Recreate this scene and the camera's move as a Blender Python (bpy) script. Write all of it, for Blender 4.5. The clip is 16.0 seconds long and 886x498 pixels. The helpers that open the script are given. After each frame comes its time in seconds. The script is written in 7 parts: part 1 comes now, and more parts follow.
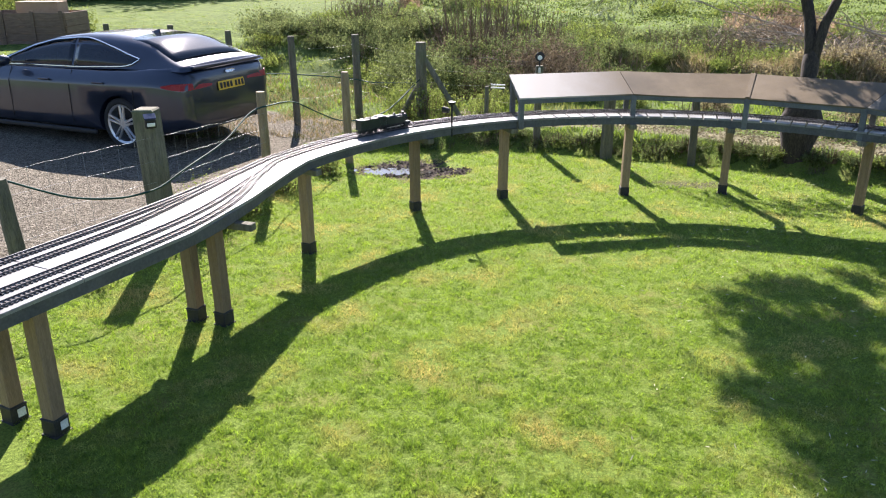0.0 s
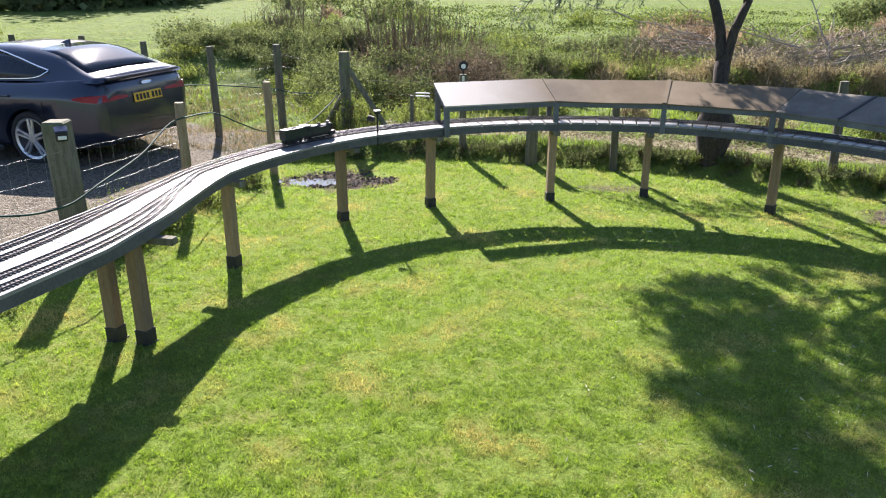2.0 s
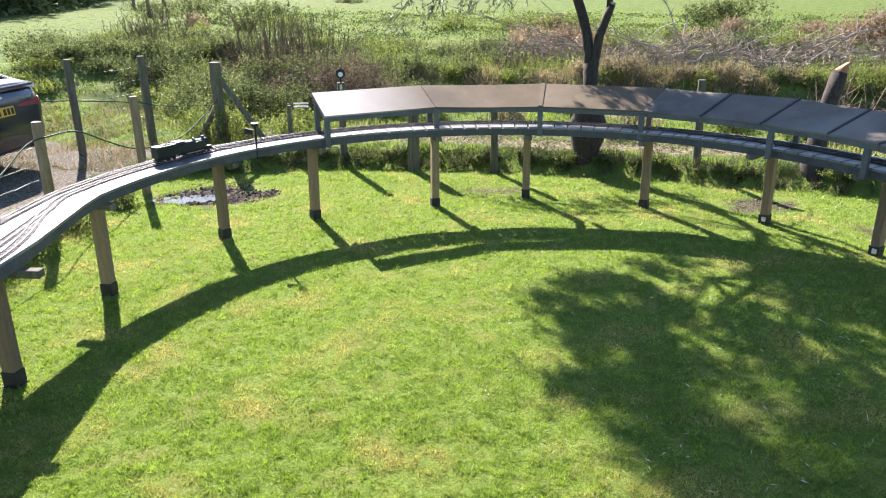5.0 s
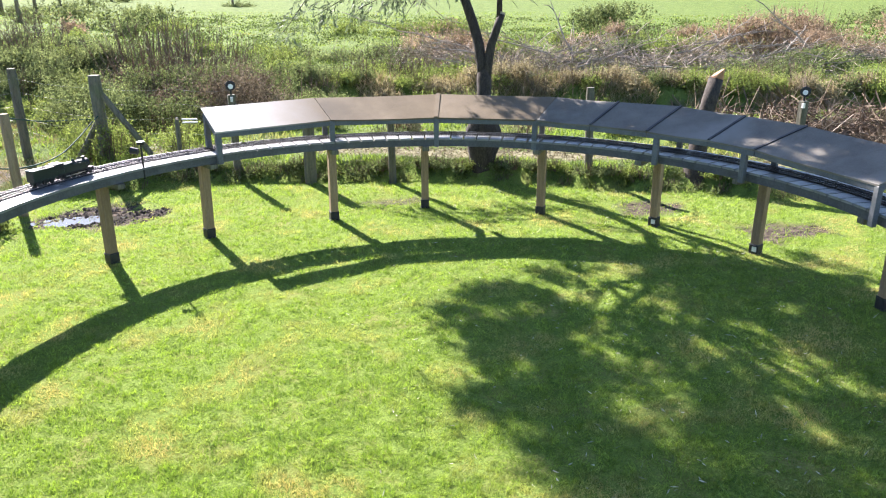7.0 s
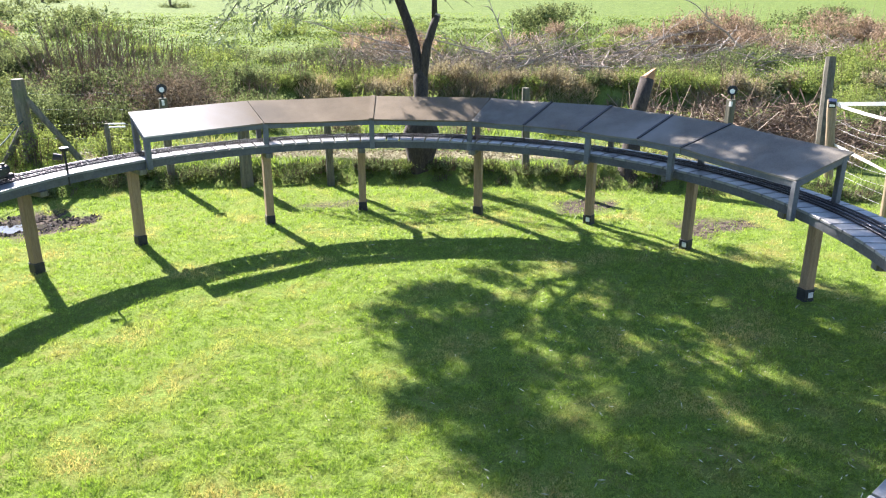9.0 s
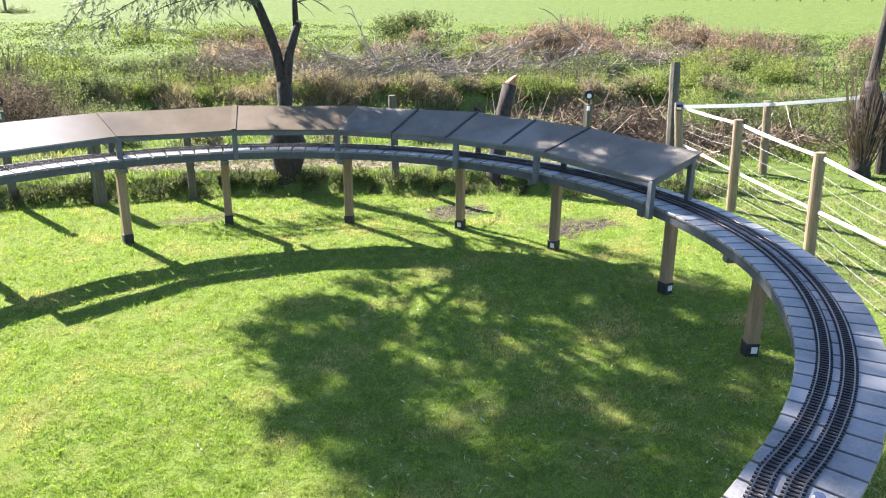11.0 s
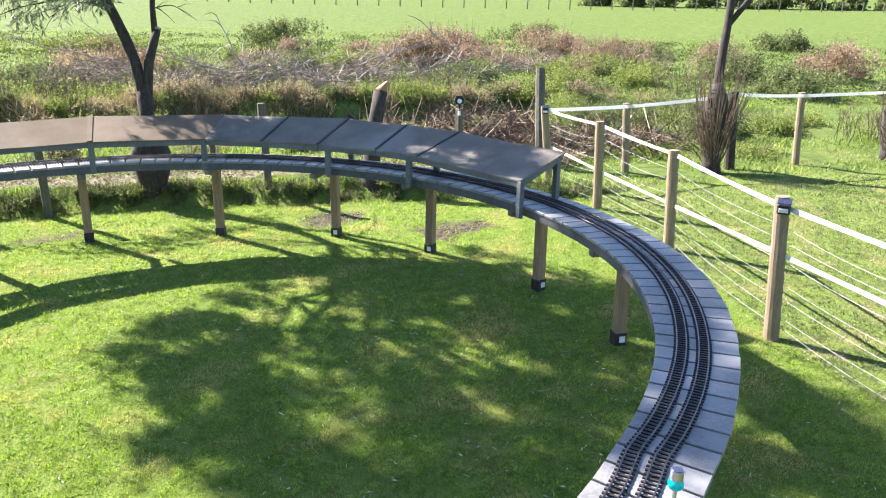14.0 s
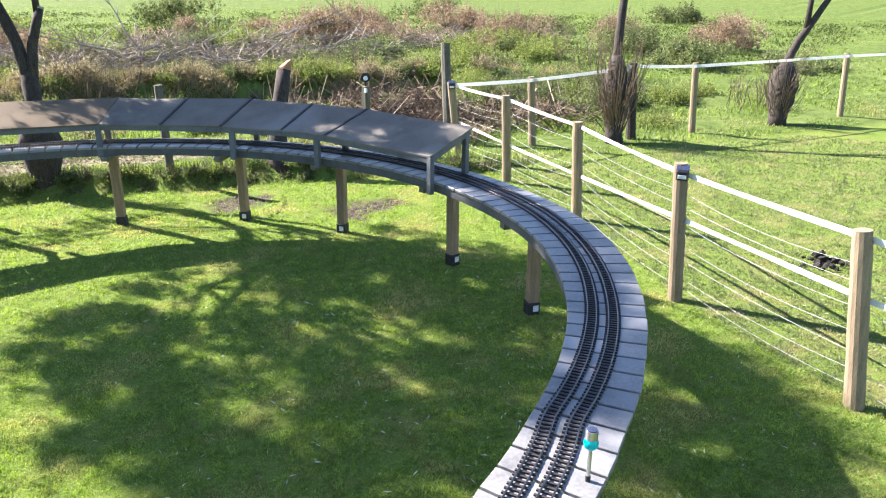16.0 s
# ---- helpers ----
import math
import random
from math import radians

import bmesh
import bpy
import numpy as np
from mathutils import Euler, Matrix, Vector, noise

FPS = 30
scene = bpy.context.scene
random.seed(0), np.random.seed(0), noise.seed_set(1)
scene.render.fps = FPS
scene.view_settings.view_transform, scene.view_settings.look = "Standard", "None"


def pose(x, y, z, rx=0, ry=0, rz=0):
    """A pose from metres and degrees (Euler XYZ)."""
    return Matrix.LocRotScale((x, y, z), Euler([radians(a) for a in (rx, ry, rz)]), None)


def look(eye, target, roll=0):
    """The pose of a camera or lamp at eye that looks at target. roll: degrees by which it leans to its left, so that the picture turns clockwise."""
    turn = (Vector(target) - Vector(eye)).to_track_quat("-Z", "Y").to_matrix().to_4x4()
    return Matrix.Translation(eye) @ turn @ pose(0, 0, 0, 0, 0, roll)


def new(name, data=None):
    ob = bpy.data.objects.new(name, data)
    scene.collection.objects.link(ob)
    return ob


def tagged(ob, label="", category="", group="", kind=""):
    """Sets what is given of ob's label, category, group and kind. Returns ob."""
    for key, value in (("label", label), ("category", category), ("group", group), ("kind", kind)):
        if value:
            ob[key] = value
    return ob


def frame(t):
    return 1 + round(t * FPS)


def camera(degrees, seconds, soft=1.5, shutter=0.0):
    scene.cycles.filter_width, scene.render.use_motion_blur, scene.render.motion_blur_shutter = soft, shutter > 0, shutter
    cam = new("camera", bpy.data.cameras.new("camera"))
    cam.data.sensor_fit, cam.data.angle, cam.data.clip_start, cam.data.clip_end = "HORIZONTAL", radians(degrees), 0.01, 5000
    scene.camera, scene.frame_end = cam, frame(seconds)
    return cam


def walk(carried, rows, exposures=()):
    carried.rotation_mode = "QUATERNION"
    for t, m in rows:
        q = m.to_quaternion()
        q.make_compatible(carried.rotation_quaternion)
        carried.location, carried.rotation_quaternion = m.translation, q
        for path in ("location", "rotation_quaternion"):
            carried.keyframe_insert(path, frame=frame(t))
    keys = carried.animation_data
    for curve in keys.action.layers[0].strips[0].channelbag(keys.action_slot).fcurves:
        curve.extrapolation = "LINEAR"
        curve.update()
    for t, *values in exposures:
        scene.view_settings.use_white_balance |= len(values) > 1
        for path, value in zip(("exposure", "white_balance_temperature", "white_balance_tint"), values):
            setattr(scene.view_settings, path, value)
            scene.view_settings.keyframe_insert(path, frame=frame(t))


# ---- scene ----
cam = camera(60.7, 16.0, soft=1.1)
PATH = [
    (0, (0.028, -0.079, 2.158), (-0.066, 1.789, 1.449), -0.0),
    (0.5, (-0.007, -0.051, 2.139), (-0.034, 1.82, 1.433), -0.0),
    (1, (-0.007, -0.039, 2.13), (0.008, 1.833, 1.427), 0.2),
    (1.5, (0.026, -0.051, 2.147), (0.08, 1.822, 1.447), 0.3),
    (2, (0.024, -0.055, 2.134), (0.117, 1.822, 1.451), 0.3),
    (2.5, (0.021, -0.046, 2.129), (0.14, 1.832, 1.452), 0.1),
    (3, (-0.003, -0.037, 2.127), (0.188, 1.837, 1.453), 0.2),
    (3.5, (-0.025, -0.026, 2.116), (0.211, 1.844, 1.446), 0.2),
    (4, (-0.003, -0.037, 2.119), (0.277, 1.828, 1.452), 0.0),
    (6.5, (-0.01, 0.067, 2.228), (0.572, 1.858, 1.554), 0.2),
    (7, (0.012, 0.057, 2.236), (0.655, 1.831, 1.572), 0.2),
    (7.5, (0.042, 0.051, 2.241), (0.744, 1.805, 1.585), 0.4),
    (8, (0.072, 0.044, 2.232), (0.796, 1.785, 1.567), 0.4),
    (8.5, (0.116, 0.002, 2.237), (0.856, 1.739, 1.577), 0.7),
    (9, (0.113, 0.011, 2.246), (0.881, 1.735, 1.584), 0.3),
    (9.5, (0.134, 0.041, 2.261), (1.013, 1.718, 1.617), 0.1),
    (12, (0.144, 0.069, 2.238), (1.271, 1.589, 1.591), 1.2),
    (12.5, (0.138, 0.053, 2.25), (1.314, 1.54, 1.614), 1.1),
    (13, (0.16, 0.048, 2.232), (1.377, 1.507, 1.607), 1.3),
    (13.5, (0.169, 0.036, 2.234), (1.434, 1.457, 1.617), 1.2),
    (14, (0.184, 0.035, 2.228), (1.492, 1.416, 1.61), 1.2),
    (14.5, (0.2, 0.045, 2.22), (1.538, 1.391, 1.59), 1.2),
    (15, (0.217, 0.05, 2.209), (1.592, 1.35, 1.561), 1.1),
    (15.5, (0.209, 0.043, 2.215), (1.614, 1.299, 1.545), 0.6),
    (16, (0.184, 0.03, 2.224), (1.636, 1.233, 1.554), 0.8),
]
walk(cam, [(t, look(eye, target, roll)) for t, eye, target, roll in PATH], exposures=[(0, 1.88, 5990, 18.5), (4, 1.91, 5970, 18), (6.5, 2.33, 5850, 17.5), (9.5, 2.34, 5830, 17.5), (12, 2.39, 5850, 17.5), (16, 2.36, 5850, 17.5)])

# ---- world, sun ----
SUN_EL, SUN_AZ = 35.0, -12.0
world = bpy.data.worlds.new("sky")
scene.world = world
world.use_nodes = True
wt = world.node_tree
wt.nodes.clear()
wo = wt.nodes.new("ShaderNodeOutputWorld")
wb = wt.nodes.new("ShaderNodeBackground")
ws = wt.nodes.new("ShaderNodeTexSky")
ws.sky_type = "NISHITA"
ws.sun_disc = False
ws.ozone_density = 2.0
ws.dust_density = 0.6
ws.sun_elevation = radians(SUN_EL)
ws.sun_rotation = radians(SUN_AZ)
wb.inputs["Strength"].default_value = 0.056
wt.links.new(ws.outputs[0], wb.inputs[0])
wt.links.new(wb.outputs[0], wo.inputs[0])
sd = Vector((math.sin(radians(SUN_AZ)) * math.cos(radians(SUN_EL)), math.cos(radians(SUN_AZ)) * math.cos(radians(SUN_EL)), math.sin(radians(SUN_EL))))
sun_data = bpy.data.lights.new("sun", "SUN")
sun_data.energy, sun_data.angle, sun_data.color = 5.0, radians(0.5), (1.0, 0.89, 0.76)
sun = new("sun", sun_data)
sun.matrix_world = look(sd * 60, (0, 0, 0))


# ---- materials ----
def mat(name, dark, light, rough=0.7, metal=0.0, scale=8.0, fine=90.0, bump=0.15, spec=0.4, wear=None, stretch=(1, 1, 1), rand=0.0, trans=0.0, coat=0.0, island=0.0, wear_scale=0.0, sharp=0.14):
    """A procedural surface: two colours mixed by noise at two scales, with grain bump, optional wear colour and per-object variation."""
    m = bpy.data.materials.new(name)
    m.use_nodes = True
    nt = m.node_tree
    N, K = nt.nodes, nt.links
    b = N["Principled BSDF"]
    tc = N.new("ShaderNodeTexCoord")
    mp = N.new("ShaderNodeMapping")
    mp.inputs["Scale"].default_value = stretch
    K.new(tc.outputs["Object"], mp.inputs[0])
    n1 = N.new("ShaderNodeTexNoise")
    n1.inputs["Scale"].default_value = scale
    n1.inputs["Detail"].default_value = 6
    n1.inputs["Roughness"].default_value = 0.65
    n2 = N.new("ShaderNodeTexNoise")
    n2.inputs["Scale"].default_value = fine
    n2.inputs["Detail"].default_value = 4
    K.new(mp.outputs[0], n1.inputs["Vector"])
    K.new(mp.outputs[0], n2.inputs["Vector"])
    mix = N.new("ShaderNodeMix")
    mix.data_type = "RGBA"
    mix.inputs[6].default_value = (*dark, 1)
    mix.inputs[7].default_value = (*light, 1)
    add = N.new("ShaderNodeMath")
    add.operation = "MULTIPLY_ADD"
    add.inputs[1].default_value = 0.6
    K.new(n1.outputs[0], add.inputs[0])
    half = N.new("ShaderNodeMath")
    half.operation = "MULTIPLY"
    half.inputs[1].default_value = 0.4
    K.new(n2.outputs[0], half.inputs[0])
    K.new(half.outputs[0], add.inputs[2])
    ramp = N.new("ShaderNodeMapRange")
    ramp.inputs[1].default_value, ramp.inputs[2].default_value = 0.5 - sharp, 0.5 + sharp
    K.new(add.outputs[0], ramp.inputs[0])
    K.new(ramp.outputs[0], mix.inputs[0])
    col = mix.outputs[2]
    if wear:
        n3 = N.new("ShaderNodeTexNoise")
        n3.inputs["Scale"].default_value = wear_scale or scale * 0.35
        n3.inputs["Detail"].default_value = 5
        K.new(tc.outputs["Object"], n3.inputs["Vector"])
        r3 = N.new("ShaderNodeMapRange")
        r3.inputs[1].default_value, r3.inputs[2].default_value = 0.52, 0.68
        K.new(n3.outputs[0], r3.inputs[0])
        mw = N.new("ShaderNodeMix")
        mw.data_type = "RGBA"
        mw.inputs[7].default_value = (*wear, 1)
        K.new(r3.outputs[0], mw.inputs[0])
        K.new(col, mw.inputs[6])
        col = mw.outputs[2]
    if rand or island:
        hs = N.new("ShaderNodeHueSaturation")
        rnd = N.new("ShaderNodeMapRange")
        rnd.inputs[3].default_value, rnd.inputs[4].default_value = 1 - (rand or island), 1 + (rand or island)
        if rand:
            oi = N.new("ShaderNodeObjectInfo")
            K.new(oi.outputs["Random"], rnd.inputs[0])
        else:
            gi = N.new("ShaderNodeNewGeometry")
            K.new(gi.outputs["Random Per Island"], rnd.inputs[0])
        K.new(rnd.outputs[0], hs.inputs["Value"])
        K.new(col, hs.inputs["Color"])
        col = hs.outputs[0]
    K.new(col, b.inputs["Base Color"])
    b.inputs["Roughness"].default_value = rough
    b.inputs["Metallic"].default_value = metal
    b.inputs["Specular IOR Level"].default_value = spec
    if coat:
        b.inputs["Coat Weight"].default_value = coat
        b.inputs["Coat Roughness"].default_value = 0.03
    if bump:
        bp = N.new("ShaderNodeBump")
        bp.inputs["Strength"].default_value = bump
        bp.inputs["Distance"].default_value = 0.01
        K.new(add.outputs[0], bp.inputs["Height"])
        K.new(bp.outputs[0], b.inputs["Normal"])
    if trans:
        tr = N.new("ShaderNodeBsdfTranslucent")
        hs2 = N.new("ShaderNodeHueSaturation")
        hs2.inputs["Saturation"].default_value = 1.15
        hs2.inputs["Value"].default_value = 1.5
        K.new(col, hs2.inputs["Color"])
        K.new(hs2.outputs[0], tr.inputs[0])
        ms = N.new("ShaderNodeMixShader")
        ms.inputs[0].default_value = trans
        K.new(b.outputs[0], ms.inputs[1])
        K.new(tr.outputs[0], ms.inputs[2])
        K.new(ms.outputs[0], N["Material Output"].inputs[0])
    return m


M_POST = mat("sawn_pine", (0.17, 0.115, 0.062), (0.31, 0.222, 0.128), 0.8, scale=5, fine=60, stretch=(6, 6, 0.7), bump=0.3, rand=0.18)
M_FENCE = mat("round_treated_pine", (0.15, 0.112, 0.066), (0.29, 0.23, 0.142), 0.85, scale=5, fine=60, stretch=(6, 6, 0.6), bump=0.35, wear=(0.2, 0.19, 0.12), rand=0.15)
M_OLD = mat("old_grey_timber", (0.07, 0.066, 0.047), (0.19, 0.178, 0.128), 0.9, scale=6, fine=50, stretch=(5, 5, 0.6), bump=0.5, wear=(0.09, 0.115, 0.052), rand=0.2)
M_DECK = mat("weathered_deck_board", (0.135, 0.135, 0.13), (0.24, 0.238, 0.228), 0.42, scale=7, fine=70, bump=0.2, spec=0.5, wear=(0.26, 0.26, 0.25), rand=0.14)
M_BEAM = mat("dark_stained_beam", (0.06, 0.062, 0.064), (0.115, 0.118, 0.12), 0.7, scale=6, fine=60, bump=0.25, rand=0.1)
M_FRAME = mat("grey_painted_timber", (0.08, 0.086, 0.09), (0.138, 0.146, 0.15), 0.6, scale=8, fine=70, bump=0.2, rand=0.1)
M_ROOF = mat("felted_roof_board", (0.1, 0.076, 0.043), (0.172, 0.134, 0.082), 0.5, scale=3, fine=260, bump=0.08, spec=0.14, wear=(0.07, 0.054, 0.033), rand=0.08)
M_ROOF_GREY = mat("grey_weathered_roof_board", (0.1, 0.09, 0.07), (0.2, 0.182, 0.145), 0.65, scale=2.5, fine=120, bump=0.1, spec=0.15, wear=(0.25, 0.235, 0.2), rand=0.12)
M_ROOF_PALE = mat("sheen_roof_board", (0.1, 0.076, 0.043), (0.172, 0.134, 0.082), 0.5, scale=3, fine=260, bump=0.08, spec=0.35)
# pale sky sheen painted into the brown base colour towards its open end
pt = M_ROOF_PALE.node_tree
pb = pt.nodes["Principled BSDF"]
psep, prange, pmix, padd = (pt.nodes.new("ShaderNode" + k) for k in ("SeparateXYZ", "MapRange", "Mix", "Math"))
ptc = next(n for n in pt.nodes if n.type == "TEX_COORD")
pno = next(n for n in pt.nodes if n.type == "TEX_NOISE")
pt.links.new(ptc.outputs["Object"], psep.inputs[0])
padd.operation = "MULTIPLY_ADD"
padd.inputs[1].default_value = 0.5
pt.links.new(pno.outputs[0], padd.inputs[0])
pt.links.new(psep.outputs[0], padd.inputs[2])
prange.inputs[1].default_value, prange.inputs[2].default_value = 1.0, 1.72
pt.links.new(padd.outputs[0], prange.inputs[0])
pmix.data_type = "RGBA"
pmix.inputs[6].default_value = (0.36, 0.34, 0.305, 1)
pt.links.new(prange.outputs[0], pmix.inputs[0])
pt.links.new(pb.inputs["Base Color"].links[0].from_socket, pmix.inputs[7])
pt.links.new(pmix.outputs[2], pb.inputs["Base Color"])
M_SHOE = mat("black_post_shoe", (0.012, 0.012, 0.012), (0.035, 0.033, 0.03), 0.6, scale=20, bump=0.1)
M_RAIL = mat("tarnished_rail", (0.09, 0.085, 0.085), (0.2, 0.19, 0.19), 0.38, metal=0.9, scale=30, bump=0.05)
M_TIE = mat("dark_plastic_sleeper", (0.016, 0.0135, 0.013), (0.038, 0.032, 0.03), 0.6, scale=40, bump=0.05)
M_BARK = mat("willow_bark", (0.018, 0.015, 0.012), (0.075, 0.06, 0.047), 0.95, scale=9, fine=40, stretch=(3, 3, 0.8), bump=0.9)


# ---- builders ----
def mesh_of(bm, name, material, smooth=False):
    me = bpy.data.meshes.new(name)
    bm.normal_update()
    bm.to_mesh(me)
    bm.free()
    if smooth:
        for p in me.polygons:
            p.use_smooth = True
    for m in material if isinstance(material, (list, tuple)) else [material]:
        me.materials.append(m)
    return me


def part(name, bm, material, parent=None, label="", smooth=False):
    ob = new(name, mesh_of(bm, name, material, smooth))
    if parent is not None:
        ob.parent = parent
    if label:
        tagged(ob, label)
    return ob


def thing(name, at, label, category, group="", kind="", rz=0.0):
    e = new(name)
    e.empty_display_size = 0.1
    e.matrix_basis = pose(*at, 0, 0, rz)
    return tagged(e, label, category, group, kind)


def box(bm, c, s, r=(0, 0, 0), bevel=0.0):
    m = pose(*c, *r) @ Matrix.Diagonal((*s, 1))
    g = bmesh.ops.create_cube(bm, size=1, matrix=m)
    if bevel:
        es = {e for v in g["verts"] for e in v.link_edges}
        bmesh.ops.bevel(bm, geom=list(es), offset=bevel, segments=1, affect="EDGES", profile=0.5)
    return bm


def stick(bm, a, b, r0, r1=None, seg=8):
    """A tapered round bar from a to b."""
    a, b = Vector(a), Vector(b)
    d = b - a
    m = Matrix.Translation((a + b) / 2) @ d.to_track_quat("Z", "Y").to_matrix().to_4x4()
    bmesh.ops.create_cone(bm, cap_ends=True, segments=seg, radius1=r0, radius2=r0 if r1 is None else r1, depth=d.length, matrix=m)
    return bm


def tube(bm, pts, radii, seg=6, caps=True):
    """A round tube along points, with a radius at each."""
    pts = [Vector(p) for p in pts]
    rings = []
    side = None
    for i, p in enumerate(pts):
        d = (pts[min(i + 1, len(pts) - 1)] - pts[max(i - 1, 0)]).normalized()
        if side is None:
            side = d.orthogonal().normalized()
        side = (side - d * side.dot(d)).normalized()
        up = d.cross(side)
        r = radii[i] if hasattr(radii, "__len__") else radii
        rings.append([bm.verts.new(p + r * (math.cos(k * 2 * math.pi / seg) * side + math.sin(k * 2 * math.pi / seg) * up)) for k in range(seg)])
    for a, b in zip(rings, rings[1:]):
        for k in range(seg):
            bm.faces.new((a[k], a[(k + 1) % seg], b[(k + 1) % seg], b[k]))
    if caps:
        bm.faces.new(rings[0][::-1])
        bm.faces.new(rings[-1])
    return bm


def smooth_line(ctrl, step):
    """Points at even steps along a smooth curve through the given points."""
    P = [Vector(c) for c in ctrl]
    P = [2 * P[0] - P[1]] + P + [2 * P[-1] - P[-2]]
    out = []
    for i in range(1, len(P) - 2):
        for k in range(24):
            t = k / 24
            a, b, c, d = P[i - 1], P[i], P[i + 1], P[i + 2]
            out.append(0.5 * ((2 * b) + (c - a) * t + (2 * a - 5 * b + 4 * c - d) * t * t + (3 * b - a - 3 * c + d) * t ** 3))
    out.append(P[-2])
    cum = [0.0]
    for a, b in zip(out, out[1:]):
        cum.append(cum[-1] + (b - a).length)
    n = max(2, round(cum[-1] / step))
    A = np.array([list(v) for v in out])
    s = np.linspace(0, cum[-1], n + 1)
    return [Vector([float(np.interp(x, cum, A[:, k])) for k in range(A.shape[1])]) for x in s]


def raw_mesh(name, verts, faces_n, material, smooth=False):
    """A mesh from a numpy array of vertices in runs of faces_n, each run one face."""
    me = bpy.data.meshes.new(name)
    n = len(verts)
    me.vertices.add(n)
    me.vertices.foreach_set("co", np.ascontiguousarray(verts, dtype=np.float32).ravel())
    me.loops.add(n)
    me.loops.foreach_set("vertex_index", np.arange(n, dtype=np.int32))
    me.polygons.add(n // faces_n)
    me.polygons.foreach_set("loop_start", np.arange(0, n, faces_n, dtype=np.int32))
    me.update(calc_edges=True)
    me.validate()
    for m in material if isinstance(material, (list, tuple)) else [material]:
        me.materials.append(m)
    return me


# ---- ground ----
def lawn_z(x, y):
    return 0.0004 - 0.00698 * x - 0.01396 * y


EX = [-8, -2.2, -1.2, -0.2, 0.39, 1.19, 2.14, 2.88, 4.17, 5.04, 5.8, 6.88, 7.1, 7.8, 12, 20]
EY = [9.6, 9.2, 9.4, 9.7, 9.75, 9.5, 9.23, 9.05, 8.45, 7.85, 7.5, 6.67, 6.36, 5.9, 4.3, 0.7]


# line of the ditch behind the bank
DX = [-2, 2.4, 5, 8, 10.5, 14.5, 17, 20]
DY = [17.6, 16.9, 15.3, 14.8, 13.6, 12.4, 9.9, 7]


def gz(x, y):
    """Height of the ground: a gently falling lawn, a low bank behind it, and mounds in the rough."""
    x, y = np.asarray(x, float), np.asarray(y, float)
    z = 0.0004 - 0.00698 * np.clip(x, -8, 14) - 0.01396 * np.clip(y, -3, 12)
    z = z + 1.05 * np.exp(-(((x + 2.7) / 2.9) ** 2 + ((y - 18.8) / 3.2) ** 2))
    s = y - np.interp(x, DX, DY)
    wet = np.clip((x + 1.0) / 2.5, 0, 1) * np.clip((20 - x) / 3, 0, 1)
    z = z + wet * (0.38 * np.exp(-(((s - 1.0) / 0.75) ** 2)) - 0.42 * np.exp(-((s / 0.5) ** 2)))
    rough = np.clip((y - np.interp(x, EX, EY) - 1.8) / 1.5, 0, 1) * np.clip((70 - y) / 25, 0, 1)
    z = z + rough * (0.06 * np.sin(1.7 * x + 0.6 * y + 1.6 * np.sin(0.5 * y)) * np.sin(1.3 * y - 0.4 * x) + 0.05 * np.sin(4.1 * x + 1.1 * y + np.sin(1.3 * y)) * np.sin(3.7 * y - 1.3 * x + np.sin(2 * x)))
    step = np.clip((y - np.interp(x, EX, EY) - 0.02) / 0.15, 0, 1)
    along = np.clip((x + 1.6) / 0.8, 0, 1) * np.clip((8.6 - x) / 1.2, 0, 1) * np.clip((15.0 - y) / 3.0, 0, 1)
    z = z + 0.03 * np.clip(np.hypot(x, y) - 70, 0, 400)
    return z + 0.2 * step * step * (3 - 2 * step) * along


def ground_z(x, y):
    return float(gz(x, y))


FENCE_LINE = [(-4.6, 0.8), (-3.3, 4.3), (-2.85, 5.82), (-2.4, 7.28), (-2.05, 8.78), (-1.75, 10.5), (-1.7, 11.5), (-1.9, 12.6)]


def gravel_mask(x, y):
    fx = float(np.interp(y, [p[1] for p in FENCE_LINE], [p[0] for p in FENCE_LINE]))
    wob = 0.5 * noise.noise(Vector((x * 1.3, y * 1.3, 0.0))) + 0.3 * noise.noise(Vector((x * 4, y * 4, 3.0)))
    side = (fx + 0.02 + wob * 0.5 - x) / 0.35
    far = (12.6 + wob * 1.2 - 0.35 * (x + 4) - y) / 0.8
    return max(0.0, min(1.0, side, far))


# line of the worn path on the bank
WX, WY = [-1, 1, 2.6, 3.5, 5.4, 7, 9], [11.0, 10.65, 10.1, 9.65, 8.85, 7.9, 6.7]


def path_mask(x, y):
    wob = 1 + 0.5 * noise.noise(Vector((x * 2.3, y * 2.3, 8.0))) + 0.4 * noise.noise(Vector((x * 7, y * 7, 8.0)))
    d = abs(y - float(np.interp(x, WX, WY))) / (0.28 * wob)
    return max(0.0, min(1.0, (1.2 - d) / 0.5, (x + 0.8) / 0.8, (8.2 - x) / 1.0))


def mud_mask(x, y):
    wob = 1 + 0.8 * noise.noise(Vector((x * 3, y * 3, 5.0))) + 0.6 * noise.noise(Vector((x * 9, y * 9, 5.0)))
    m = 0.0
    for cx, cy, rx, ry, k in ((-0.72, 8.55, 0.68, 0.46, 1.0), (5.05, 6.95, 0.5, 0.34, 0.75), (5.75, 5.75, 0.5, 0.28, 0.8), (2.35, 8.15, 0.5, 0.18, 0.65)):
        d = math.hypot((x - cx) / rx, (y - cy) / ry) / wob
        m = max(m, k * max(0.0, min(1.0, (1.15 - d) / 0.3)))
    if 0.5 < x < 19:
        m = max(m, 0.95 * max(0.0, min(1.0, 1.6 - abs(y - float(np.interp(x, DX, DY)) + 0.05) / (0.36 * wob))))
    return m


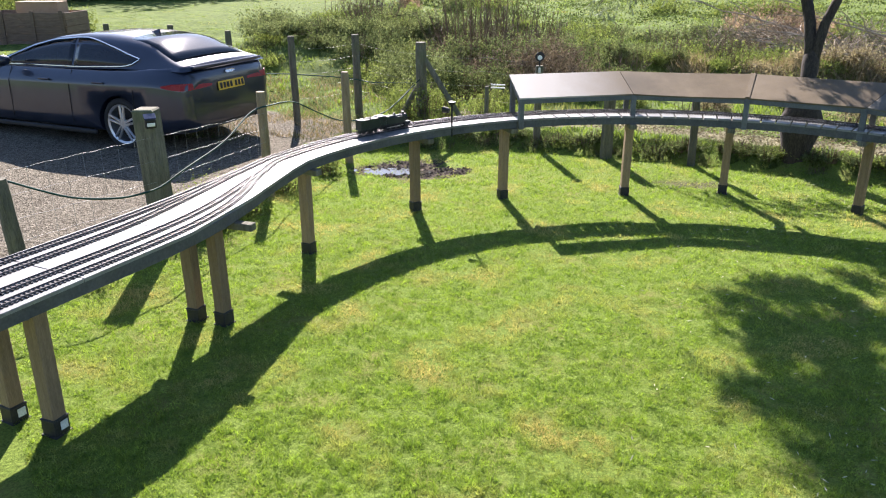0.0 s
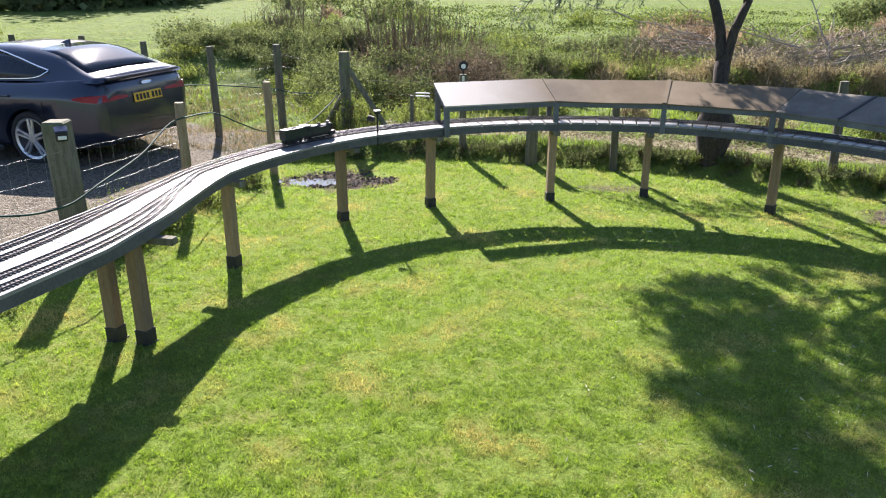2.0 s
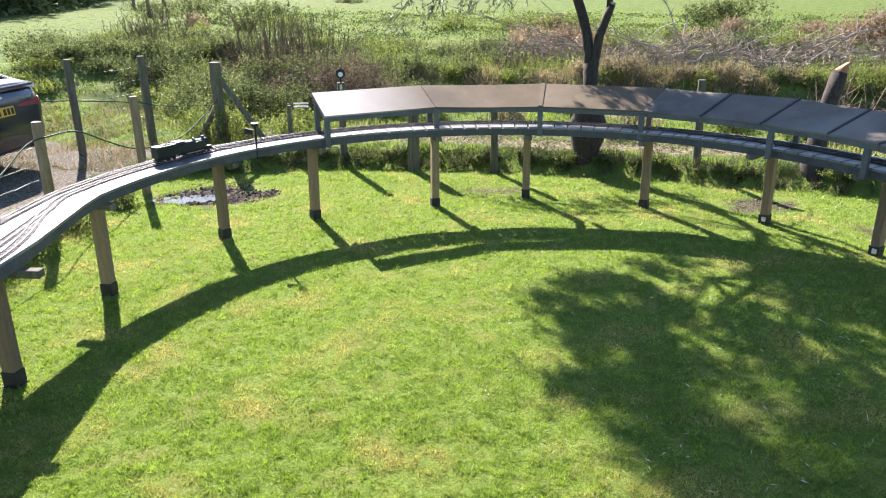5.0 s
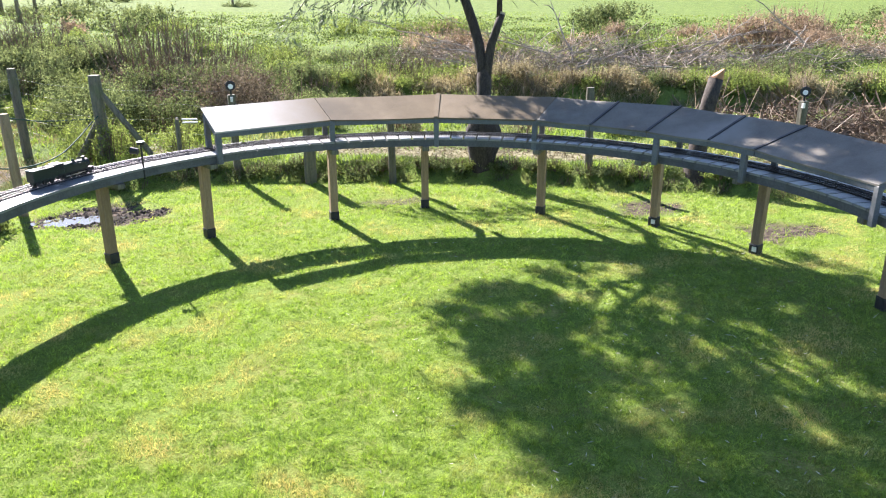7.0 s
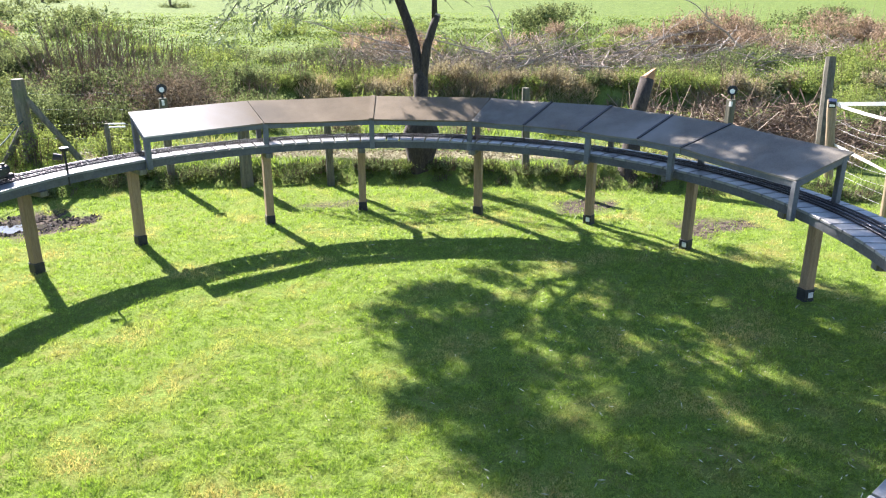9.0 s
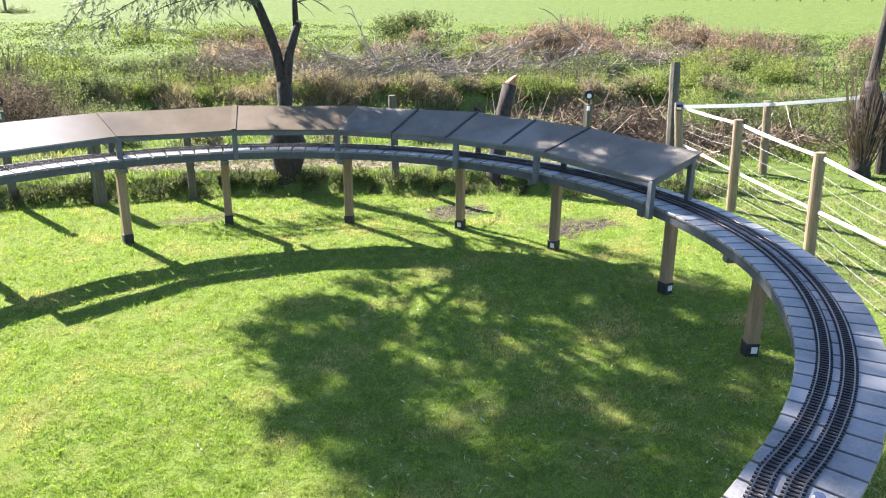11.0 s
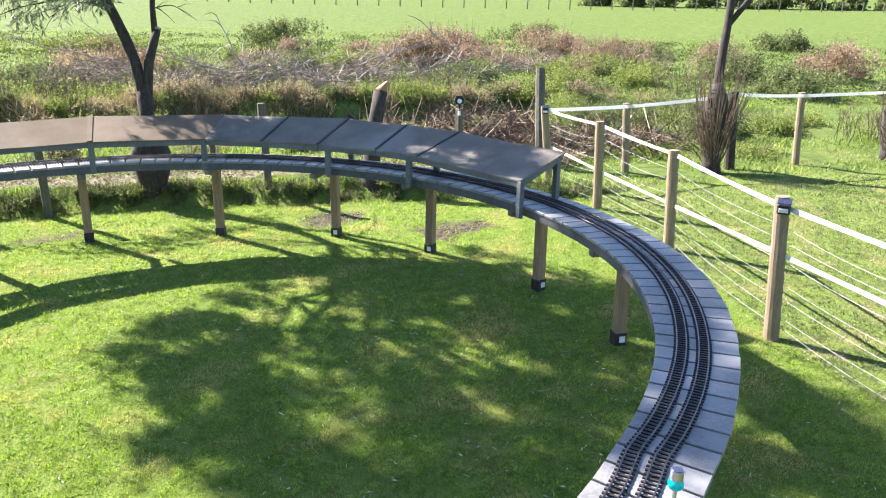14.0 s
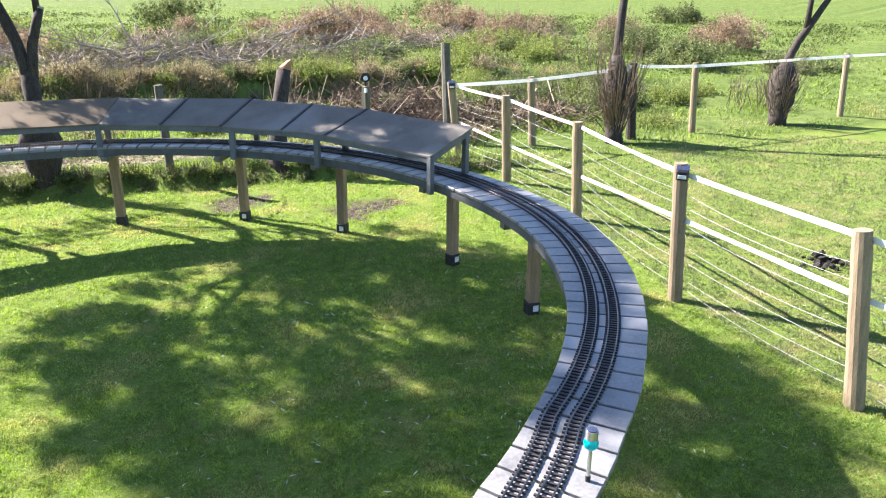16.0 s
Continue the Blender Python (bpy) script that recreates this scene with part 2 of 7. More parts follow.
def rough_mask(x, y):
    e = float(np.interp(x, EX, EY))
    wob = 0.3 * noise.noise(Vector((x * 1.7, y * 1.7, 9.0)))
    return max(0.0, min(1.0, (y - e + wob) / 0.4))


M_GROUND = bpy.data.materials.new("turf_gravel_and_soil")
M_GROUND.use_nodes = True
gt = M_GROUND.node_tree
GN, GK = gt.nodes, gt.links
gb = GN["Principled BSDF"]
gb.inputs["Roughness"].default_value = 0.95
gb.inputs["Specular IOR Level"].default_value = 0.06
gtc = GN.new("ShaderNodeTexCoord")


def g_noise(scale, detail=6, rough=0.6):
    n = GN.new("ShaderNodeTexNoise")
    n.inputs["Scale"].default_value, n.inputs["Detail"].default_value, n.inputs["Roughness"].default_value = scale, detail, rough
    GK.new(gtc.outputs["Object"], n.inputs["Vector"])
    return n.outputs[0]


def g_mix(fac, c0, c1, lo=0.38, hi=0.62):
    r = GN.new("ShaderNodeMapRange")
    r.inputs[1].default_value, r.inputs[2].default_value = lo, hi
    GK.new(fac, r.inputs[0])
    m = GN.new("ShaderNodeMix")
    m.data_type = "RGBA"
    GK.new(r.outputs[0], m.inputs[0])
    for k, c in ((6, c0), (7, c1)):
        if isinstance(c, tuple):
            m.inputs[k].default_value = (*c, 1)
        else:
            GK.new(c, m.inputs[k])
    return m.outputs[2]


zone = GN.new("ShaderNodeAttribute")
zone.attribute_name = "zone"
zsep = GN.new("ShaderNodeSeparateColor")
GK.new(zone.outputs["Color"], zsep.inputs[0])
lawn_c = g_mix(g_noise(2.6, 8, 0.7), g_mix(g_noise(70, 8, 0.75), (0.085, 0.125, 0.024), (0.2, 0.275, 0.05)), g_mix(g_noise(80, 8, 0.75), (0.12, 0.125, 0.035), (0.27, 0.255, 0.085)), 0.5, 0.72)
field_c = g_mix(g_noise(0.35, 8, 0.7), g_mix(g_noise(5, 8, 0.75), (0.04, 0.068, 0.015), (0.15, 0.205, 0.046)), g_mix(g_noise(1.4, 8, 0.75), (0.055, 0.085, 0.02), (0.145, 0.19, 0.05)), 0.42, 0.62)
vor = GN.new("ShaderNodeTexVoronoi")
vor.inputs["Scale"].default_value = 55
GK.new(gtc.outputs["Object"], vor.inputs["Vector"])
vsep = GN.new("ShaderNodeSeparateColor")
GK.new(vor.outputs["Color"], vsep.inputs[0])
gravel_c = g_mix(vsep.outputs[0], (0.085, 0.075, 0.055), (0.25, 0.226, 0.178), 0.1, 0.95)
soil_c = g_mix(g_noise(14), (0.025, 0.02, 0.016), (0.13, 0.105, 0.08))
c = g_mix(zsep.outputs[1], lawn_c, field_c, 0.1, 0.9)
c = g_mix(zsep.outputs[0], c, gravel_c, 0.35, 0.6)
c = g_mix(zsep.outputs[2], c, soil_c, 0.3, 0.75)
trod_c = g_mix(g_noise(9, 8, 0.7), (0.1, 0.09, 0.046), (0.27, 0.25, 0.155), 0.36, 0.62)
c = g_mix(zone.outputs["Alpha"], c, trod_c, 0.25, 0.7)
GK.new(c, gb.inputs["Base Color"])
gbump = GN.new("ShaderNodeBump")
gbump.inputs["Strength"].default_value, gbump.inputs["Distance"].default_value = 0.8, 0.03
gadd = GN.new("ShaderNodeMath")
gadd.operation = "ADD"
GK.new(g_noise(28, 8, 0.75), gadd.inputs[0])
gmul = GN.new("ShaderNodeMath")
gmul.operation = "MULTIPLY"
GK.new(vor.outputs["Distance"], gmul.inputs[0])
GK.new(zsep.outputs[0], gmul.inputs[1])
GK.new(gmul.outputs[0], gadd.inputs[1])
GK.new(gadd.outputs[0], gbump.inputs["Height"])
GK.new(gbump.outputs[0], gb.inputs["Normal"])

xs = np.concatenate([[-1500, -500, -300, -200, -140, -90, -70, -50, -40, -32, -26, -21, -18, -15], np.arange(-13, 15.01, 0.2), np.arange(15.3, 30.1, 0.35), [33, 36, 44, 60, 75, 90, 110, 140, 200, 300, 500, 1500]])
ys = np.concatenate([[-300, -60, -20, -8, -5, -3.5, -2.5, -1.5], np.arange(-1, 20.01, 0.2), np.arange(20.3, 31, 0.4), [33, 36, 44, 55, 70, 85, 100, 125, 160, 220, 300, 480, 700, 2000]])
vs, zs = [], []
for y in ys:
    for x in xs:
        z = ground_z(x, y)
        if -1 < y < 60 and -20 < x < 40:
            r = rough_mask(x, y)
            z += 0.035 * r * noise.noise(Vector((x * 0.9, y * 0.9, 1.0))) + 0.012 * noise.noise(Vector((x * 2.1, y * 2.1, 7.0)))
            mm = mud_mask(x, y)
            z -= 0.03 * mm * (1 - r) - 0.02 * mm * noise.noise(Vector((x * 8, y * 8, 2.0)))
            zs.append((gravel_mask(x, y), r, mm, path_mask(x, y)))
        else:
            zs.append((0.0, 1.0, 0.0, 0.0))
        vs.append((x, y, z))
nx = len(xs)
fs = [(j * nx + i, j * nx + i + 1, (j + 1) * nx + i + 1, (j + 1) * nx + i) for j in range(len(ys) - 1) for i in range(nx - 1)]
gm = bpy.data.meshes.new("ground")
gm.from_pydata(vs, [], fs)
gm.materials.append(M_GROUND)
za = gm.color_attributes.new("zone", "FLOAT_COLOR", "POINT")
za.data.foreach_set("color", np.array(zs, dtype=np.float32).ravel())
for p in gm.polygons:
    p.use_smooth = True
GRID = np.array([v[2] for v in vs]).reshape(len(ys), nx)


def surf(x, y):
    """Height of the ground sheet itself, with its small unevenness."""
    i = np.clip(np.searchsorted(xs, x) - 1, 0, nx - 2)
    j = np.clip(np.searchsorted(ys, y) - 1, 0, len(ys) - 2)
    u, v = (x - xs[i]) / (xs[i + 1] - xs[i]), (y - ys[j]) / (ys[j + 1] - ys[j])
    return (GRID[j, i] * (1 - u) + GRID[j, i + 1] * u) * (1 - v) + (GRID[j + 1, i] * (1 - u) + GRID[j + 1, i + 1] * u) * v


ground = tagged(new("ground", gm), "mown lawn running into gravel drive, rough bank and meadow", "ground", kind="structure")

# ---- raised railway ----
RC = Vector((1.558, 4.355))
DZ = 0.74
A_T = [-86, -77, -65, -50, -37, -20, 60, 135, 150, 158]
R_IN = [3.17, 3.12, 3.1, 3.085, 3.08, 3.06, 3.09, 3.08, 3.07, 3.07]
R_OUT = [3.5, 3.46, 3.45, 3.49, 3.53, 3.52, 3.475, 3.47, 3.41, 3.39]


def on_ring(deg, r, z=0.0):
    a = radians(deg)
    return Vector((RC.x + r * math.cos(a), RC.y + r * math.sin(a), z))


def r_in(a):
    return float(np.interp(a, A_T, R_IN))


def r_out(a):
    return float(np.interp(a, A_T, R_OUT))


LEFT_IN = [(-2.38, 1.83), (-2.03, 2.77), (-1.64, 3.68), (-1.49, 4.18), (-1.425, 4.6), (-1.39, 4.95)]
LEFT_OUT = [(-2.96, 2.05), (-2.60, 2.98), (-2.21, 3.89), (-2.01, 4.44), (-1.86, 4.84), (-1.765, 5.14)]
trackway = thing("raised_trackway", (0, 0, 0), "grey weathered plank trackway raised on timber posts over the lawn", "trackway")


def plank_mesh(q, t, name="plank"):
    """A board with the four corner places q (top face, in turn) and thickness t."""
    bm = bmesh.new()
    top = [bm.verts.new((p[0], p[1], DZ)) for p in q]
    bot = [bm.verts.new((p[0], p[1], DZ - t)) for p in q]
    bm.faces.new(top)
    bm.faces.new(bot[::-1])
    for k in range(4):
        bm.faces.new((top[k], bot[k], bot[(k + 1) % 4], top[(k + 1) % 4]))
    bmesh.ops.recalc_face_normals(bm, faces=bm.faces)
    bmesh.ops.bevel(bm, geom=[e for e in bm.edges if all(v in top for v in e.verts)], offset=0.0025, segments=1, affect="EDGES")
    return bm


ring_in = [on_ring(a, r_in(a)) for a in np.arange(158, -86.1, -2.0)]
ring_out = [on_ring(a, r_out(a)) for a in np.arange(158, -86.1, -2.0)]
END = Vector((-0.961, -0.276, 0))
EDGE_IN = [Vector((*p, 0)) for p in LEFT_IN] + ring_in + [ring_in[-1] + END * 0.35, ring_in[-1] + END * 0.7]
EDGE_OUT = [Vector((*p, 0)) for p in LEFT_OUT] + ring_out + [ring_out[-1] + END * 0.35, ring_out[-1] + END * 0.7]
for nm, line, off in (("inner_beam", EDGE_IN, 0.012), ("outer_beam", EDGE_OUT, -0.055)):
    bm = bmesh.new()
    pts = smooth_line(line, 0.1)
    foot = DZ - (0.085 if off > 0 else 0.05)
    prev = None
    for i, p in enumerate(pts):
        d = (pts[min(i + 1, len(pts) - 1)] - pts[max(i - 1, 0)]).normalized()
        n = Vector((d.y, -d.x, 0))  # towards the lawn's middle
        o = -n * (off if off > 0 else off)
        a, b = p + o, p + o - n * (0.045 if off > 0 else -0.045)
        ring = [bm.verts.new((v.x, v.y, z)) for v, z in ((a, DZ - 0.019), (b, DZ - 0.019), (b, foot), (a, foot))]
        if prev:
            for k in range(4):
                bm.faces.new((prev[k], prev[(k + 1) % 4], ring[(k + 1) % 4], ring[k]))
        else:
            bm.faces.new(ring)
        prev = ring
    bm.faces.new(prev[::-1])
    bmesh.ops.recalc_face_normals(bm, faces=bm.faces)
    part("beam", bm, M_BEAM, trackway, "dark stained curved edge beam")

# planks of the curve, then longer sheets on the straight
pin, pout = smooth_line(EDGE_IN, 0.01), smooth_line(EDGE_OUT, 0.01)


def at_frac(line, f):
    k = f * (len(line) - 1)
    i = min(int(k), len(line) - 2)
    return line[i].lerp(line[i + 1], k - i)


def nearest(line, p):
    return min(range(len(line)), key=lambda i: (line[i] - p).length_squared)


# boards across the curve, longer sheets on the straight and the points
GAP = 0.014
n_in = len(pin) - 1
k_curve = nearest(pin, Vector((*LEFT_IN[-1], 0)))
steps = [0]
while steps[-1] < n_in:
    steps.append(min(n_in, steps[-1] + (72 if steps[-1] < k_curve - 20 else 26 if pin[steps[-1]].x < 0.3 and pin[steps[-1]].y > 4 else 13)))
for a, b in zip(steps, steps[1:]):
    if b - a < 4:
        continue
    fa, fb = a / n_in, b / n_in
    ia, ib = pin[a], pin[b]
    oa, ob_ = at_frac(pout, fa), at_frac(pout, fb)
    if b < k_curve + 400 and a < k_curve + 30:
        oa, ob_ = pout[nearest(pout, ia)], pout[nearest(pout, ib)]
    else:
        oa, ob_ = (RC.to_3d() + (v - RC.to_3d()).normalized() * r_out(math.degrees(math.atan2(v.y - RC.y, v.x - RC.x))) for v in (ia, ib))
        if math.degrees(math.atan2(ib.y - RC.y, ib.x - RC.x)) < -86.5:
            continue
    gap = GAP if b - a < 20 else 0.004
    d = (ib - ia).normalized() * gap / 2
    e = (ob_ - oa).normalized() * gap / 2
    jit = random.uniform(-0.004, 0.004)
    nrm = (oa - ia).normalized() * jit
    part("plank", plank_mesh([ia + d, ib - d, ob_ - e + nrm, oa + e + nrm], 0.019), M_DECK, trackway)
for k in range(5):
    a = ring_in[-1] + END * (0.006 + 0.13 * k)
    o = ring_out[-1] + END * (0.006 + 0.13 * k)
    part("plank", plank_mesh([a, a + END * 0.124, o + END * 0.124, o], 0.019), M_DECK, trackway)

M_LABEL = mat("white_sticker", (0.55, 0.55, 0.52), (0.75, 0.75, 0.72), 0.5, scale=60, bump=0)
POSTS = {"W1": (-2.32, 3.12, 1), "W2": (-2.05, 3.02, 1), "Y": (-1.36, 5.66, 0), "Z1": (-1.82, 4.35, 0), "Z2": (-1.62, 4.3, 0), "A": (-0.59, 6.9, 0), "B": (0.26, 7.39, 0), "C": (1.53, 7.6, 0), "D": (2.59, 7.76, 0), "E": (3.68, 7.09, 0), "F": (4.6, 6.33, 1), "G": (4.96, 5.26, 1), "H": (4.96, 3.88, 1), "I": (4.52, 2.77, 1)}
for key, (x, y, sticker) in POSTS.items():
    g = lawn_z(x, y) - 0.01
    a = math.degrees(math.atan2(y - RC.y, x - RC.x)) if key not in ("W1", "W2", "Z1", "Z2") else 160
    a += random.uniform(-6, 6)
    top = DZ - 0.085 - g
    ob = part("post", box(bmesh.new(), (0, 0, top / 2), (0.079, 0.079, top), bevel=0.004), M_POST, trackway)
    ob.matrix_basis = pose(x, y, g, random.uniform(-0.6, 0.6), random.uniform(-0.6, 0.6), a)
    bm = bmesh.new()
    box(bm, (0, 0, 0.055), (0.09, 0.09, 0.1), bevel=0.004)
    box(bm, (0, 0, 0.008), (0.105, 0.105, 0.014), bevel=0.003)
    box(bm, (0, 0, 0.097), (0.094, 0.094, 0.008), bevel=0.002)
    shoe = part("post_shoe", bm, M_SHOE, ob, "black metal post shoe")
    if sticker:
        to = Vector((0.1 - x, -y))
        q = math.degrees(math.atan2(to.y, to.x)) - a
        q = round(q / 90) * 90
        lab = part("sticker", box(bmesh.new(), (0.047, 0.01, 0.06), (0.004, 0.042, 0.045)), M_LABEL, ob, "small white label on the shoe")
        lab.matrix_basis = pose(0, 0, 0, 0, 0, q)
    # short bearer under the deck
    br = part("bearer", box(bmesh.new(), (0, 0, -0.022), (0.42, 0.07, 0.045), bevel=0.003), M_OLD, trackway)
    c = Vector((x, y, 0))
    inn, out = pin[nearest(pin, c)], pout[nearest(pout, c)]
    mid = (inn + out) / 2
    br.matrix_basis = pose(mid.x, mid.y, DZ - 0.087, 0, 0, math.degrees(math.atan2(out.y - inn.y, out.x - inn.x)))
bm = box(bmesh.new(), (0, 0, 0), (0.62, 0.06, 0.045), bevel=0.003)
part("bearer", bm, M_OLD, trackway, "bearer with its end standing out past the deck").matrix_basis = pose(-1.66, 4.36, DZ - 0.112, 0, 0, -16)

# ---- tracks ----
TZ = DZ + 0.001


def r_track(a, k):
    return float(np.interp(a, [-86, -77, -55, -30, 0], [3.28, 3.19, 3.215, 3.26, 3.27])) + k * float(np.interp(a, [-86, -60, -30], [0.096, 0.099, 0.102]))


SN = Vector((-0.937, 0.35, 0))


def straight(off):
    return [Vector((*p, 0)) + SN * off for p in LEFT_IN[:3]]


ringA = [on_ring(a, r_track(a, 0)) for a in np.arange(160, -86.1, -3.0)]
ringB = [on_ring(a, r_track(a, 1)) for a in np.arange(160, -86.1, -3.0)]
LINES = [
    ("inner running line", straight(0.2) + [Vector((-1.665, 4.25, 0)), Vector((-1.59, 4.75, 0)), Vector((-1.545, 5.2, 0))] + ringA + [ringA[-1] + END * 0.6]),
    ("outer running line", straight(0.41) + [Vector((-1.865, 4.4, 0)), Vector((-1.75, 4.94, 0))] + ringB + [ringB[-1] + END * 0.6]),
    ("inner siding", straight(0.07) + [Vector((-1.56, 4.2, 0)), Vector((-1.525, 4.6, 0)), Vector((-1.545, 5.0, 0)), Vector((-1.53, 5.25, 0))]),
    ("outer siding", straight(0.54) + [Vector((-1.945, 4.4, 0)), Vector((-1.8, 4.85, 0)), Vector((-1.71, 5.15, 0))]),
]
for name, ctrl in LINES:
    tr = thing("model_railway_track", (0, 0, 0), "narrow gauge model track with dark sleepers, " + name, "track", "model tracks")
    pts = smooth_line(ctrl, 0.025)
    one = bpy.data.meshes.get("sleeper") or mesh_of(box(bmesh.new(), (0, 0, 0.003), (0.0088, 0.07, 0.006)), "sleeper", M_TIE)
    V = []
    near = range(max(0, len(pts) - 300), len(pts)) if "running" in name else range(len(pts) - 1)
    for i, p in enumerate(pts):
        d = (pts[min(i + 1, len(pts) - 1)] - pts[max(i - 1, 0)]).normalized()
        n = Vector((-d.y, d.x, 0))
        h, w, z0, z1 = 0.035, 0.0044, TZ, TZ + 0.006
        if i in near:
            so = new("sleeper", one)
            so.parent = tr
            so.matrix_basis = pose(p.x, p.y, TZ, 0, 0, math.degrees(math.atan2(d.y, d.x)) + random.uniform(-0.6, 0.6))
            continue
        q = [p + n * sx * h + d * sy * w for sx, sy in ((-1, -1), (1, -1), (1, 1), (-1, 1))]
        t = [Vector((v.x, v.y, z1)) for v in q]
        b = [Vector((v.x, v.y, z0)) for v in q]
        V += t
        for k in range(4):
            V += [t[k], b[k], b[(k + 1) % 4], t[(k + 1) % 4]]
    if len(V) > 40:
        sl = new("sleeper", raw_mesh("sleeper_far", np.array([list(v) for v in V]), 4, M_TIE))
        sl.parent = tr
        tagged(sl, "closely spaced dark plastic sleepers", kind="stuff")
    coarse = pts[::3] + ([pts[-1]] if (len(pts) - 1) % 3 else [])
    for side in (-1, 1):
        bm = bmesh.new()
        prev = None
        for i, p in enumerate(coarse):
            d = (coarse[min(i + 1, len(coarse) - 1)] - coarse[max(i - 1, 0)]).normalized()
            n = Vector((-d.y, d.x, 0))
            o = p + n * side * 0.0212
            ring = [bm.verts.new((o.x + n.x * u, o.y + n.y * u, TZ + z)) for u, z in ((-0.0032, 0.006), (-0.0012, 0.008), (-0.0016, 0.0135), (0.0016, 0.0135), (0.0012, 0.008), (0.0032, 0.006))]
            if prev:
                for k in range(6):
                    bm.faces.new((prev[k], prev[(k + 1) % 6], ring[(k + 1) % 6], ring[k]))
            else:
                bm.faces.new(ring)
            prev = ring
        bm.faces.new(prev[::-1])
        bmesh.ops.recalc_face_normals(bm, faces=bm.faces)
        part("rail", bm, M_RAIL, tr, "thin tarnished metal rail")

# ---- shelter over the track ----
shelter = thing("track_shelter", (0, 0, 0), "long low roof of dark boards on grey timber legs", "shelter")
SEAMS = [112.6, 90.8, 71.3, 52.6, 42.2, 31.6, 20.3, 11.4, -11.8]
RF = [3.04, 3.115, 3.09, 3.1, 3.03, 3.02, 3.03, 3.0, 3.0]
RB = [3.469, 3.553, 3.607, 3.611, 3.549, 3.645, 3.537, 3.528, 3.515]
AB = [111.3, 91.9, 70.8, 50.8, 40.2, 30.6, 19.6, 9.9, -10.3]
ZF, ZB = 0.952, 1.114
for i in range(len(SEAMS) - 1):
    f0, f1 = on_ring(SEAMS[i], RF[i], ZF), on_ring(SEAMS[i + 1], RF[i + 1], ZF)
    b0, b1 = on_ring(AB[i], RB[i], ZB), on_ring(AB[i + 1], RB[i + 1], ZB)
    d = (f1 - f0).normalized() * 0.003
    q = [f0 + d, f1 - d, b1 - d, b0 + d]
    bm = bmesh.new()
    top, bot = ([[bm.verts.new(q[0].lerp(q[1], u / 8).lerp(q[3].lerp(q[2], u / 8), w / 4) - Vector((0, 0, dz + 0.006 * math.sin(math.pi * u / 8) * (i % 2)))) for u in range(9)] for w in range(5)] for dz in (0, 0.014))
    for w in range(4):
        for u in range(8):
            bm.faces.new((top[w][u], top[w][u + 1], top[w + 1][u + 1], top[w + 1][u])).smooth = True
            bm.faces.new((bot[w][u], bot[w + 1][u], bot[w + 1][u + 1], bot[w][u + 1]))
    rim = [(0, u) for u in range(8)] + [(w, 8) for w in range(4)] + [(4, u) for u in range(8, 0, -1)] + [(w, 0) for w in range(4, 0, -1)]
    for (w0, u0), (w1, u1) in zip(rim, rim[1:] + rim[:1]):
        bm.faces.new((top[w0][u0], bot[w0][u0], bot[w1][u1], top[w1][u1]))
    bmesh.ops.recalc_face_normals(bm, faces=bm.faces)
    for e in bm.edges:
        if e.calc_face_angle(0) > 0.6:
            e.smooth = False
    part("roof_panel", bm, M_ROOF_PALE if i == 0 else M_ROOF if i < 3 else M_ROOF_GREY, shelter, "brown roof board with a pale sheen painted on one end" if i == 0 else "brown roof board" if i < 3 else "grey weathered roof board")
    fb = bmesh.new()
    mid = (f0 + f1) / 2
    ang = math.degrees(math.atan2(f1.y - f0.y, f1.x - f0.x))
    inward = (RC.to_3d() - Vector((mid.x, mid.y, 0))).normalized()
    box(fb, (mid.x - inward.x * 0.014, mid.y - inward.y * 0.014, ZF - 0.036), ((f1 - f0).length - 0.004, 0.02, 0.042), (0, 0, ang), bevel=0.002)
    part("front_rail", fb, M_FRAME, shelter)
    fb = bmesh.new()
    mid = (b0 + b1) / 2
    ang = math.degrees(math.atan2(b1.y - b0.y, b1.x - b0.x))
    box(fb, (mid.x + inward.x * 0.03, mid.y + inward.y * 0.03, ZB - 0.044), ((b1 - b0).length - 0.06, 0.02, 0.042), (0, 0, ang), bevel=0.002)
    part("back_rail", fb, M_FRAME, shelter)
for i in (2, 4, 5, 6, 7):
    a, b = on_ring(SEAMS[i], RF[i] + 0.005, ZF + 0.004), on_ring(AB[i], RB[i] - 0.005, ZB + 0.004)
    m = look(a.lerp(b, 0.5), b)
    bm = bmesh.new()
    box(bm, (0, 0, 0), (0.024 if i > 2 else 0.045, 0.01, (b - a).length))
    bm.transform(m)
    part("seam_batten", bm, M_SHOE if i > 2 else M_ROOF, shelter, "thin dark batten over the joint")
for ang in (112.0, 90.6, 71.2, 52.8, 29.7, 13.3, -11.5):
    rf = float(np.interp(ang, SEAMS[::-1], RF[::-1]))
    rb = float(np.interp(ang, AB[::-1], RB[::-1]))
    for r, z0, z1, key in ((rf + 0.016, DZ - 0.09, ZF - 0.012, "front"), (rb - 0.07, DZ - 0.09, ZF + (ZB - ZF) * (rb - 0.07 - rf) / (rb - rf) - 0.018, "back")):
        p = on_ring(ang if key == "front" else ang + (1.5 if ang < 0 else -1.0 if ang > 100 else 0), r)
        bm = box(bmesh.new(), (p.x, p.y, (z0 + z1) / 2), (0.04, 0.05, z1 - z0), (0, 0, ang), bevel=0.003)
        part("leg", bm, M_FRAME, shelter)
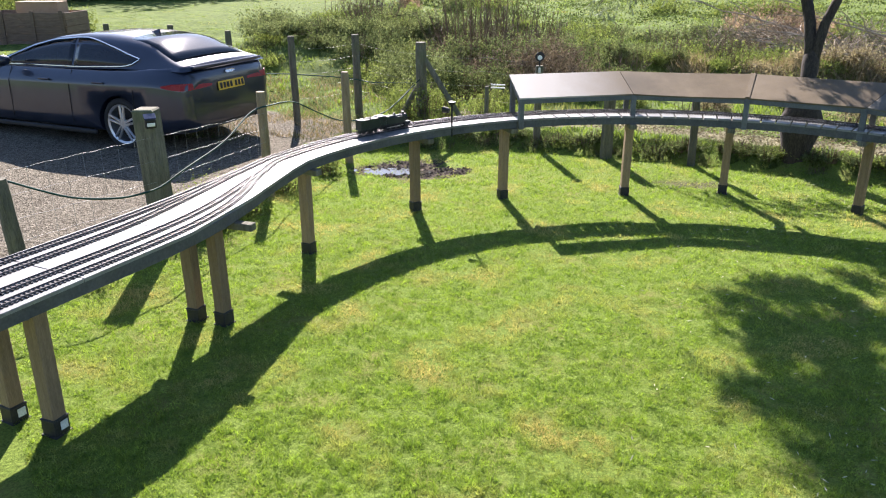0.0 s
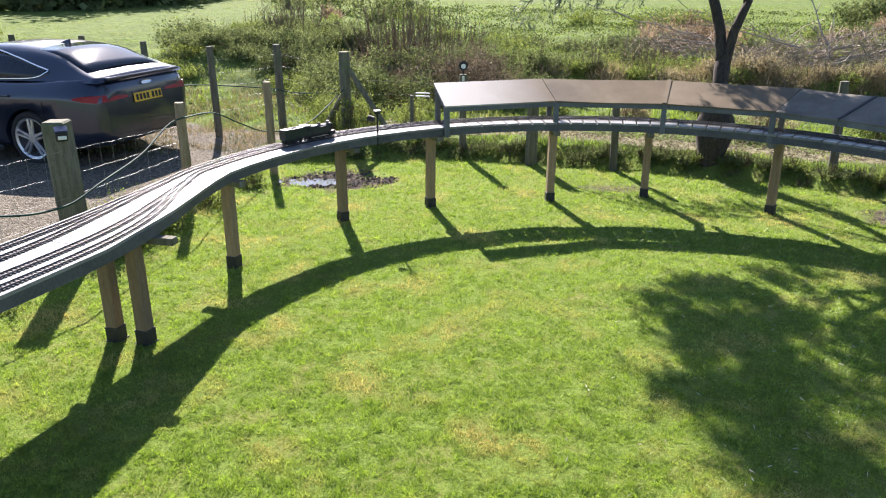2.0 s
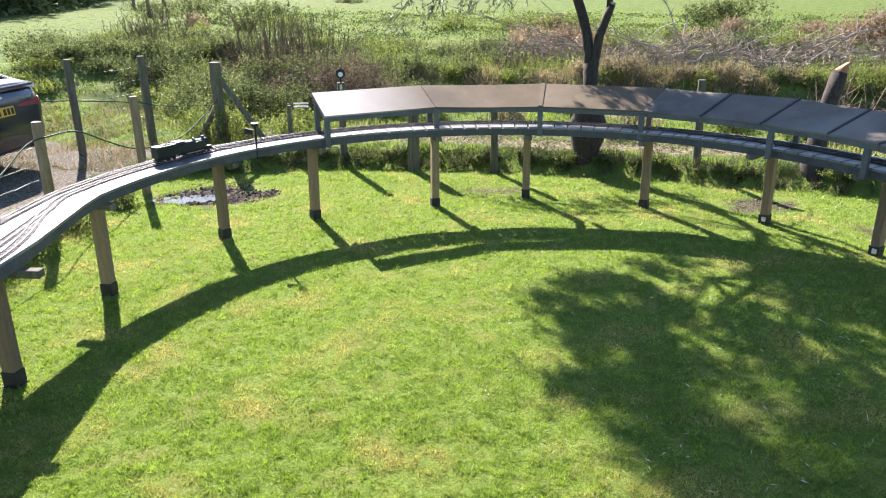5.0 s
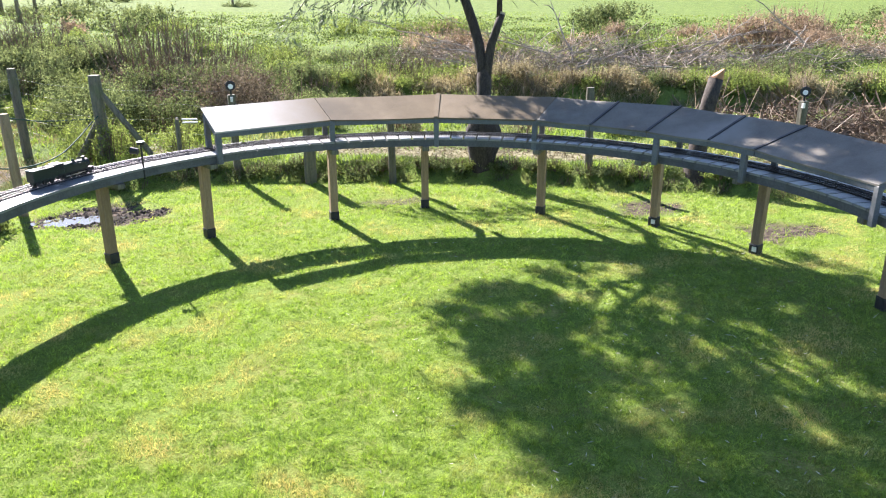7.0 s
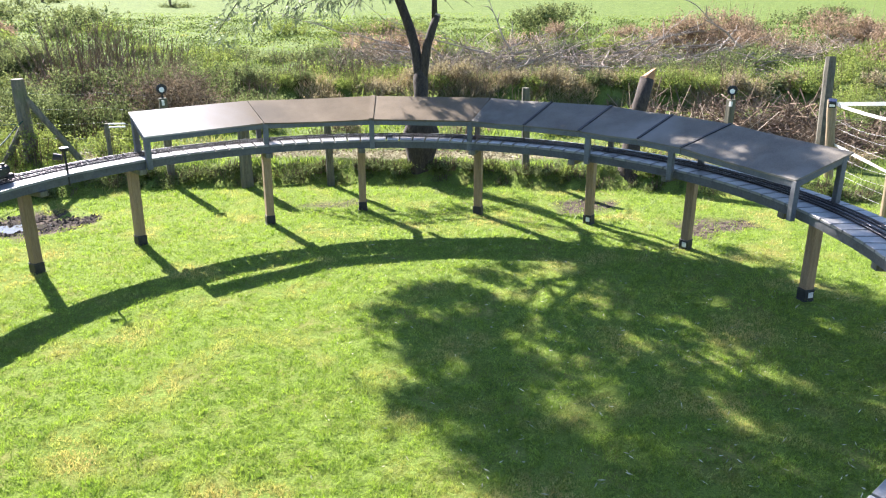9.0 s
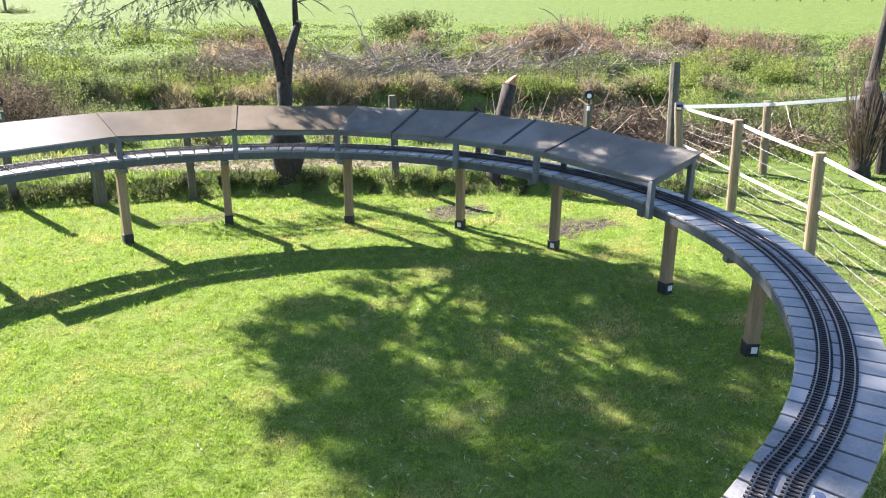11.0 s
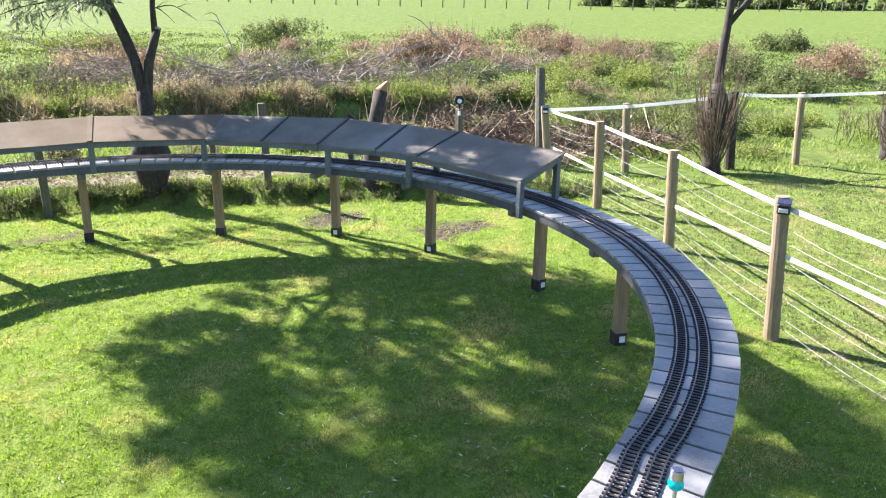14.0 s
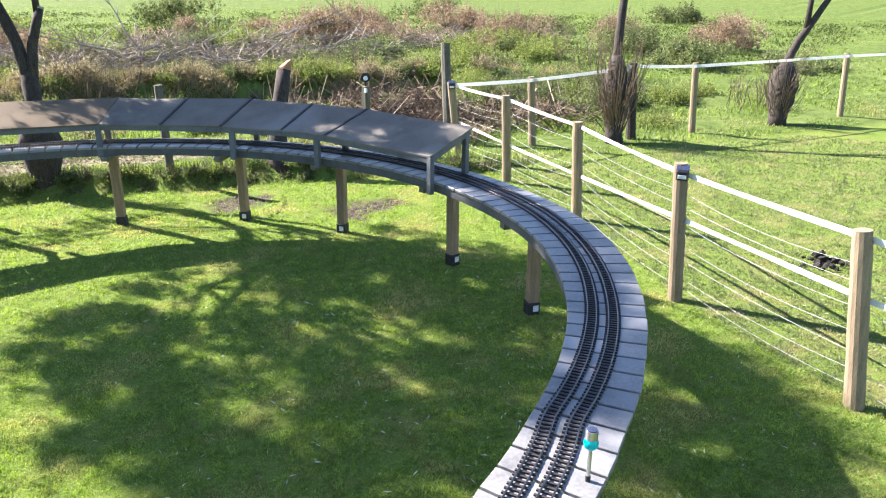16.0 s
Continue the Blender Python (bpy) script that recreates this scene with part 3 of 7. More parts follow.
for i, ang in ((0, 112.0), (8, -11.0)):
    a, b = on_ring(SEAMS[i], RF[i] + 0.02, ZF - 0.036), on_ring(AB[i], RB[i] - 0.03, ZB - 0.04)
    s = on_ring(60, 1) - on_ring(60, 0)
    m = look(a.lerp(b, 0.5), b)
    bm = box(bmesh.new(), (0, 0, 0), (0.02, 0.045, (b - a).length), bevel=0.002)
    bm.transform(m)
    bm.transform(Matrix.Translation((on_ring(ang - (2 if i == 0 else -2), 3.3) - on_ring(ang, 3.3)) * 0.15))
    part("end_rail", bm, M_FRAME, shelter)
for dz in (0.0, 0.03):
    p = on_ring(112.0, 3.46, 0.985 + dz)
    part("peg", stick(bmesh.new(), p, p + Vector((-0.14, 0.03, 0)), 0.007, seg=8), M_LABEL, shelter, "short pale peg on the shelter end")
# ---- locomotive on the inner line ----
M_LOCO = mat("dark_green_enamel", (0.006, 0.013, 0.01), (0.013, 0.026, 0.019), 0.4, scale=30, bump=0.03, spec=0.5)
M_BLACK = mat("soot_black_metal", (0.008, 0.008, 0.009), (0.022, 0.021, 0.02), 0.5, scale=40, bump=0.08)
M_STEEL = mat("bright_steel", (0.35, 0.34, 0.33), (0.55, 0.54, 0.52), 0.3, metal=1.0, scale=50, bump=0.03)
M_COAL = mat("coal", (0.006, 0.006, 0.006), (0.02, 0.02, 0.021), 0.6, scale=120, bump=0.8)
LOCO_A = 137.0
lp = on_ring(LOCO_A, r_track(LOCO_A, 0), TZ + 0.0135)
loco = thing("steam_locomotive", lp, "dark green model steam engine with tender on the track", "locomotive", rz=LOCO_A - 90)
bm = bmesh.new()
stick(bm, (0.0, 0, 0.09), (0.2, 0, 0.088), 0.038, 0.034, 20)
box(bm, (0.045, 0, 0.082), (0.09, 0.074, 0.08), bevel=0.008)
box(bm, (0.105, 0, 0.088), (0.28, 0.07, 0.06), bevel=0.014)
part("boiler", bm, M_LOCO, loco, smooth=False)
bm = stick(bmesh.new(), (0.2, 0, 0.088), (0.25, 0, 0.088), 0.036, seg=20)
part("smokebox", bm, M_BLACK, loco)
bm = stick(bmesh.new(), (0.222, 0, 0.12), (0.222, 0, 0.142), 0.011, 0.014, 14)
part("chimney", bm, M_BLACK, loco)
bm = bmesh.new()
bmesh.ops.create_uvsphere(bm, u_segments=14, v_segments=8, radius=0.014, matrix=Matrix.Translation((0.12, 0, 0.127)))
part("dome", bm, M_LOCO, loco)
bm = bmesh.new()
box(bm, (-0.035, 0, 0.088), (0.07, 0.078, 0.085), bevel=0.004)
box(bm, (-0.042, 0, 0.134), (0.088, 0.084, 0.006), bevel=0.002)
part("cab", bm, M_LOCO, loco)
for sy in (-1, 1):
    part("cab_window", box(bmesh.new(), (-0.03, sy * 0.0395, 0.105), (0.03, 0.003, 0.03)), M_BLACK, loco)
for sy in (-1, 1):
    part("side_tank", box(bmesh.new(), (0.11, sy * 0.031, 0.078), (0.2, 0.018, 0.06), bevel=0.004), M_LOCO, loco)
bm = box(bmesh.new(), (0.1, 0, 0.048), (0.35, 0.084, 0.012), bevel=0.002)
box(bm, (0.1, 0, 0.03), (0.3, 0.03, 0.03), bevel=0.002)
box(bm, (0.272, 0, 0.038), (0.008, 0.086, 0.024), bevel=0.002)
part("running_board", bm, M_BLACK, loco)
for sx in (0.02, 0.085, 0.15):
    for sy in (-1, 1):
        bm = stick(bmesh.new(), (sx, sy * 0.019, 0.028), (sx, sy * 0.027, 0.028), 0.028, seg=20)
        part("driving_wheel", bm, M_BLACK, loco)
for sx in (0.2, 0.25):
    for sy in (-1, 1):
        part("leading_wheel", stick(bmesh.new(), (sx, sy * 0.019, 0.014), (sx, sy * 0.027, 0.014), 0.014, seg=16), M_BLACK, loco)
for sy in (-1, 1):
    bm = box(bmesh.new(), (0.085, sy * 0.031, 0.024), (0.15, 0.004, 0.007), bevel=0.001)
    box(bm, (0.17, sy * 0.034, 0.028), (0.09, 0.004, 0.005), bevel=0.001)
    part("coupling_rod", bm, M_STEEL, loco, "bright steel coupling rods")
    part("cylinder", stick(bmesh.new(), (0.205, sy * 0.034, 0.03), (0.255, sy * 0.034, 0.03), 0.014, seg=14), M_BLACK, loco)
    part("buffer", stick(bmesh.new(), (0.276, sy * 0.028, 0.04), (0.292, sy * 0.028, 0.04), 0.008, seg=12), M_STEEL, loco)
bm = box(bmesh.new(), (-0.178, 0, 0.086), (0.222, 0.082, 0.084), bevel=0.004)
box(bm, (-0.185, 0, 0.03), (0.2, 0.03, 0.03))
box(bm, (-0.185, 0, 0.042), (0.21, 0.082, 0.008), bevel=0.002)
tender = part("tender", bm, M_LOCO, loco)
bm = bmesh.new()
bmesh.ops.create_icosphere(bm, subdivisions=3, radius=1, matrix=pose(-0.175, 0, 0.118) @ Matrix.Diagonal((0.075, 0.033, 0.02, 1)))
for v in bm.verts:
    v.co += Vector((noise.noise(v.co * 60), noise.noise(v.co * 60 + Vector((9, 0, 0))), noise.noise(v.co * 60 + Vector((0, 9, 0))))) * 0.006
part("coal_load", bm, M_COAL, tender, "heap of black coal")
for sx in (-0.25, -0.185, -0.12):
    for sy in (-1, 1):
        part("tender_wheel", stick(bmesh.new(), (sx, sy * 0.019, 0.018), (sx, sy * 0.027, 0.018), 0.018, seg=16), M_BLACK, loco)

# ---- lamps and signals by the line ----
M_PANEL = mat("solar_glass", (0.02, 0.025, 0.05), (0.05, 0.06, 0.1), 0.1, scale=60, bump=0, spec=0.7)
M_TURQ = mat("turquoise_glass", (0.0, 0.36, 0.4), (0.01, 0.5, 0.52), 0.15, scale=30, bump=0.02, trans=0.35, spec=0.6)
M_WHITE = mat("white_paint", (0.7, 0.7, 0.68), (0.82, 0.82, 0.8), 0.5, scale=20, bump=0.05)
M_SILVER = mat("brushed_metal_cap", (0.42, 0.42, 0.42), (0.6, 0.6, 0.6), 0.35, metal=0.9, scale=80, bump=0.05)
spot = thing("solar_spotlight", (-0.24, 6.875, DZ), "black solar spotlight on a short stake at the deck edge", "lamp")
part("stake", stick(bmesh.new(), (0, 0, -0.1), (0, 0, 0.195), 0.009, seg=10), M_BLACK, spot)
part("solar_cap", stick(bmesh.new(), (0, 0, 0.195), (0, 0, 0.22), 0.03, 0.036, 16), M_BLACK, spot)
part("solar_panel", stick(bmesh.new(), (0, 0, 0.2195), (0, 0, 0.224), 0.03, seg=16), M_SILVER, spot, "pale reflective solar panel")
bm = stick(bmesh.new(), (-0.025, 0, 0.14), (-0.085, 0.02, 0.15), 0.024, 0.03, 14)
part("lamp_head", bm, M_BLACK, spot)

ball = thing("solar_garden_light", (2.029, 0.952, DZ), "turquoise glass ball light with silver cap on a stake", "lamp")
part("stake", stick(bmesh.new(), (0, 0, -0.1), (0, 0, 0.128), 0.0065, seg=12), M_SILVER, ball)
part("socket", stick(bmesh.new(), (0, 0, 0.0), (0, 0, 0.02), 0.0085, seg=12), M_BLACK, ball)
bm = bmesh.new()
bmesh.ops.create_uvsphere(bm, u_segments=24, v_segments=14, radius=0.024, matrix=Matrix.Translation((0, 0, 0.14)))
part("glass_ball", bm, M_TURQ, ball, "turquoise glass ball", smooth=True)
bm = stick(bmesh.new(), (0, 0, 0.156), (0, 0, 0.186), 0.0195, 0.0205, 24)
part("cap", bm, M_SILVER, ball)
part("solar_panel", stick(bmesh.new(), (0, 0, 0.1855), (0, 0, 0.189), 0.0165, seg=20), M_PANEL, ball)


def disc_signal(x, y, z_ground, z_post, z_disc, label, r=0.055):
    s = thing("disc_signal", (x, y, z_ground), label, "signal", "round signals")
    part("post", box(bmesh.new(), (0, 0, (z_post - z_ground) / 2), (0.09, 0.08, z_post - z_ground), bevel=0.006), M_OLD, s)
    to = Vector((0.1 - x, -y, 1.0)).normalized()
    c = Vector((0, 0, z_disc - z_ground))
    part("stem", stick(bmesh.new(), (0, 0, z_post - z_ground - 0.02), c, 0.012, seg=8), M_BLACK, s)
    d = part("disc", stick(bmesh.new(), c - to * 0.02, c + to * 0.02, r, seg=24), M_BLACK, s, "round black signal disc")
    part("lens", stick(bmesh.new(), c + to * 0.018 - Vector((0, 0, r * 0.18)), c + to * 0.026 - Vector((0, 0, r * 0.18)), r * 0.5, seg=20), M_WHITE, d, "white round lens")
    part("tag", box(bmesh.new(), tuple(Vector((0, 0, z_post - z_ground - 0.05)) + Vector((to.x, to.y, 0)).normalized() * 0.052), (0.03, 0.03, 0.06)), M_LABEL, s)
    return s


disc_signal(7.43, 7.42, -0.16, 0.87, 0.985, "round black disc signal with white lens on a grey post", 0.062)
disc_signal(0.76, 9.78, -0.1, 0.93, 1.04, "round black disc signal on an old post among brambles", 0.06)

# ---- fences ----
M_WIRE = mat("galvanised_wire", (0.2, 0.2, 0.195), (0.36, 0.36, 0.35), 0.6, metal=0.4, scale=30, bump=0)
M_TAPE = mat("white_fence_tape", (0.62, 0.62, 0.6), (0.8, 0.8, 0.78), 0.7, scale=30, fine=300, bump=0.1, trans=0.25)
M_HOSE = mat("dark_green_hose", (0.012, 0.045, 0.034), (0.025, 0.075, 0.058), 0.7, spec=0.2, scale=20, bump=0.03)


def fence_post(base, top, r, material, label, group, seg=12, cap=True, square=False):
    b, t = Vector(base) - Vector((0, 0, 0.03)), Vector(top)
    p = thing("fence_post", base, label, "fence post", group)
    bm = bmesh.new()
    n = 7
    pts = [(b - Vector(base)).lerp(t - Vector(base), k / n) for k in range(n + 1)]
    if square:
        tube(bm, pts, [r * 1.2] * (n + 1), 4)
        bmesh.ops.bevel(bm, geom=[e for e in bm.edges], offset=r * 0.12, segments=1, affect="EDGES")
    else:
        tube(bm, pts, [r * (1.04 - 0.05 * k / n) * (1 + 0.03 * math.sin(k * 2.3)) for k in range(n)] + [r * 0.93], seg)
    part("shaft", bm, material, p)
    return p


RIGHT = [((4.59, 0.62, -0.04), (4.57, 0.76, 1.0)), ((5.45, 2.07, -0.07), (5.42, 2.14, 1.0)), ((6.87, 3.77, -0.10), (6.84, 3.82, 0.91)), ((7.73, 5.27, -0.13), (7.70, 5.31, 0.935)), ((8.36, 6.54, -0.15), (8.28, 6.64, 0.925))]
BACK = [((9.92, 6.34, -0.16), (9.88, 6.40, 0.88)), ((11.48, 5.47, -0.16), (11.44, 5.54, 1.04)), ((12.66, 4.94, -0.16), (12.63, 5.0, 1.0)), ((16.21, 3.48, -0.16), (16.2, 3.55, 1.04)), ((20.0, 1.9, -0.17), (20.0, 1.95, 1.05))]
for b, t in RIGHT:
    fence_post(b, t, 0.053, M_FENCE, "round pale timber fence post with white tape", "posts of the taped paddock fence", 14)
for i, (b, t) in enumerate(BACK):
    fence_post(b, t, 0.075 if i == 1 else 0.055, M_BARK if i == 1 else M_FENCE, "thick dark old fence post" if i == 1 else "round weathered timber fence post", "posts of the far paddock fence", 12)


def strip(a, b, width, thick, sag, n=10):
    """A flat tape from a to b, on edge, with some sag and twist."""
    bm = bmesh.new()
    a, b = Vector(a), Vector(b)
    side = (b - a).cross(Vector((0, 0, 1))).normalized()
    prev = None
    for k in range(n + 1):
        f = k / n
        p = a.lerp(b, f) - Vector((0, 0, sag * 4 * f * (1 - f)))
        tw = 0.25 * math.sin(f * 7 + a.x)
        u = Vector((0, 0, math.cos(tw))) + side * math.sin(tw)
        s = side * math.cos(tw) - Vector((0, 0, math.sin(tw)))
        ring = [bm.verts.new(p + u * width / 2 * i + s * thick / 2 * j) for i, j in ((-1, -1), (1, -1), (1, 1), (-1, 1))]
        if prev:
            for q in range(4):
                bm.faces.new((prev[q], prev[(q + 1) % 4], ring[(q + 1) % 4], ring[q]))
        else:
            bm.faces.new(ring)
        prev = ring
    bm.faces.new(prev[::-1])
    bmesh.ops.recalc_face_normals(bm, faces=bm.faces)
    return bm


def lerp3(p, f):
    return Vector(p[0]).lerp(Vector(p[1]), f)


def fence_run(name, posts, tape_h, wire_h, off, label, tape_w=0.036):
    run = thing(name, posts[0][0], label, "fence")
    o = Vector(posts[0][0])
    for k, (q0, q1) in enumerate(zip(posts, posts[1:])):
        for h in tape_h:
            a, b = (lerp3(q, f) - o + off for q, f in ((q0, h[k] if isinstance(h, tuple) else h), (q1, h[k + 1] if isinstance(h, tuple) else h)))
            part("tape", strip(a, b, tape_w, 0.002, 0.004 + random.random() * 0.012), M_TAPE, run, "white plastic electric fence tape")
        for h in wire_h:
            a, b = lerp3(q0, h) - o + off, lerp3(q1, h + random.uniform(-0.02, 0.02)) - o + off
            sag = random.uniform(0.015, 0.06)
            pts = [a.lerp(b, k / 10) - Vector((0, 0, sag * 4 * (k / 10) * (1 - k / 10))) for k in range(11)]
            part("wire", tube(bmesh.new(), pts, 0.0016, 5), M_WIRE, run)
    return run


BEYOND = ((3.9, -0.75, -0.02), (3.9, -0.7, 1.02))
off = Vector((0.05, 0.03, 0))
fence_run("taped_fence", [BEYOND] + RIGHT, ((0.94, 0.955, 0.925, 0.955, 0.955, 0.955),), (0.8, 0.7, 0.56, 0.42, 0.3, 0.2, 0.1), off, "paddock fence of white tape and sagging wires")
low = [BEYOND] + RIGHT
lz = [0.6, 0.625, 0.6, 0.45, 0.43, 0.5]
lowrun = thing("lower_tape", low[0][0], "lower white tape along the paddock fence", "fence tape")
o = Vector(low[0][0])
for k in range(len(low) - 1):
    a, b = lerp3(low[k], lz[k]) - o + off, lerp3(low[k + 1], lz[k + 1]) - o + off
    part("tape", strip(a, b, 0.034, 0.002, 0.0), M_TAPE, lowrun)
fence_run("far_taped_fence", [RIGHT[4]] + BACK, (0.96,), (), Vector((0, -0.06, 0)), "far run of white tape on weathered posts", 0.05)
M_INS = mat("black_insulator", (0.01, 0.01, 0.01), (0.03, 0.03, 0.03), 0.5, scale=50, bump=0)
for (b, t), f in zip(RIGHT, lz[1:]):
    for h in (0.945, f):
        p = lerp3((b, t), h) + Vector((0.062, 0.012, 0))
        ins = new("tape_insulator", mesh_of(box(bmesh.new(), (0, 0, 0), (0.035, 0.03, 0.05), bevel=0.006), "tape_insulator", M_INS))
        ins.location = p
        tagged(ins, "black plastic insulator screwed to a fence post", "insulator", "tape insulators")


def solar_lamp(p, toward, label):
    s = thing("solar_wall_light", p, label, "lamp", "solar post lights", rz=math.degrees(math.atan2(toward[1], toward[0])))
    bm = box(bmesh.new(), (0.045, 0, -0.02), (0.05, 0.085, 0.08), (0, 14, 0), bevel=0.008)
    part("case", bm, M_INS, s)
    part("solar_panel", box(bmesh.new(), (0.035, 0, 0.03), (0.07, 0.09, 0.008), (0, 25, 0), bevel=0.002), M_PANEL, s, "bluish reflective solar panel")
    part("lens", box(bmesh.new(), (0.075, 0, -0.03), (0.006, 0.06, 0.03), (0, 14, 0), bevel=0.002), M_WHITE, s)
    return s


solar_lamp((5.40, 2.11, 0.95), (-1, -0.35), "small solar lamp on a paddock fence post")
solar_lamp((8.25, 6.6, 0.90), (-0.8, -0.7), "small solar lamp on the corner fence post")
solar_lamp((-2.58, 5.73, 1.0), (0.5, -0.85), "small solar lamp on the thick old gatepost")

# left side: stock fence by the drive
fence_post((-2.62, 5.83, -0.06), (-2.64, 5.82, 1.07), 0.1, M_OLD, "thick square mossy old gatepost", "drive fence posts", 10, square=True)
LEFT = [((-3.13, 4.65, -0.04), (-3.17, 4.63, 0.81), 0.055), ((-2.12, 7.28, -0.085), (-2.13, 7.28, 0.975), 0.046), ((-1.55, 8.78, -0.11), (-1.56, 8.78, 0.97), 0.046), ((-2.72, 11.1, -0.13), (-2.74, 11.1, 1.16), 0.05), ((-1.93, 12.0, -0.16), (-1.95, 12.0, 1.11), 0.06), ((-0.8, 10.53, -0.14), (-0.81, 10.53, 1.14), 0.075), ((-4.36, 13.3, -0.14), (-4.38, 13.3, 1.05), 0.055), ((-5.98, 14.8, -0.14), (-5.99, 14.8, 1.03), 0.06), ((-7.55, 15.4, -0.14), (-7.55, 15.4, 1.0), 0.06)]
for b, t, r in LEFT:
    fence_post(b, t, r, M_OLD if r != 0.046 else M_FENCE, "weathered round fence post beside the drive", "drive fence posts", 10)
strut = thing("strainer_strut", (-0.8, 10.53, -0.12), "pair of slanting timber struts propping a strainer post", "strut")
part("strut", stick(bmesh.new(), (0.0, 0.0, 1.1), (0.62, -0.2, 0.15), 0.04, seg=8), M_OLD, strut)
part("strut", stick(bmesh.new(), (0.0, 0.0, 0.75), (-0.45, 0.05, 0.0), 0.04, seg=8), M_OLD, strut)
REAR = [((1.6, 9.3, -0.13), (1.6, 9.3, 0.8), 0.075), ((2.58, 9.0, -0.13), (2.56, 9.02, 0.92), 0.045), ((4.95, 8.26, -0.15), (4.92, 8.3, 1.03), 0.05), ((0.1, 10.2, -0.14), (0.1, 10.2, 0.6), 0.028)]
for b, t, r in REAR:
    fence_post(b, t, r, M_OLD, "dark weathered fence post behind the raised track", "rear fence posts", 10)
fence_post((9.22, 7.43, -0.17), (9.5, 7.76, 1.3), 0.075, M_OLD, "tall split dark old gatepost leaning", "rear fence posts", 9)

net = thing("stock_netting", (-2.62, 5.83, 0), "galvanised square-mesh stock netting along the drive", "fence")
NETP = [(-3.13, 4.65, -0.04), (-2.6, 5.72, -0.06), (-2.1, 7.24, -0.085)]
for a, b, ha, hb in ((NETP[0], NETP[1], (0.86, 0.69, 0.52, 0.36, 0.2, 0.05), (0.85, 0.66, 0.49, 0.33, 0.17, 0.02)), (NETP[1], NETP[2], (0.85, 0.66, 0.49, 0.33, 0.17, 0.02), (0.77, 0.62, 0.49, 0.34, 0.18, 0.02))):
    a, b = Vector((a[0] + 2.62, a[1] - 5.83, 0)), Vector((b[0] + 2.62, b[1] - 5.83, 0))
    for h0, h1 in zip(ha, hb):
        pts = [a.lerp(b, k / 14) + Vector((0, 0, h0 + (h1 - h0) * k / 14 + 0.004 * math.sin(k * 1.9 + h0 * 9))) for k in range(15)]
        part("line_wire", tube(bmesh.new(), pts, 0.0012, 5), M_WIRE, net)
    m = round((b - a).length / 0.15)
    for k in range(1, m):
        p, top = a.lerp(b, k / m), ha[0] + (hb[0] - ha[0]) * k / m
        pts = [p + Vector((0.004 * math.sin(j * 3.1 + k), 0.01 * math.sin(j * 2 + k), 0.02 + (top - 0.02) * j / 4)) for j in range(5)]
        part("stay_wire", tube(bmesh.new(), pts, 0.001, 4), M_WIRE, net)
STRAIN = [(-2.72, 11.1), (-1.93, 12.0), (-0.8, 10.53), (0.1, 10.2), (0.76, 9.82), (1.6, 9.3), (2.58, 9.0), (4.95, 8.26)]
barbed = thing("barbed_wire_fence", (-0.94, 12.09, 0), "strands of thin wire strung between old posts", "fence")
for k in range(len(STRAIN) - 1):
    for h in (1.1, 0.92, 0.74, 0.56, 0.38) if k < 4 else (0.8, 0.5):
        a = Vector((STRAIN[k][0] + 0.94, STRAIN[k][1] - 12.09, h - 0.12))
        b = Vector((STRAIN[k + 1][0] + 0.94, STRAIN[k + 1][1] - 12.09, h - 0.12))
        pts = [a.lerp(b, j / 8) - Vector((0, 0, 0.03 * 4 * (j / 8) * (1 - j / 8))) for j in range(9)]
        part("wire", tube(bmesh.new(), pts, 0.0013, 4), M_WIRE, barbed)

hose = new("garden_hose", mesh_of(tube(bmesh.new(), smooth_line([(-4.01, 3.58, 0.83), (-3.33, 4.52, 0.83), (-3.17, 4.65, 0.8), (-2.99, 4.72, 0.72), (-2.77, 4.79, 0.64), (-2.54, 4.88, 0.61), (-2.45, 5.08, 0.58), (-2.38, 5.33, 0.57), (-2.3, 5.63, 0.63), (-2.23, 6.39, 0.68), (-2.16, 7.0, 0.82), (-2.05, 7.3, 0.84), (-2.01, 8.07, 0.74), (-1.83, 8.38, 0.58), (-1.67, 8.87, 0.39), (-1.45, 9.22, 0.33), (-1.22, 9.61, 0.35), (-1.04, 10.03, 0.46), (-0.9, 10.4, 0.58), (-0.82, 10.44, 0.65)], 0.08), 0.0078, 6), "garden_hose", M_HOSE, True))
tagged(hose, "dark green hose looped along the drive fence posts", "hose")
hose2 = new("garden_hose", mesh_of(tube(bmesh.new(), smooth_line([(-4.36, 13.2, 0.6), (-3.53, 11.97, 0.528), (-2.78, 11.2, 0.607), (-2.03, 11.5, 0.516), (-1.68, 11.9, 0.392), (-1.03, 12.0, 0.371)], 0.1), 0.0085, 6), "garden_hose", M_HOSE, True))
tagged(hose2, "dark hose strung between the taller fence posts", "hose")
# ---- parked car ----
M_PAINT = mat("dark_blue_car_paint", (0.012, 0.0165, 0.033), (0.019, 0.025, 0.047), 0.34, metal=0.2, scale=3, fine=400, bump=0.0, coat=1.0, spec=0.5)
M_GLASS = mat("tinted_car_glass", (0.012, 0.015, 0.02), (0.02, 0.024, 0.03), 0.07, scale=2, bump=0, spec=0.45)
M_CHROME = mat("satin_chrome", (0.6, 0.6, 0.62), (0.75, 0.75, 0.76), 0.18, metal=1.0, scale=10, bump=0)
M_ALLOY = mat("silver_alloy", (0.45, 0.46, 0.48), (0.6, 0.61, 0.63), 0.3, metal=0.8, scale=20, bump=0.02)
M_RUBBER = mat("tyre_rubber", (0.012, 0.012, 0.012), (0.03, 0.03, 0.03), 0.85, scale=40, bump=0.2)
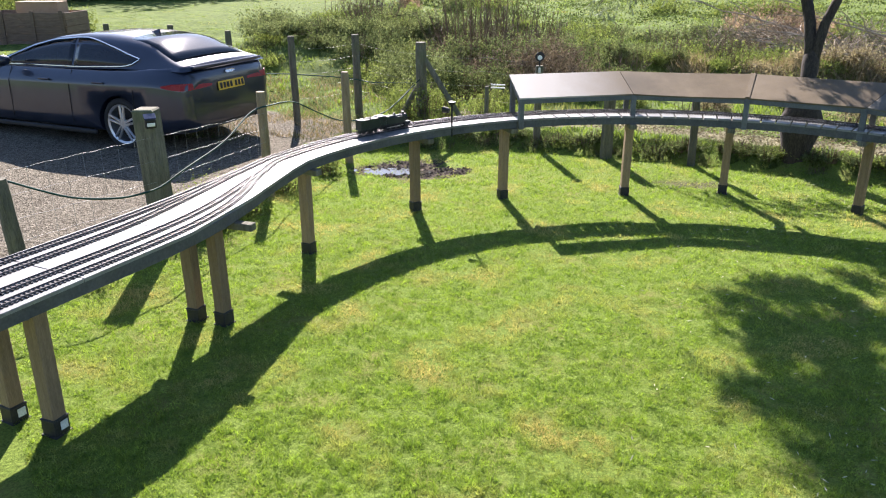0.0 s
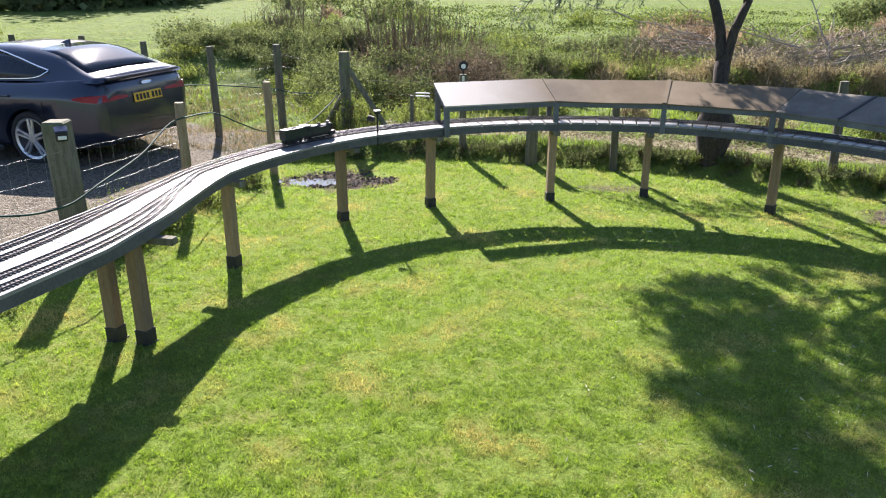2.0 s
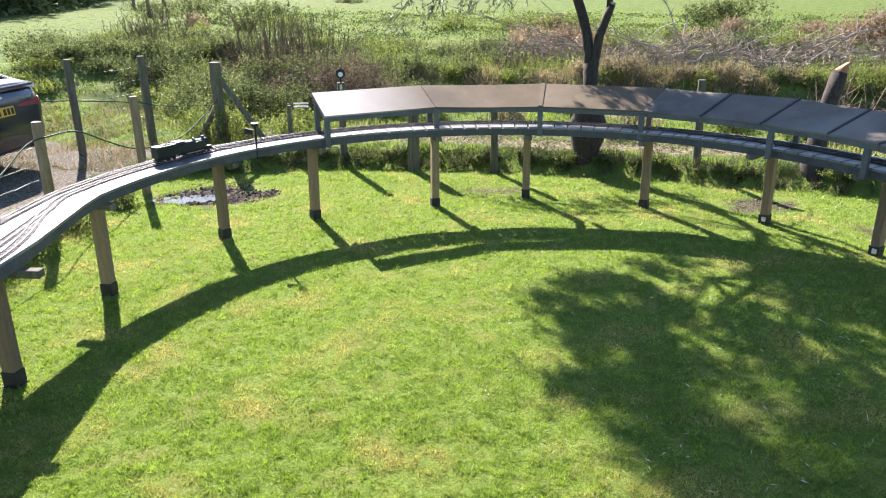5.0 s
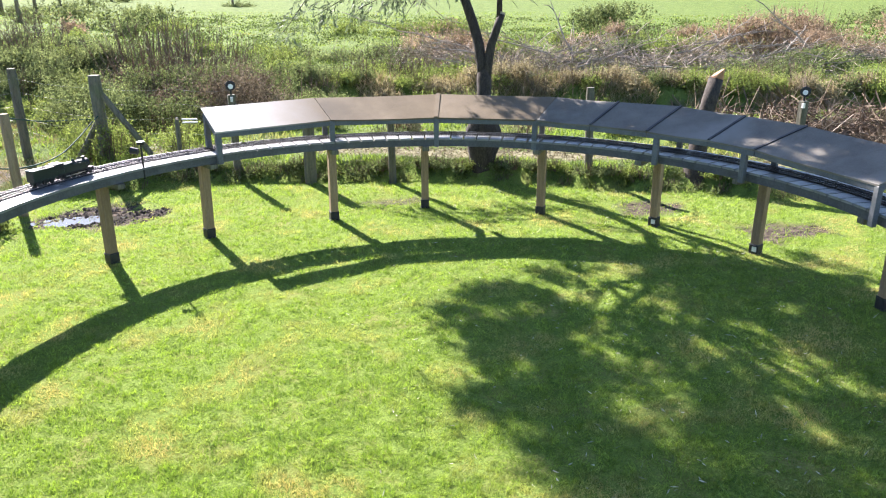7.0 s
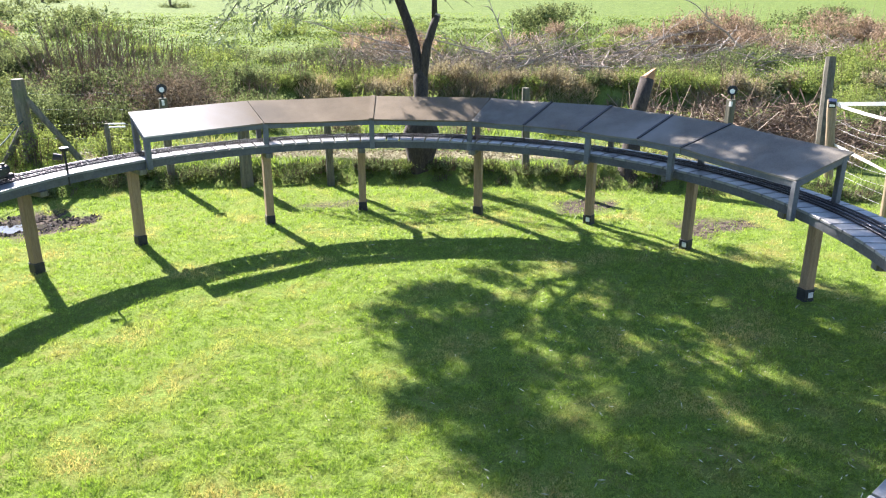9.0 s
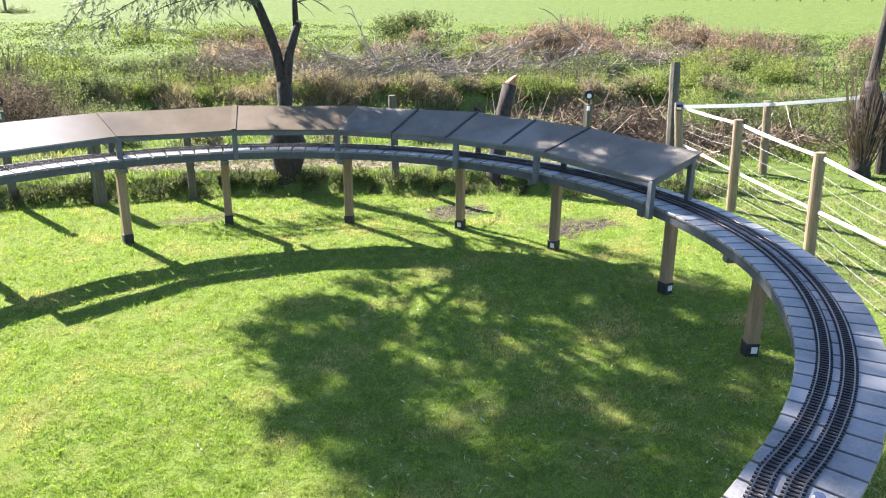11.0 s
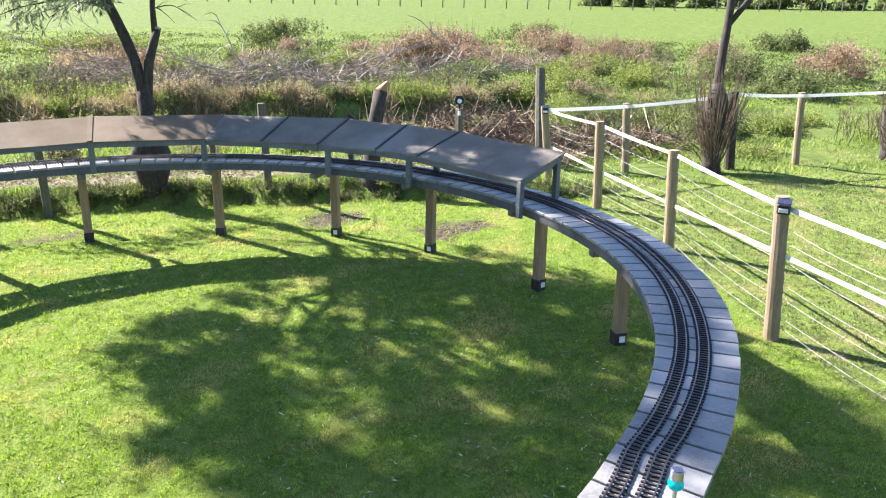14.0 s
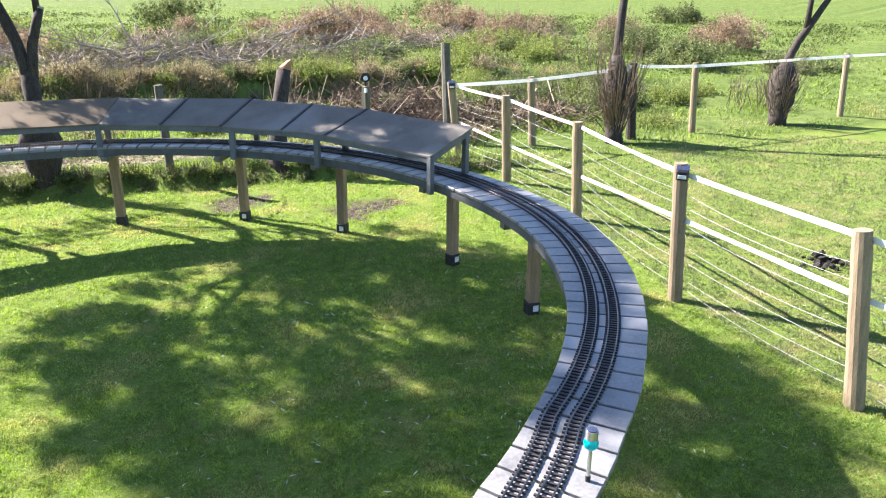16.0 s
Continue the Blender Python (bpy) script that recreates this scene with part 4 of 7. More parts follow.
M_TRIM = mat("black_plastic_trim", (0.01, 0.01, 0.011), (0.025, 0.025, 0.026), 0.55, scale=40, bump=0.05)
M_TAIL = mat("red_lamp_lens", (0.2, 0.006, 0.01), (0.32, 0.012, 0.02), 0.3, scale=30, bump=0.02, spec=0.3)
M_PLATE = mat("yellow_plate", (0.62, 0.38, 0.02), (0.72, 0.46, 0.03), 0.4, scale=20, bump=0)
car = thing("parked_car", (-4.247, 10.194, -0.125), "dark blue four-door fastback car parked on the gravel", "car", rz=159.2)

SEC = [  # x, half width, floor, shoulder height, top height, top half width
    (-1.055, 0.70, 0.36, 0.78, 0.88, 0.56), (-1.03, 0.81, 0.3, 0.80, 0.96, 0.68), (-0.96, 0.86, 0.27, 0.80, 1.0, 0.74), (-0.8, 0.90, 0.24, 0.83, 1.02, 0.76), (-0.5, 0.92, 0.2, 0.84, 1.0, 0.78), (-0.2, 0.925, 0.19, 0.83, 0.97, 0.8),
    (0.2, 0.925, 0.19, 0.82, 0.95, 0.8), (0.7, 0.92, 0.19, 0.81, 0.94, 0.8), (1.3, 0.92, 0.19, 0.80, 0.935, 0.8), (1.9, 0.92, 0.19, 0.79, 0.93, 0.8), (2.3, 0.92, 0.19, 0.78, 0.93, 0.79), (2.7, 0.92, 0.19, 0.76, 0.9, 0.76), (3.1, 0.9, 0.2, 0.73, 0.85, 0.7), (3.4, 0.85, 0.22, 0.68, 0.78, 0.62), (3.6, 0.74, 0.26, 0.6, 0.69, 0.5), (3.68, 0.6, 0.32, 0.52, 0.58, 0.4)]
bm = bmesh.new()
rings = []
for x, w, zf, zs_, zt, wt_ in SEC:
    zs_, zt = zs_ + 0.045, zt + (0.05 if x > -0.9 else 0.03)
    prof = [(0.0, zf), (w * 0.8, zf), (w * 0.97, zf + 0.07), (w, zf + 0.2), (w * 0.985, (zf + zs_) / 2 + 0.05), (w, zs_ - 0.05), (w * 0.985, zs_), (wt_ + 0.03, zt - 0.025), (wt_, zt), (wt_ * 0.55, zt + 0.015), (0.0, zt + 0.02)]
    full = [(y, z) for y, z in prof] + [(-y, z) for y, z in prof[-2:0:-1]]
    rings.append([bm.verts.new((x, y, z)) for y, z in full])
for a, b in zip(rings, rings[1:]):
    for k in range(len(a)):
        bm.faces.new((a[k], a[(k + 1) % len(a)], b[(k + 1) % len(a)], b[k]))
bm.faces.new(rings[0])
bm.faces.new(rings[-1][::-1])
bmesh.ops.recalc_face_normals(bm, faces=bm.faces)
body = part("body", bm, M_PAINT, car, smooth=True)
cut = bmesh.new()
for wx in (0.0, 2.82):
    for sy in (-1, 1):
        stick(cut, (wx, sy * 0.62, 0.335), (wx, sy * 1.1, 0.335), 0.365, seg=36)
cutter = new("arch_cutter", mesh_of(cut, "arch_cutter", M_TRIM))
cutter.parent = car
md = body.modifiers.new("arches", "BOOLEAN")
md.operation, md.object, md.solver = "DIFFERENCE", cutter, "EXACT"
bpy.context.view_layer.update()
dg = bpy.context.evaluated_depsgraph_get()
body.data = bpy.data.meshes.new_from_object(body.evaluated_get(dg))
body.modifiers.clear()
bpy.data.objects.remove(cutter)

CAB = [(2.38, 0.97, 0.9), (1.98, 1.13, 0.74), (1.62, 1.265, 0.66), (1.25, 1.355, 0.62), (0.8, 1.398, 0.6), (0.4, 1.4, 0.59), (0.05, 1.378, 0.58), (-0.2, 1.345, 0.575), (-0.38, 1.3, 0.575), (-0.6, 1.2, 0.64), (-0.76, 1.135, 0.69), (-0.9, 1.1, 0.71), (-1.02, 1.082, 0.7)]


def belt(x):
    return float(np.interp(x, [-0.9, 0.0, 0.7, 1.85, 2.3], [1.04, 1.035, 1.005, 0.985, 0.975])), 0.8


def top_of(x):
    return float(np.interp(x, [c[0] for c in CAB][::-1], [c[1] for c in CAB][::-1]))


def glass_top(x):
    return min(top_of(x) - 0.03, float(np.interp(x, [-0.27, -0.08, 0.143, 0.42, 0.8], [1.15, 1.195, 1.26, 1.33, 1.4])))


def glass_foot(x):
    return float(np.interp(x, [-0.27, -0.22, -0.1, 0.0, 0.7, 1.85, 2.3], [1.146, 1.1, 1.063, 1.052, 1.016, 1.0, 0.99]))


bm = bmesh.new()
rings = []
for x, zt, wt_ in CAB:
    zb, wb_ = belt(x)
    zb = min(zb, zt) - 0.01
    prof = [(wb_, zb), (wb_ * 0.66 + wt_ * 0.34, zb + (zt - zb) * 0.38), (wb_ * 0.33 + wt_ * 0.67, zb + (zt - zb) * 0.74), (wt_, zt - 0.03 * (zt - zb)), (wt_ * 0.6, zt + 0.012), (0, zt + 0.02)]
    full = prof + [(-y, z) for y, z in prof[-2::-1]]
    rings.append([bm.verts.new((x, y, z)) for y, z in full])
for a, b in zip(rings, rings[1:]):
    for k in range(len(a) - 1):
        bm.faces.new((a[k], a[k + 1], b[k + 1], b[k]))
bm.faces.new(rings[0])
bm.faces.new(rings[-1][::-1])
bmesh.ops.recalc_face_normals(bm, faces=bm.faces)
part("roof", bm, M_PAINT, car, smooth=True)


def cab_side(x, z):
    xs_ = [c[0] for c in CAB][::-1]
    zt = float(np.interp(x, xs_, [c[1] for c in CAB][::-1]))
    wt_ = float(np.interp(x, xs_, [c[2] for c in CAB][::-1]))
    zb, wb_ = belt(x)
    zb -= 0.01
    f = max(0.0, min(1.0, (z - zb) / max(zt - zb, 0.02)))
    return float(np.interp(f, [0, 0.38, 0.74, 0.97], [wb_, wb_ * 0.66 + wt_ * 0.34, wb_ * 0.33 + wt_ * 0.67, wt_]))


for sy in (-1, 1):
    for name, x0, x1 in (("front_side_window", 0.86, 2.02), ("rear_side_window", -0.26, 0.82)):
        bm = bmesh.new()
        cols = []
        for k in range(15):
            x = x0 + (x1 - x0) * k / 14
            zb = glass_foot(x)
            zt = max(glass_top(x), zb + 0.004)
            cols.append([bm.verts.new((x, sy * (cab_side(x, zb + (zt - zb) * j / 3) + 0.006), zb + (zt - zb) * j / 3)) for j in range(4)])
        for a, b in zip(cols, cols[1:]):
            for j in range(3):
                bm.faces.new((a[j], a[j + 1], b[j + 1], b[j]))
        bmesh.ops.recalc_face_normals(bm, faces=bm.faces)
        bmesh.ops.solidify(bm, geom=bm.faces[:], thickness=0.004)
        part(name, bm, M_GLASS, car, "dark tinted side window", smooth=True)
    pts = [(x, sy * (cab_side(x, glass_top(x)) + 0.01), max(glass_top(x), glass_foot(x))) for x in np.linspace(2.04, -0.27, 26)]
    low_ = [(x, sy * (cab_side(x, glass_foot(x)) + 0.01), glass_foot(x)) for x in np.linspace(-0.265, 2.04, 26)]
    part("window_trim", tube(bmesh.new(), pts + low_, 0.009, 6), M_CHROME, car, "bright trim round the side windows")
    for hx in (1.25, 0.3):
        part("door_handle", box(bmesh.new(), (hx, sy * 0.928, 0.85), (0.2, 0.03, 0.03), bevel=0.01), M_PAINT, car)
    for dx in (1.95, 0.84, -0.25):
        bm = tube(bmesh.new(), [(dx, sy * 0.921, 0.3), (dx, sy * 0.916, 0.55), (dx - 0.02, sy * 0.924, 0.79), (dx - 0.02, sy * 0.825, 0.985)], 0.004, 4)
        part("door_seam", bm, M_TRIM, car)
    part("sill", box(bmesh.new(), (1.4, sy * 0.9, 0.2), (1.9, 0.05, 0.06), bevel=0.015), M_TRIM, car)
    bm = bmesh.new()
    bmesh.ops.create_icosphere(bm, subdivisions=2, radius=1, matrix=pose(1.86, sy * 1.0, 1.06) @ Matrix.Diagonal((0.06, 0.11, 0.075, 1)))
    part("wing_mirror", bm, M_PAINT, car, smooth=True)
    bm = bmesh.new()
    prev = None
    for px, py, z0, z1 in ((-1.062, 0.36, 0.825, 0.87), (-1.064, 0.6, 0.815, 0.885), (-1.05, 0.76, 0.81, 0.892), (-0.987, 0.86, 0.81, 0.892), (-0.88, 0.902, 0.82, 0.885), (-0.74, 0.924, 0.84, 0.86)):
        ix, iy = px + 0.06, py - 0.06
        ring = [bm.verts.new((qx, sy * qy, z)) for qx, qy, z in ((px, py, z0), (px + 0.012, py - 0.004, z1), (ix, iy, z1), (ix, iy, z0))]
        if prev:
            for k in range(4):
                bm.faces.new((prev[k], prev[(k + 1) % 4], ring[(k + 1) % 4], ring[k]))
        else:
            bm.faces.new(ring)
        prev = ring
    bm.faces.new(prev[::-1])
    bmesh.ops.recalc_face_normals(bm, faces=bm.faces)
    part("tail_light", bm, M_TAIL, car, "red rear lamp cluster")
    part("exhaust_trim", box(bmesh.new(), (-1.03, sy * 0.55, 0.33), (0.06, 0.17, 0.06), bevel=0.015), M_TRIM, car)
# sloping rear screen
bm = bmesh.new()
rows_ = []
for x, zt, wt_ in ((0.02, top_of(0.02), 0.54), (-0.2, top_of(-0.2), 0.56), (-0.38, 1.3, 0.58), (-0.6, 1.2, 0.625), (-0.77, 1.134, 0.66)):
    rows_.append([bm.verts.new((x - 0.012, y, zt + 0.034 - 0.04 * abs(y / wt_) ** 3)) for y in np.linspace(-wt_, wt_, 13)])
for a, b in zip(rows_, rows_[1:]):
    for k in range(len(a) - 1):
        bm.faces.new((a[k], a[k + 1], b[k + 1], b[k]))
bmesh.ops.recalc_face_normals(bm, faces=bm.faces)
bmesh.ops.solidify(bm, geom=bm.faces[:], thickness=0.004)
part("rear_screen", bm, M_GLASS, car, "sloping dark rear screen", smooth=True)
bm = bmesh.new()
rows_ = []
for x, zt, wt_ in ((2.33, 0.99, 0.74), (1.98, 1.13, 0.69), (1.62, 1.265, 0.62), (1.33, 1.335, 0.58)):
    rows_.append([bm.verts.new((x + 0.015, y, zt + 0.026 - 0.03 * abs(y / wt_) ** 3)) for y in np.linspace(-wt_, wt_, 9)])
for a, b in zip(rows_, rows_[1:]):
    for k in range(len(a) - 1):
        bm.faces.new((a[k], a[k + 1], b[k + 1], b[k]))
bmesh.ops.recalc_face_normals(bm, faces=bm.faces)
bmesh.ops.solidify(bm, geom=bm.faces[:], thickness=0.004)
part("windscreen", bm, M_GLASS, car, "raked windscreen", smooth=True)
bm = box(bmesh.new(), (-1.02, 0, 1.07), (0.09, 1.36, 0.034), (0, 3, 0), bevel=0.01)
part("boot_lip", bm, M_PAINT, car)
bm = box(bmesh.new(), (-1.0, 0, 0.4), (0.1, 1.3, 0.2), bevel=0.03)
part("rear_diffuser", bm, M_TRIM, car)
pl = part("number_plate", box(bmesh.new(), (-1.07, 0, 0.8), (0.012, 0.52, 0.112), (0, 8, 0), bevel=0.004), M_PLATE, car, "yellow rear number plate")
for k in range(7):
    y = -0.21 + 0.066 * k + (0.03 if k > 3 else 0)
    part("dark_bar", box(bmesh.new(), (-1.079, -y, 0.8), (0.004, 0.04, 0.072), (0, 8, 0)), M_TRIM, pl)
part("badge", box(bmesh.new(), (-1.058, 0, 0.965), (0.012, 0.19, 0.045), (0, 20, 0), bevel=0.018), M_CHROME, car, "silver oval badge")
part("model_badge", box(bmesh.new(), (-1.045, 0.42, 0.77), (0.012, 0.09, 0.03), (0, 8, 0), bevel=0.004), M_CHROME, car)
bm = bmesh.new()
v = [bm.verts.new(p) for p in ((0.2, 0.02, 1.4), (0.2, -0.02, 1.4), (0.04, -0.025, 1.39), (0.04, 0.025, 1.39), (0.03, 0.0, 1.455))]
for f in ((0, 1, 2, 3), (0, 4, 1), (1, 4, 2), (2, 4, 3), (3, 4, 0)):
    bm.faces.new([v[k] for k in f])
bmesh.ops.recalc_face_normals(bm, faces=bm.faces)
part("roof_fin", bm, M_PAINT, car)
for wx in (0.0, 2.82):
    for sy in (-1, 1):
        bm = bmesh.new()
        c = Vector((wx, sy * 0.78, 0.335))
        prof = [(0.25, -0.11), (0.3, -0.12), (0.328, -0.1), (0.335, -0.05), (0.335, 0.05), (0.328, 0.1), (0.3, 0.12), (0.25, 0.11)]
        rg = []
        for k in range(36):
            a = k * math.tau / 36
            rg.append([bm.verts.new(c + Vector((r * math.cos(a), sy * h, r * math.sin(a)))) for r, h in prof])
        for k in range(36):
            A, B = rg[k], rg[(k + 1) % 36]
            for j in range(len(prof)):
                bm.faces.new((A[j], A[(j + 1) % len(prof)], B[(j + 1) % len(prof)], B[j]))
        bmesh.ops.recalc_face_normals(bm, faces=bm.faces)
        ty = part("wheel", bm, M_RUBBER, car, "black tyre", smooth=True)
        bm = bmesh.new()
        for k in range(36):
            a0, a1 = k * math.tau / 36, (k + 1) * math.tau / 36
            q = [bm.verts.new(c + Vector((r * math.cos(a), sy * h, r * math.sin(a)))) for a, r, h in ((a0, 0.255, 0.112), (a1, 0.255, 0.112), (a1, 0.225, 0.1), (a0, 0.225, 0.1))]
            bm.faces.new(q)
            q = [bm.verts.new(c + Vector((r * math.cos(a), sy * h, r * math.sin(a)))) for a, r, h in ((a0, 0.225, 0.1), (a1, 0.225, 0.1), (a1, 0.225, -0.05), (a0, 0.225, -0.05))]
            bm.faces.new(q)
        for k in range(5):
            for dd in (-0.13, 0.13):
                a = k * math.tau / 5 + math.pi / 2
                p0 = c + Vector((0.045 * math.cos(a + dd * 3), sy * 0.1, 0.045 * math.sin(a + dd * 3)))
                p1 = c + Vector((0.238 * math.cos(a + dd), sy * 0.1, 0.238 * math.sin(a + dd)))
                stick(bm, p0, p1, 0.019, 0.015, 6)
        stick(bm, c + Vector((0, sy * 0.07, 0)), c + Vector((0, sy * 0.112, 0)), 0.06, 0.05, 18)
        bmesh.ops.recalc_face_normals(bm, faces=bm.faces)
        part("rim", bm, M_ALLOY, ty, "silver five-spoke alloy rim")
        part("brake_disc", stick(bmesh.new(), c - Vector((0, sy * 0.06, 0)), c - Vector((0, sy * 0.03, 0)), 0.222, seg=24), M_TRIM, ty)
# ---- plants ----
rng = np.random.default_rng(7)
M_LEAF = mat("willow_leaf", (0.075, 0.1, 0.055), (0.16, 0.19, 0.115), 0.55, scale=3, bump=0, trans=0.3, island=0.35)
M_BRAMBLE = mat("bramble_leaf", (0.065, 0.085, 0.036), (0.215, 0.245, 0.105), 0.9, spec=0.05, scale=2, bump=0, trans=0.34, island=0.55)
M_WEED = mat("weed_leaf", (0.1, 0.135, 0.038), (0.28, 0.32, 0.105), 0.9, spec=0.05, scale=1.5, bump=0, trans=0.32, island=0.45)
M_RUSSET = mat("russet_leaf", (0.15, 0.11, 0.072), (0.38, 0.29, 0.2), 0.85, spec=0.1, scale=1.5, bump=0, trans=0.28, island=0.4)
M_STRAW = mat("dry_straw", (0.2, 0.15, 0.075), (0.38, 0.31, 0.17), 0.8, scale=2, bump=0, trans=0.2, island=0.3)
M_STALK = mat("dead_stalk", (0.08, 0.055, 0.035), (0.22, 0.16, 0.1), 0.85, scale=6, bump=0, island=0.3)
M_DEADWOOD = mat("bleached_branch", (0.16, 0.13, 0.1), (0.36, 0.31, 0.25), 0.85, scale=10, bump=0.2, island=0.3)
M_GRASS = mat("lawn_blade", (0.106, 0.166, 0.031), (0.26, 0.35, 0.07), 0.5, scale=9, fine=34, bump=0, trans=0.45, island=0.32, wear=(0.37, 0.33, 0.125), wear_scale=1.8, sharp=0.1)
M_MEADOW = mat("meadow_blade", (0.08, 0.12, 0.025), (0.215, 0.285, 0.065), 0.6, scale=1.2, fine=6, bump=0, trans=0.45, island=0.35, wear=(0.24, 0.23, 0.09), wear_scale=0.5)
M_BRACKEN = mat("dead_bracken", (0.135, 0.115, 0.065), (0.36, 0.315, 0.19), 0.85, scale=2, bump=0, trans=0.38, island=0.35)
M_VERGE = mat("verge_blade", (0.045, 0.07, 0.018), (0.14, 0.185, 0.05), 0.7, scale=1.6, fine=9, bump=0, trans=0.16, island=0.4, wear=(0.17, 0.16, 0.07), wear_scale=1.1)
M_LITTER = mat("dead_leaf_litter", (0.1, 0.086, 0.05), (0.29, 0.255, 0.155), 0.85, scale=3, bump=0, trans=0.15, island=0.4)
M_TUFT = mat("meadow_tuft", (0.04, 0.06, 0.02), (0.13, 0.165, 0.05), 0.8, spec=0.08, scale=0.6, bump=0, trans=0.22, island=0.45)
M_PADDOCK = mat("paddock_blade", (0.068, 0.09, 0.032), (0.19, 0.222, 0.086), 0.6, scale=5, fine=26, bump=0, trans=0.32, island=0.4, wear=(0.3, 0.28, 0.14), wear_scale=2.6, sharp=0.12)
M_THICKET = mat("withered_thicket_leaf", (0.085, 0.068, 0.048), (0.29, 0.235, 0.16), 0.85, spec=0.1, scale=1.6, bump=0, trans=0.15, island=0.5)
M_FALLEN = mat("pale_fallen_leaf", (0.3, 0.29, 0.19), (0.5, 0.5, 0.38), 0.7, scale=5, bump=0, trans=0.2, island=0.35)
M_CUT = mat("fresh_cut_wood", (0.26, 0.13, 0.06), (0.4, 0.22, 0.11), 0.8, scale=20, bump=0.1)


def unit(n):
    v = rng.normal(size=(n, 3))
    return v / np.linalg.norm(v, axis=1, keepdims=True)


def leaf_quads(base, along, length, width):
    """Pointed leaves: base places, directions, lengths and widths."""
    side = np.cross(along, unit(len(base)))
    side /= np.linalg.norm(side, axis=1, keepdims=True) + 1e-9
    mid = base + along * (length * 0.45)[:, None]
    q = np.stack([base, mid + side * (width / 2)[:, None], base + along * length[:, None], mid - side * (width / 2)[:, None]], 1)
    return q.reshape(-1, 3)


def leaf_tris(base, along, length, width):
    """Small pointed leaves of one face each."""
    side = np.cross(along, unit(len(base)))
    side /= np.linalg.norm(side, axis=1, keepdims=True) + 1e-9
    mid = base + along * (length * 0.5)[:, None] + side * width[:, None]
    return np.stack([base, mid, base + along * length[:, None]], 1).reshape(-1, 3)


def blades(xy, z, h, w, lean=0.5):
    n = len(xy)
    a = rng.uniform(0, math.tau, n)
    d = np.stack([np.cos(a), np.sin(a), np.zeros(n)], 1)
    b = rng.uniform(0, math.tau, n)
    tip = np.stack([np.cos(b), np.sin(b), np.zeros(n)], 1) * (h * rng.uniform(0, lean, n))[:, None]
    p = np.concatenate([xy, z[:, None]], 1)
    up = np.zeros((n, 3))
    up[:, 2] = h
    return np.stack([p - d * (w / 2)[:, None], p + d * (w / 2)[:, None], p + tip + up], 1).reshape(-1, 3)


def lump_set(r, lumps):
    lc = np.stack([rng.uniform(-0.75, 0.75, lumps) * r[0], rng.uniform(-0.75, 0.75, lumps) * r[1], rng.uniform(0.0, 0.7, lumps) * r[2]], 1)
    return lc, rng.uniform(0.2, 0.45, lumps)


def lump_points(r, n, lc, lr):
    """Leaf places over an uneven heap of lumps."""
    k = rng.integers(0, len(lc), n)
    u = unit(n) * (rng.uniform(0.02, 1.1, n) ** 0.42)[:, None]
    p = lc[k] + u * np.array(r) * (lr[k] * rng.uniform(0.85, 1.15, n))[:, None]
    p[:, 2] = np.abs(p[:, 2])
    return p, u


def rods(a, b, r, bend=0.0):
    """Three-sided tapering rods from a to b, bent in the middle."""
    n = len(a)
    m = (a + b) / 2 + unit(n) * (np.linalg.norm(b - a, axis=1) * bend * rng.uniform(0.2, 1, n))[:, None]
    out = []
    s = np.cross(b - a, unit(n))
    s /= np.linalg.norm(s, axis=1, keepdims=True) + 1e-9
    t = np.cross(b - a, s)
    t /= np.linalg.norm(t, axis=1, keepdims=True) + 1e-9
    ring = [s, -0.5 * s + 0.87 * t, -0.5 * s - 0.87 * t]
    for p, q, f0, f1 in ((a, m, 1.0, 0.75), (m, b, 0.75, 0.35)):
        for j in range(3):
            c0, c1 = ring[j], ring[(j + 1) % 3]
            w0, w1 = (r * f0)[:, None], (r * f1)[:, None]
            out.append(np.stack([p + c0 * w0, p + c1 * w0, q + c1 * w1, q + c0 * w1], 1).reshape(-1, 3))
    return np.concatenate(out)


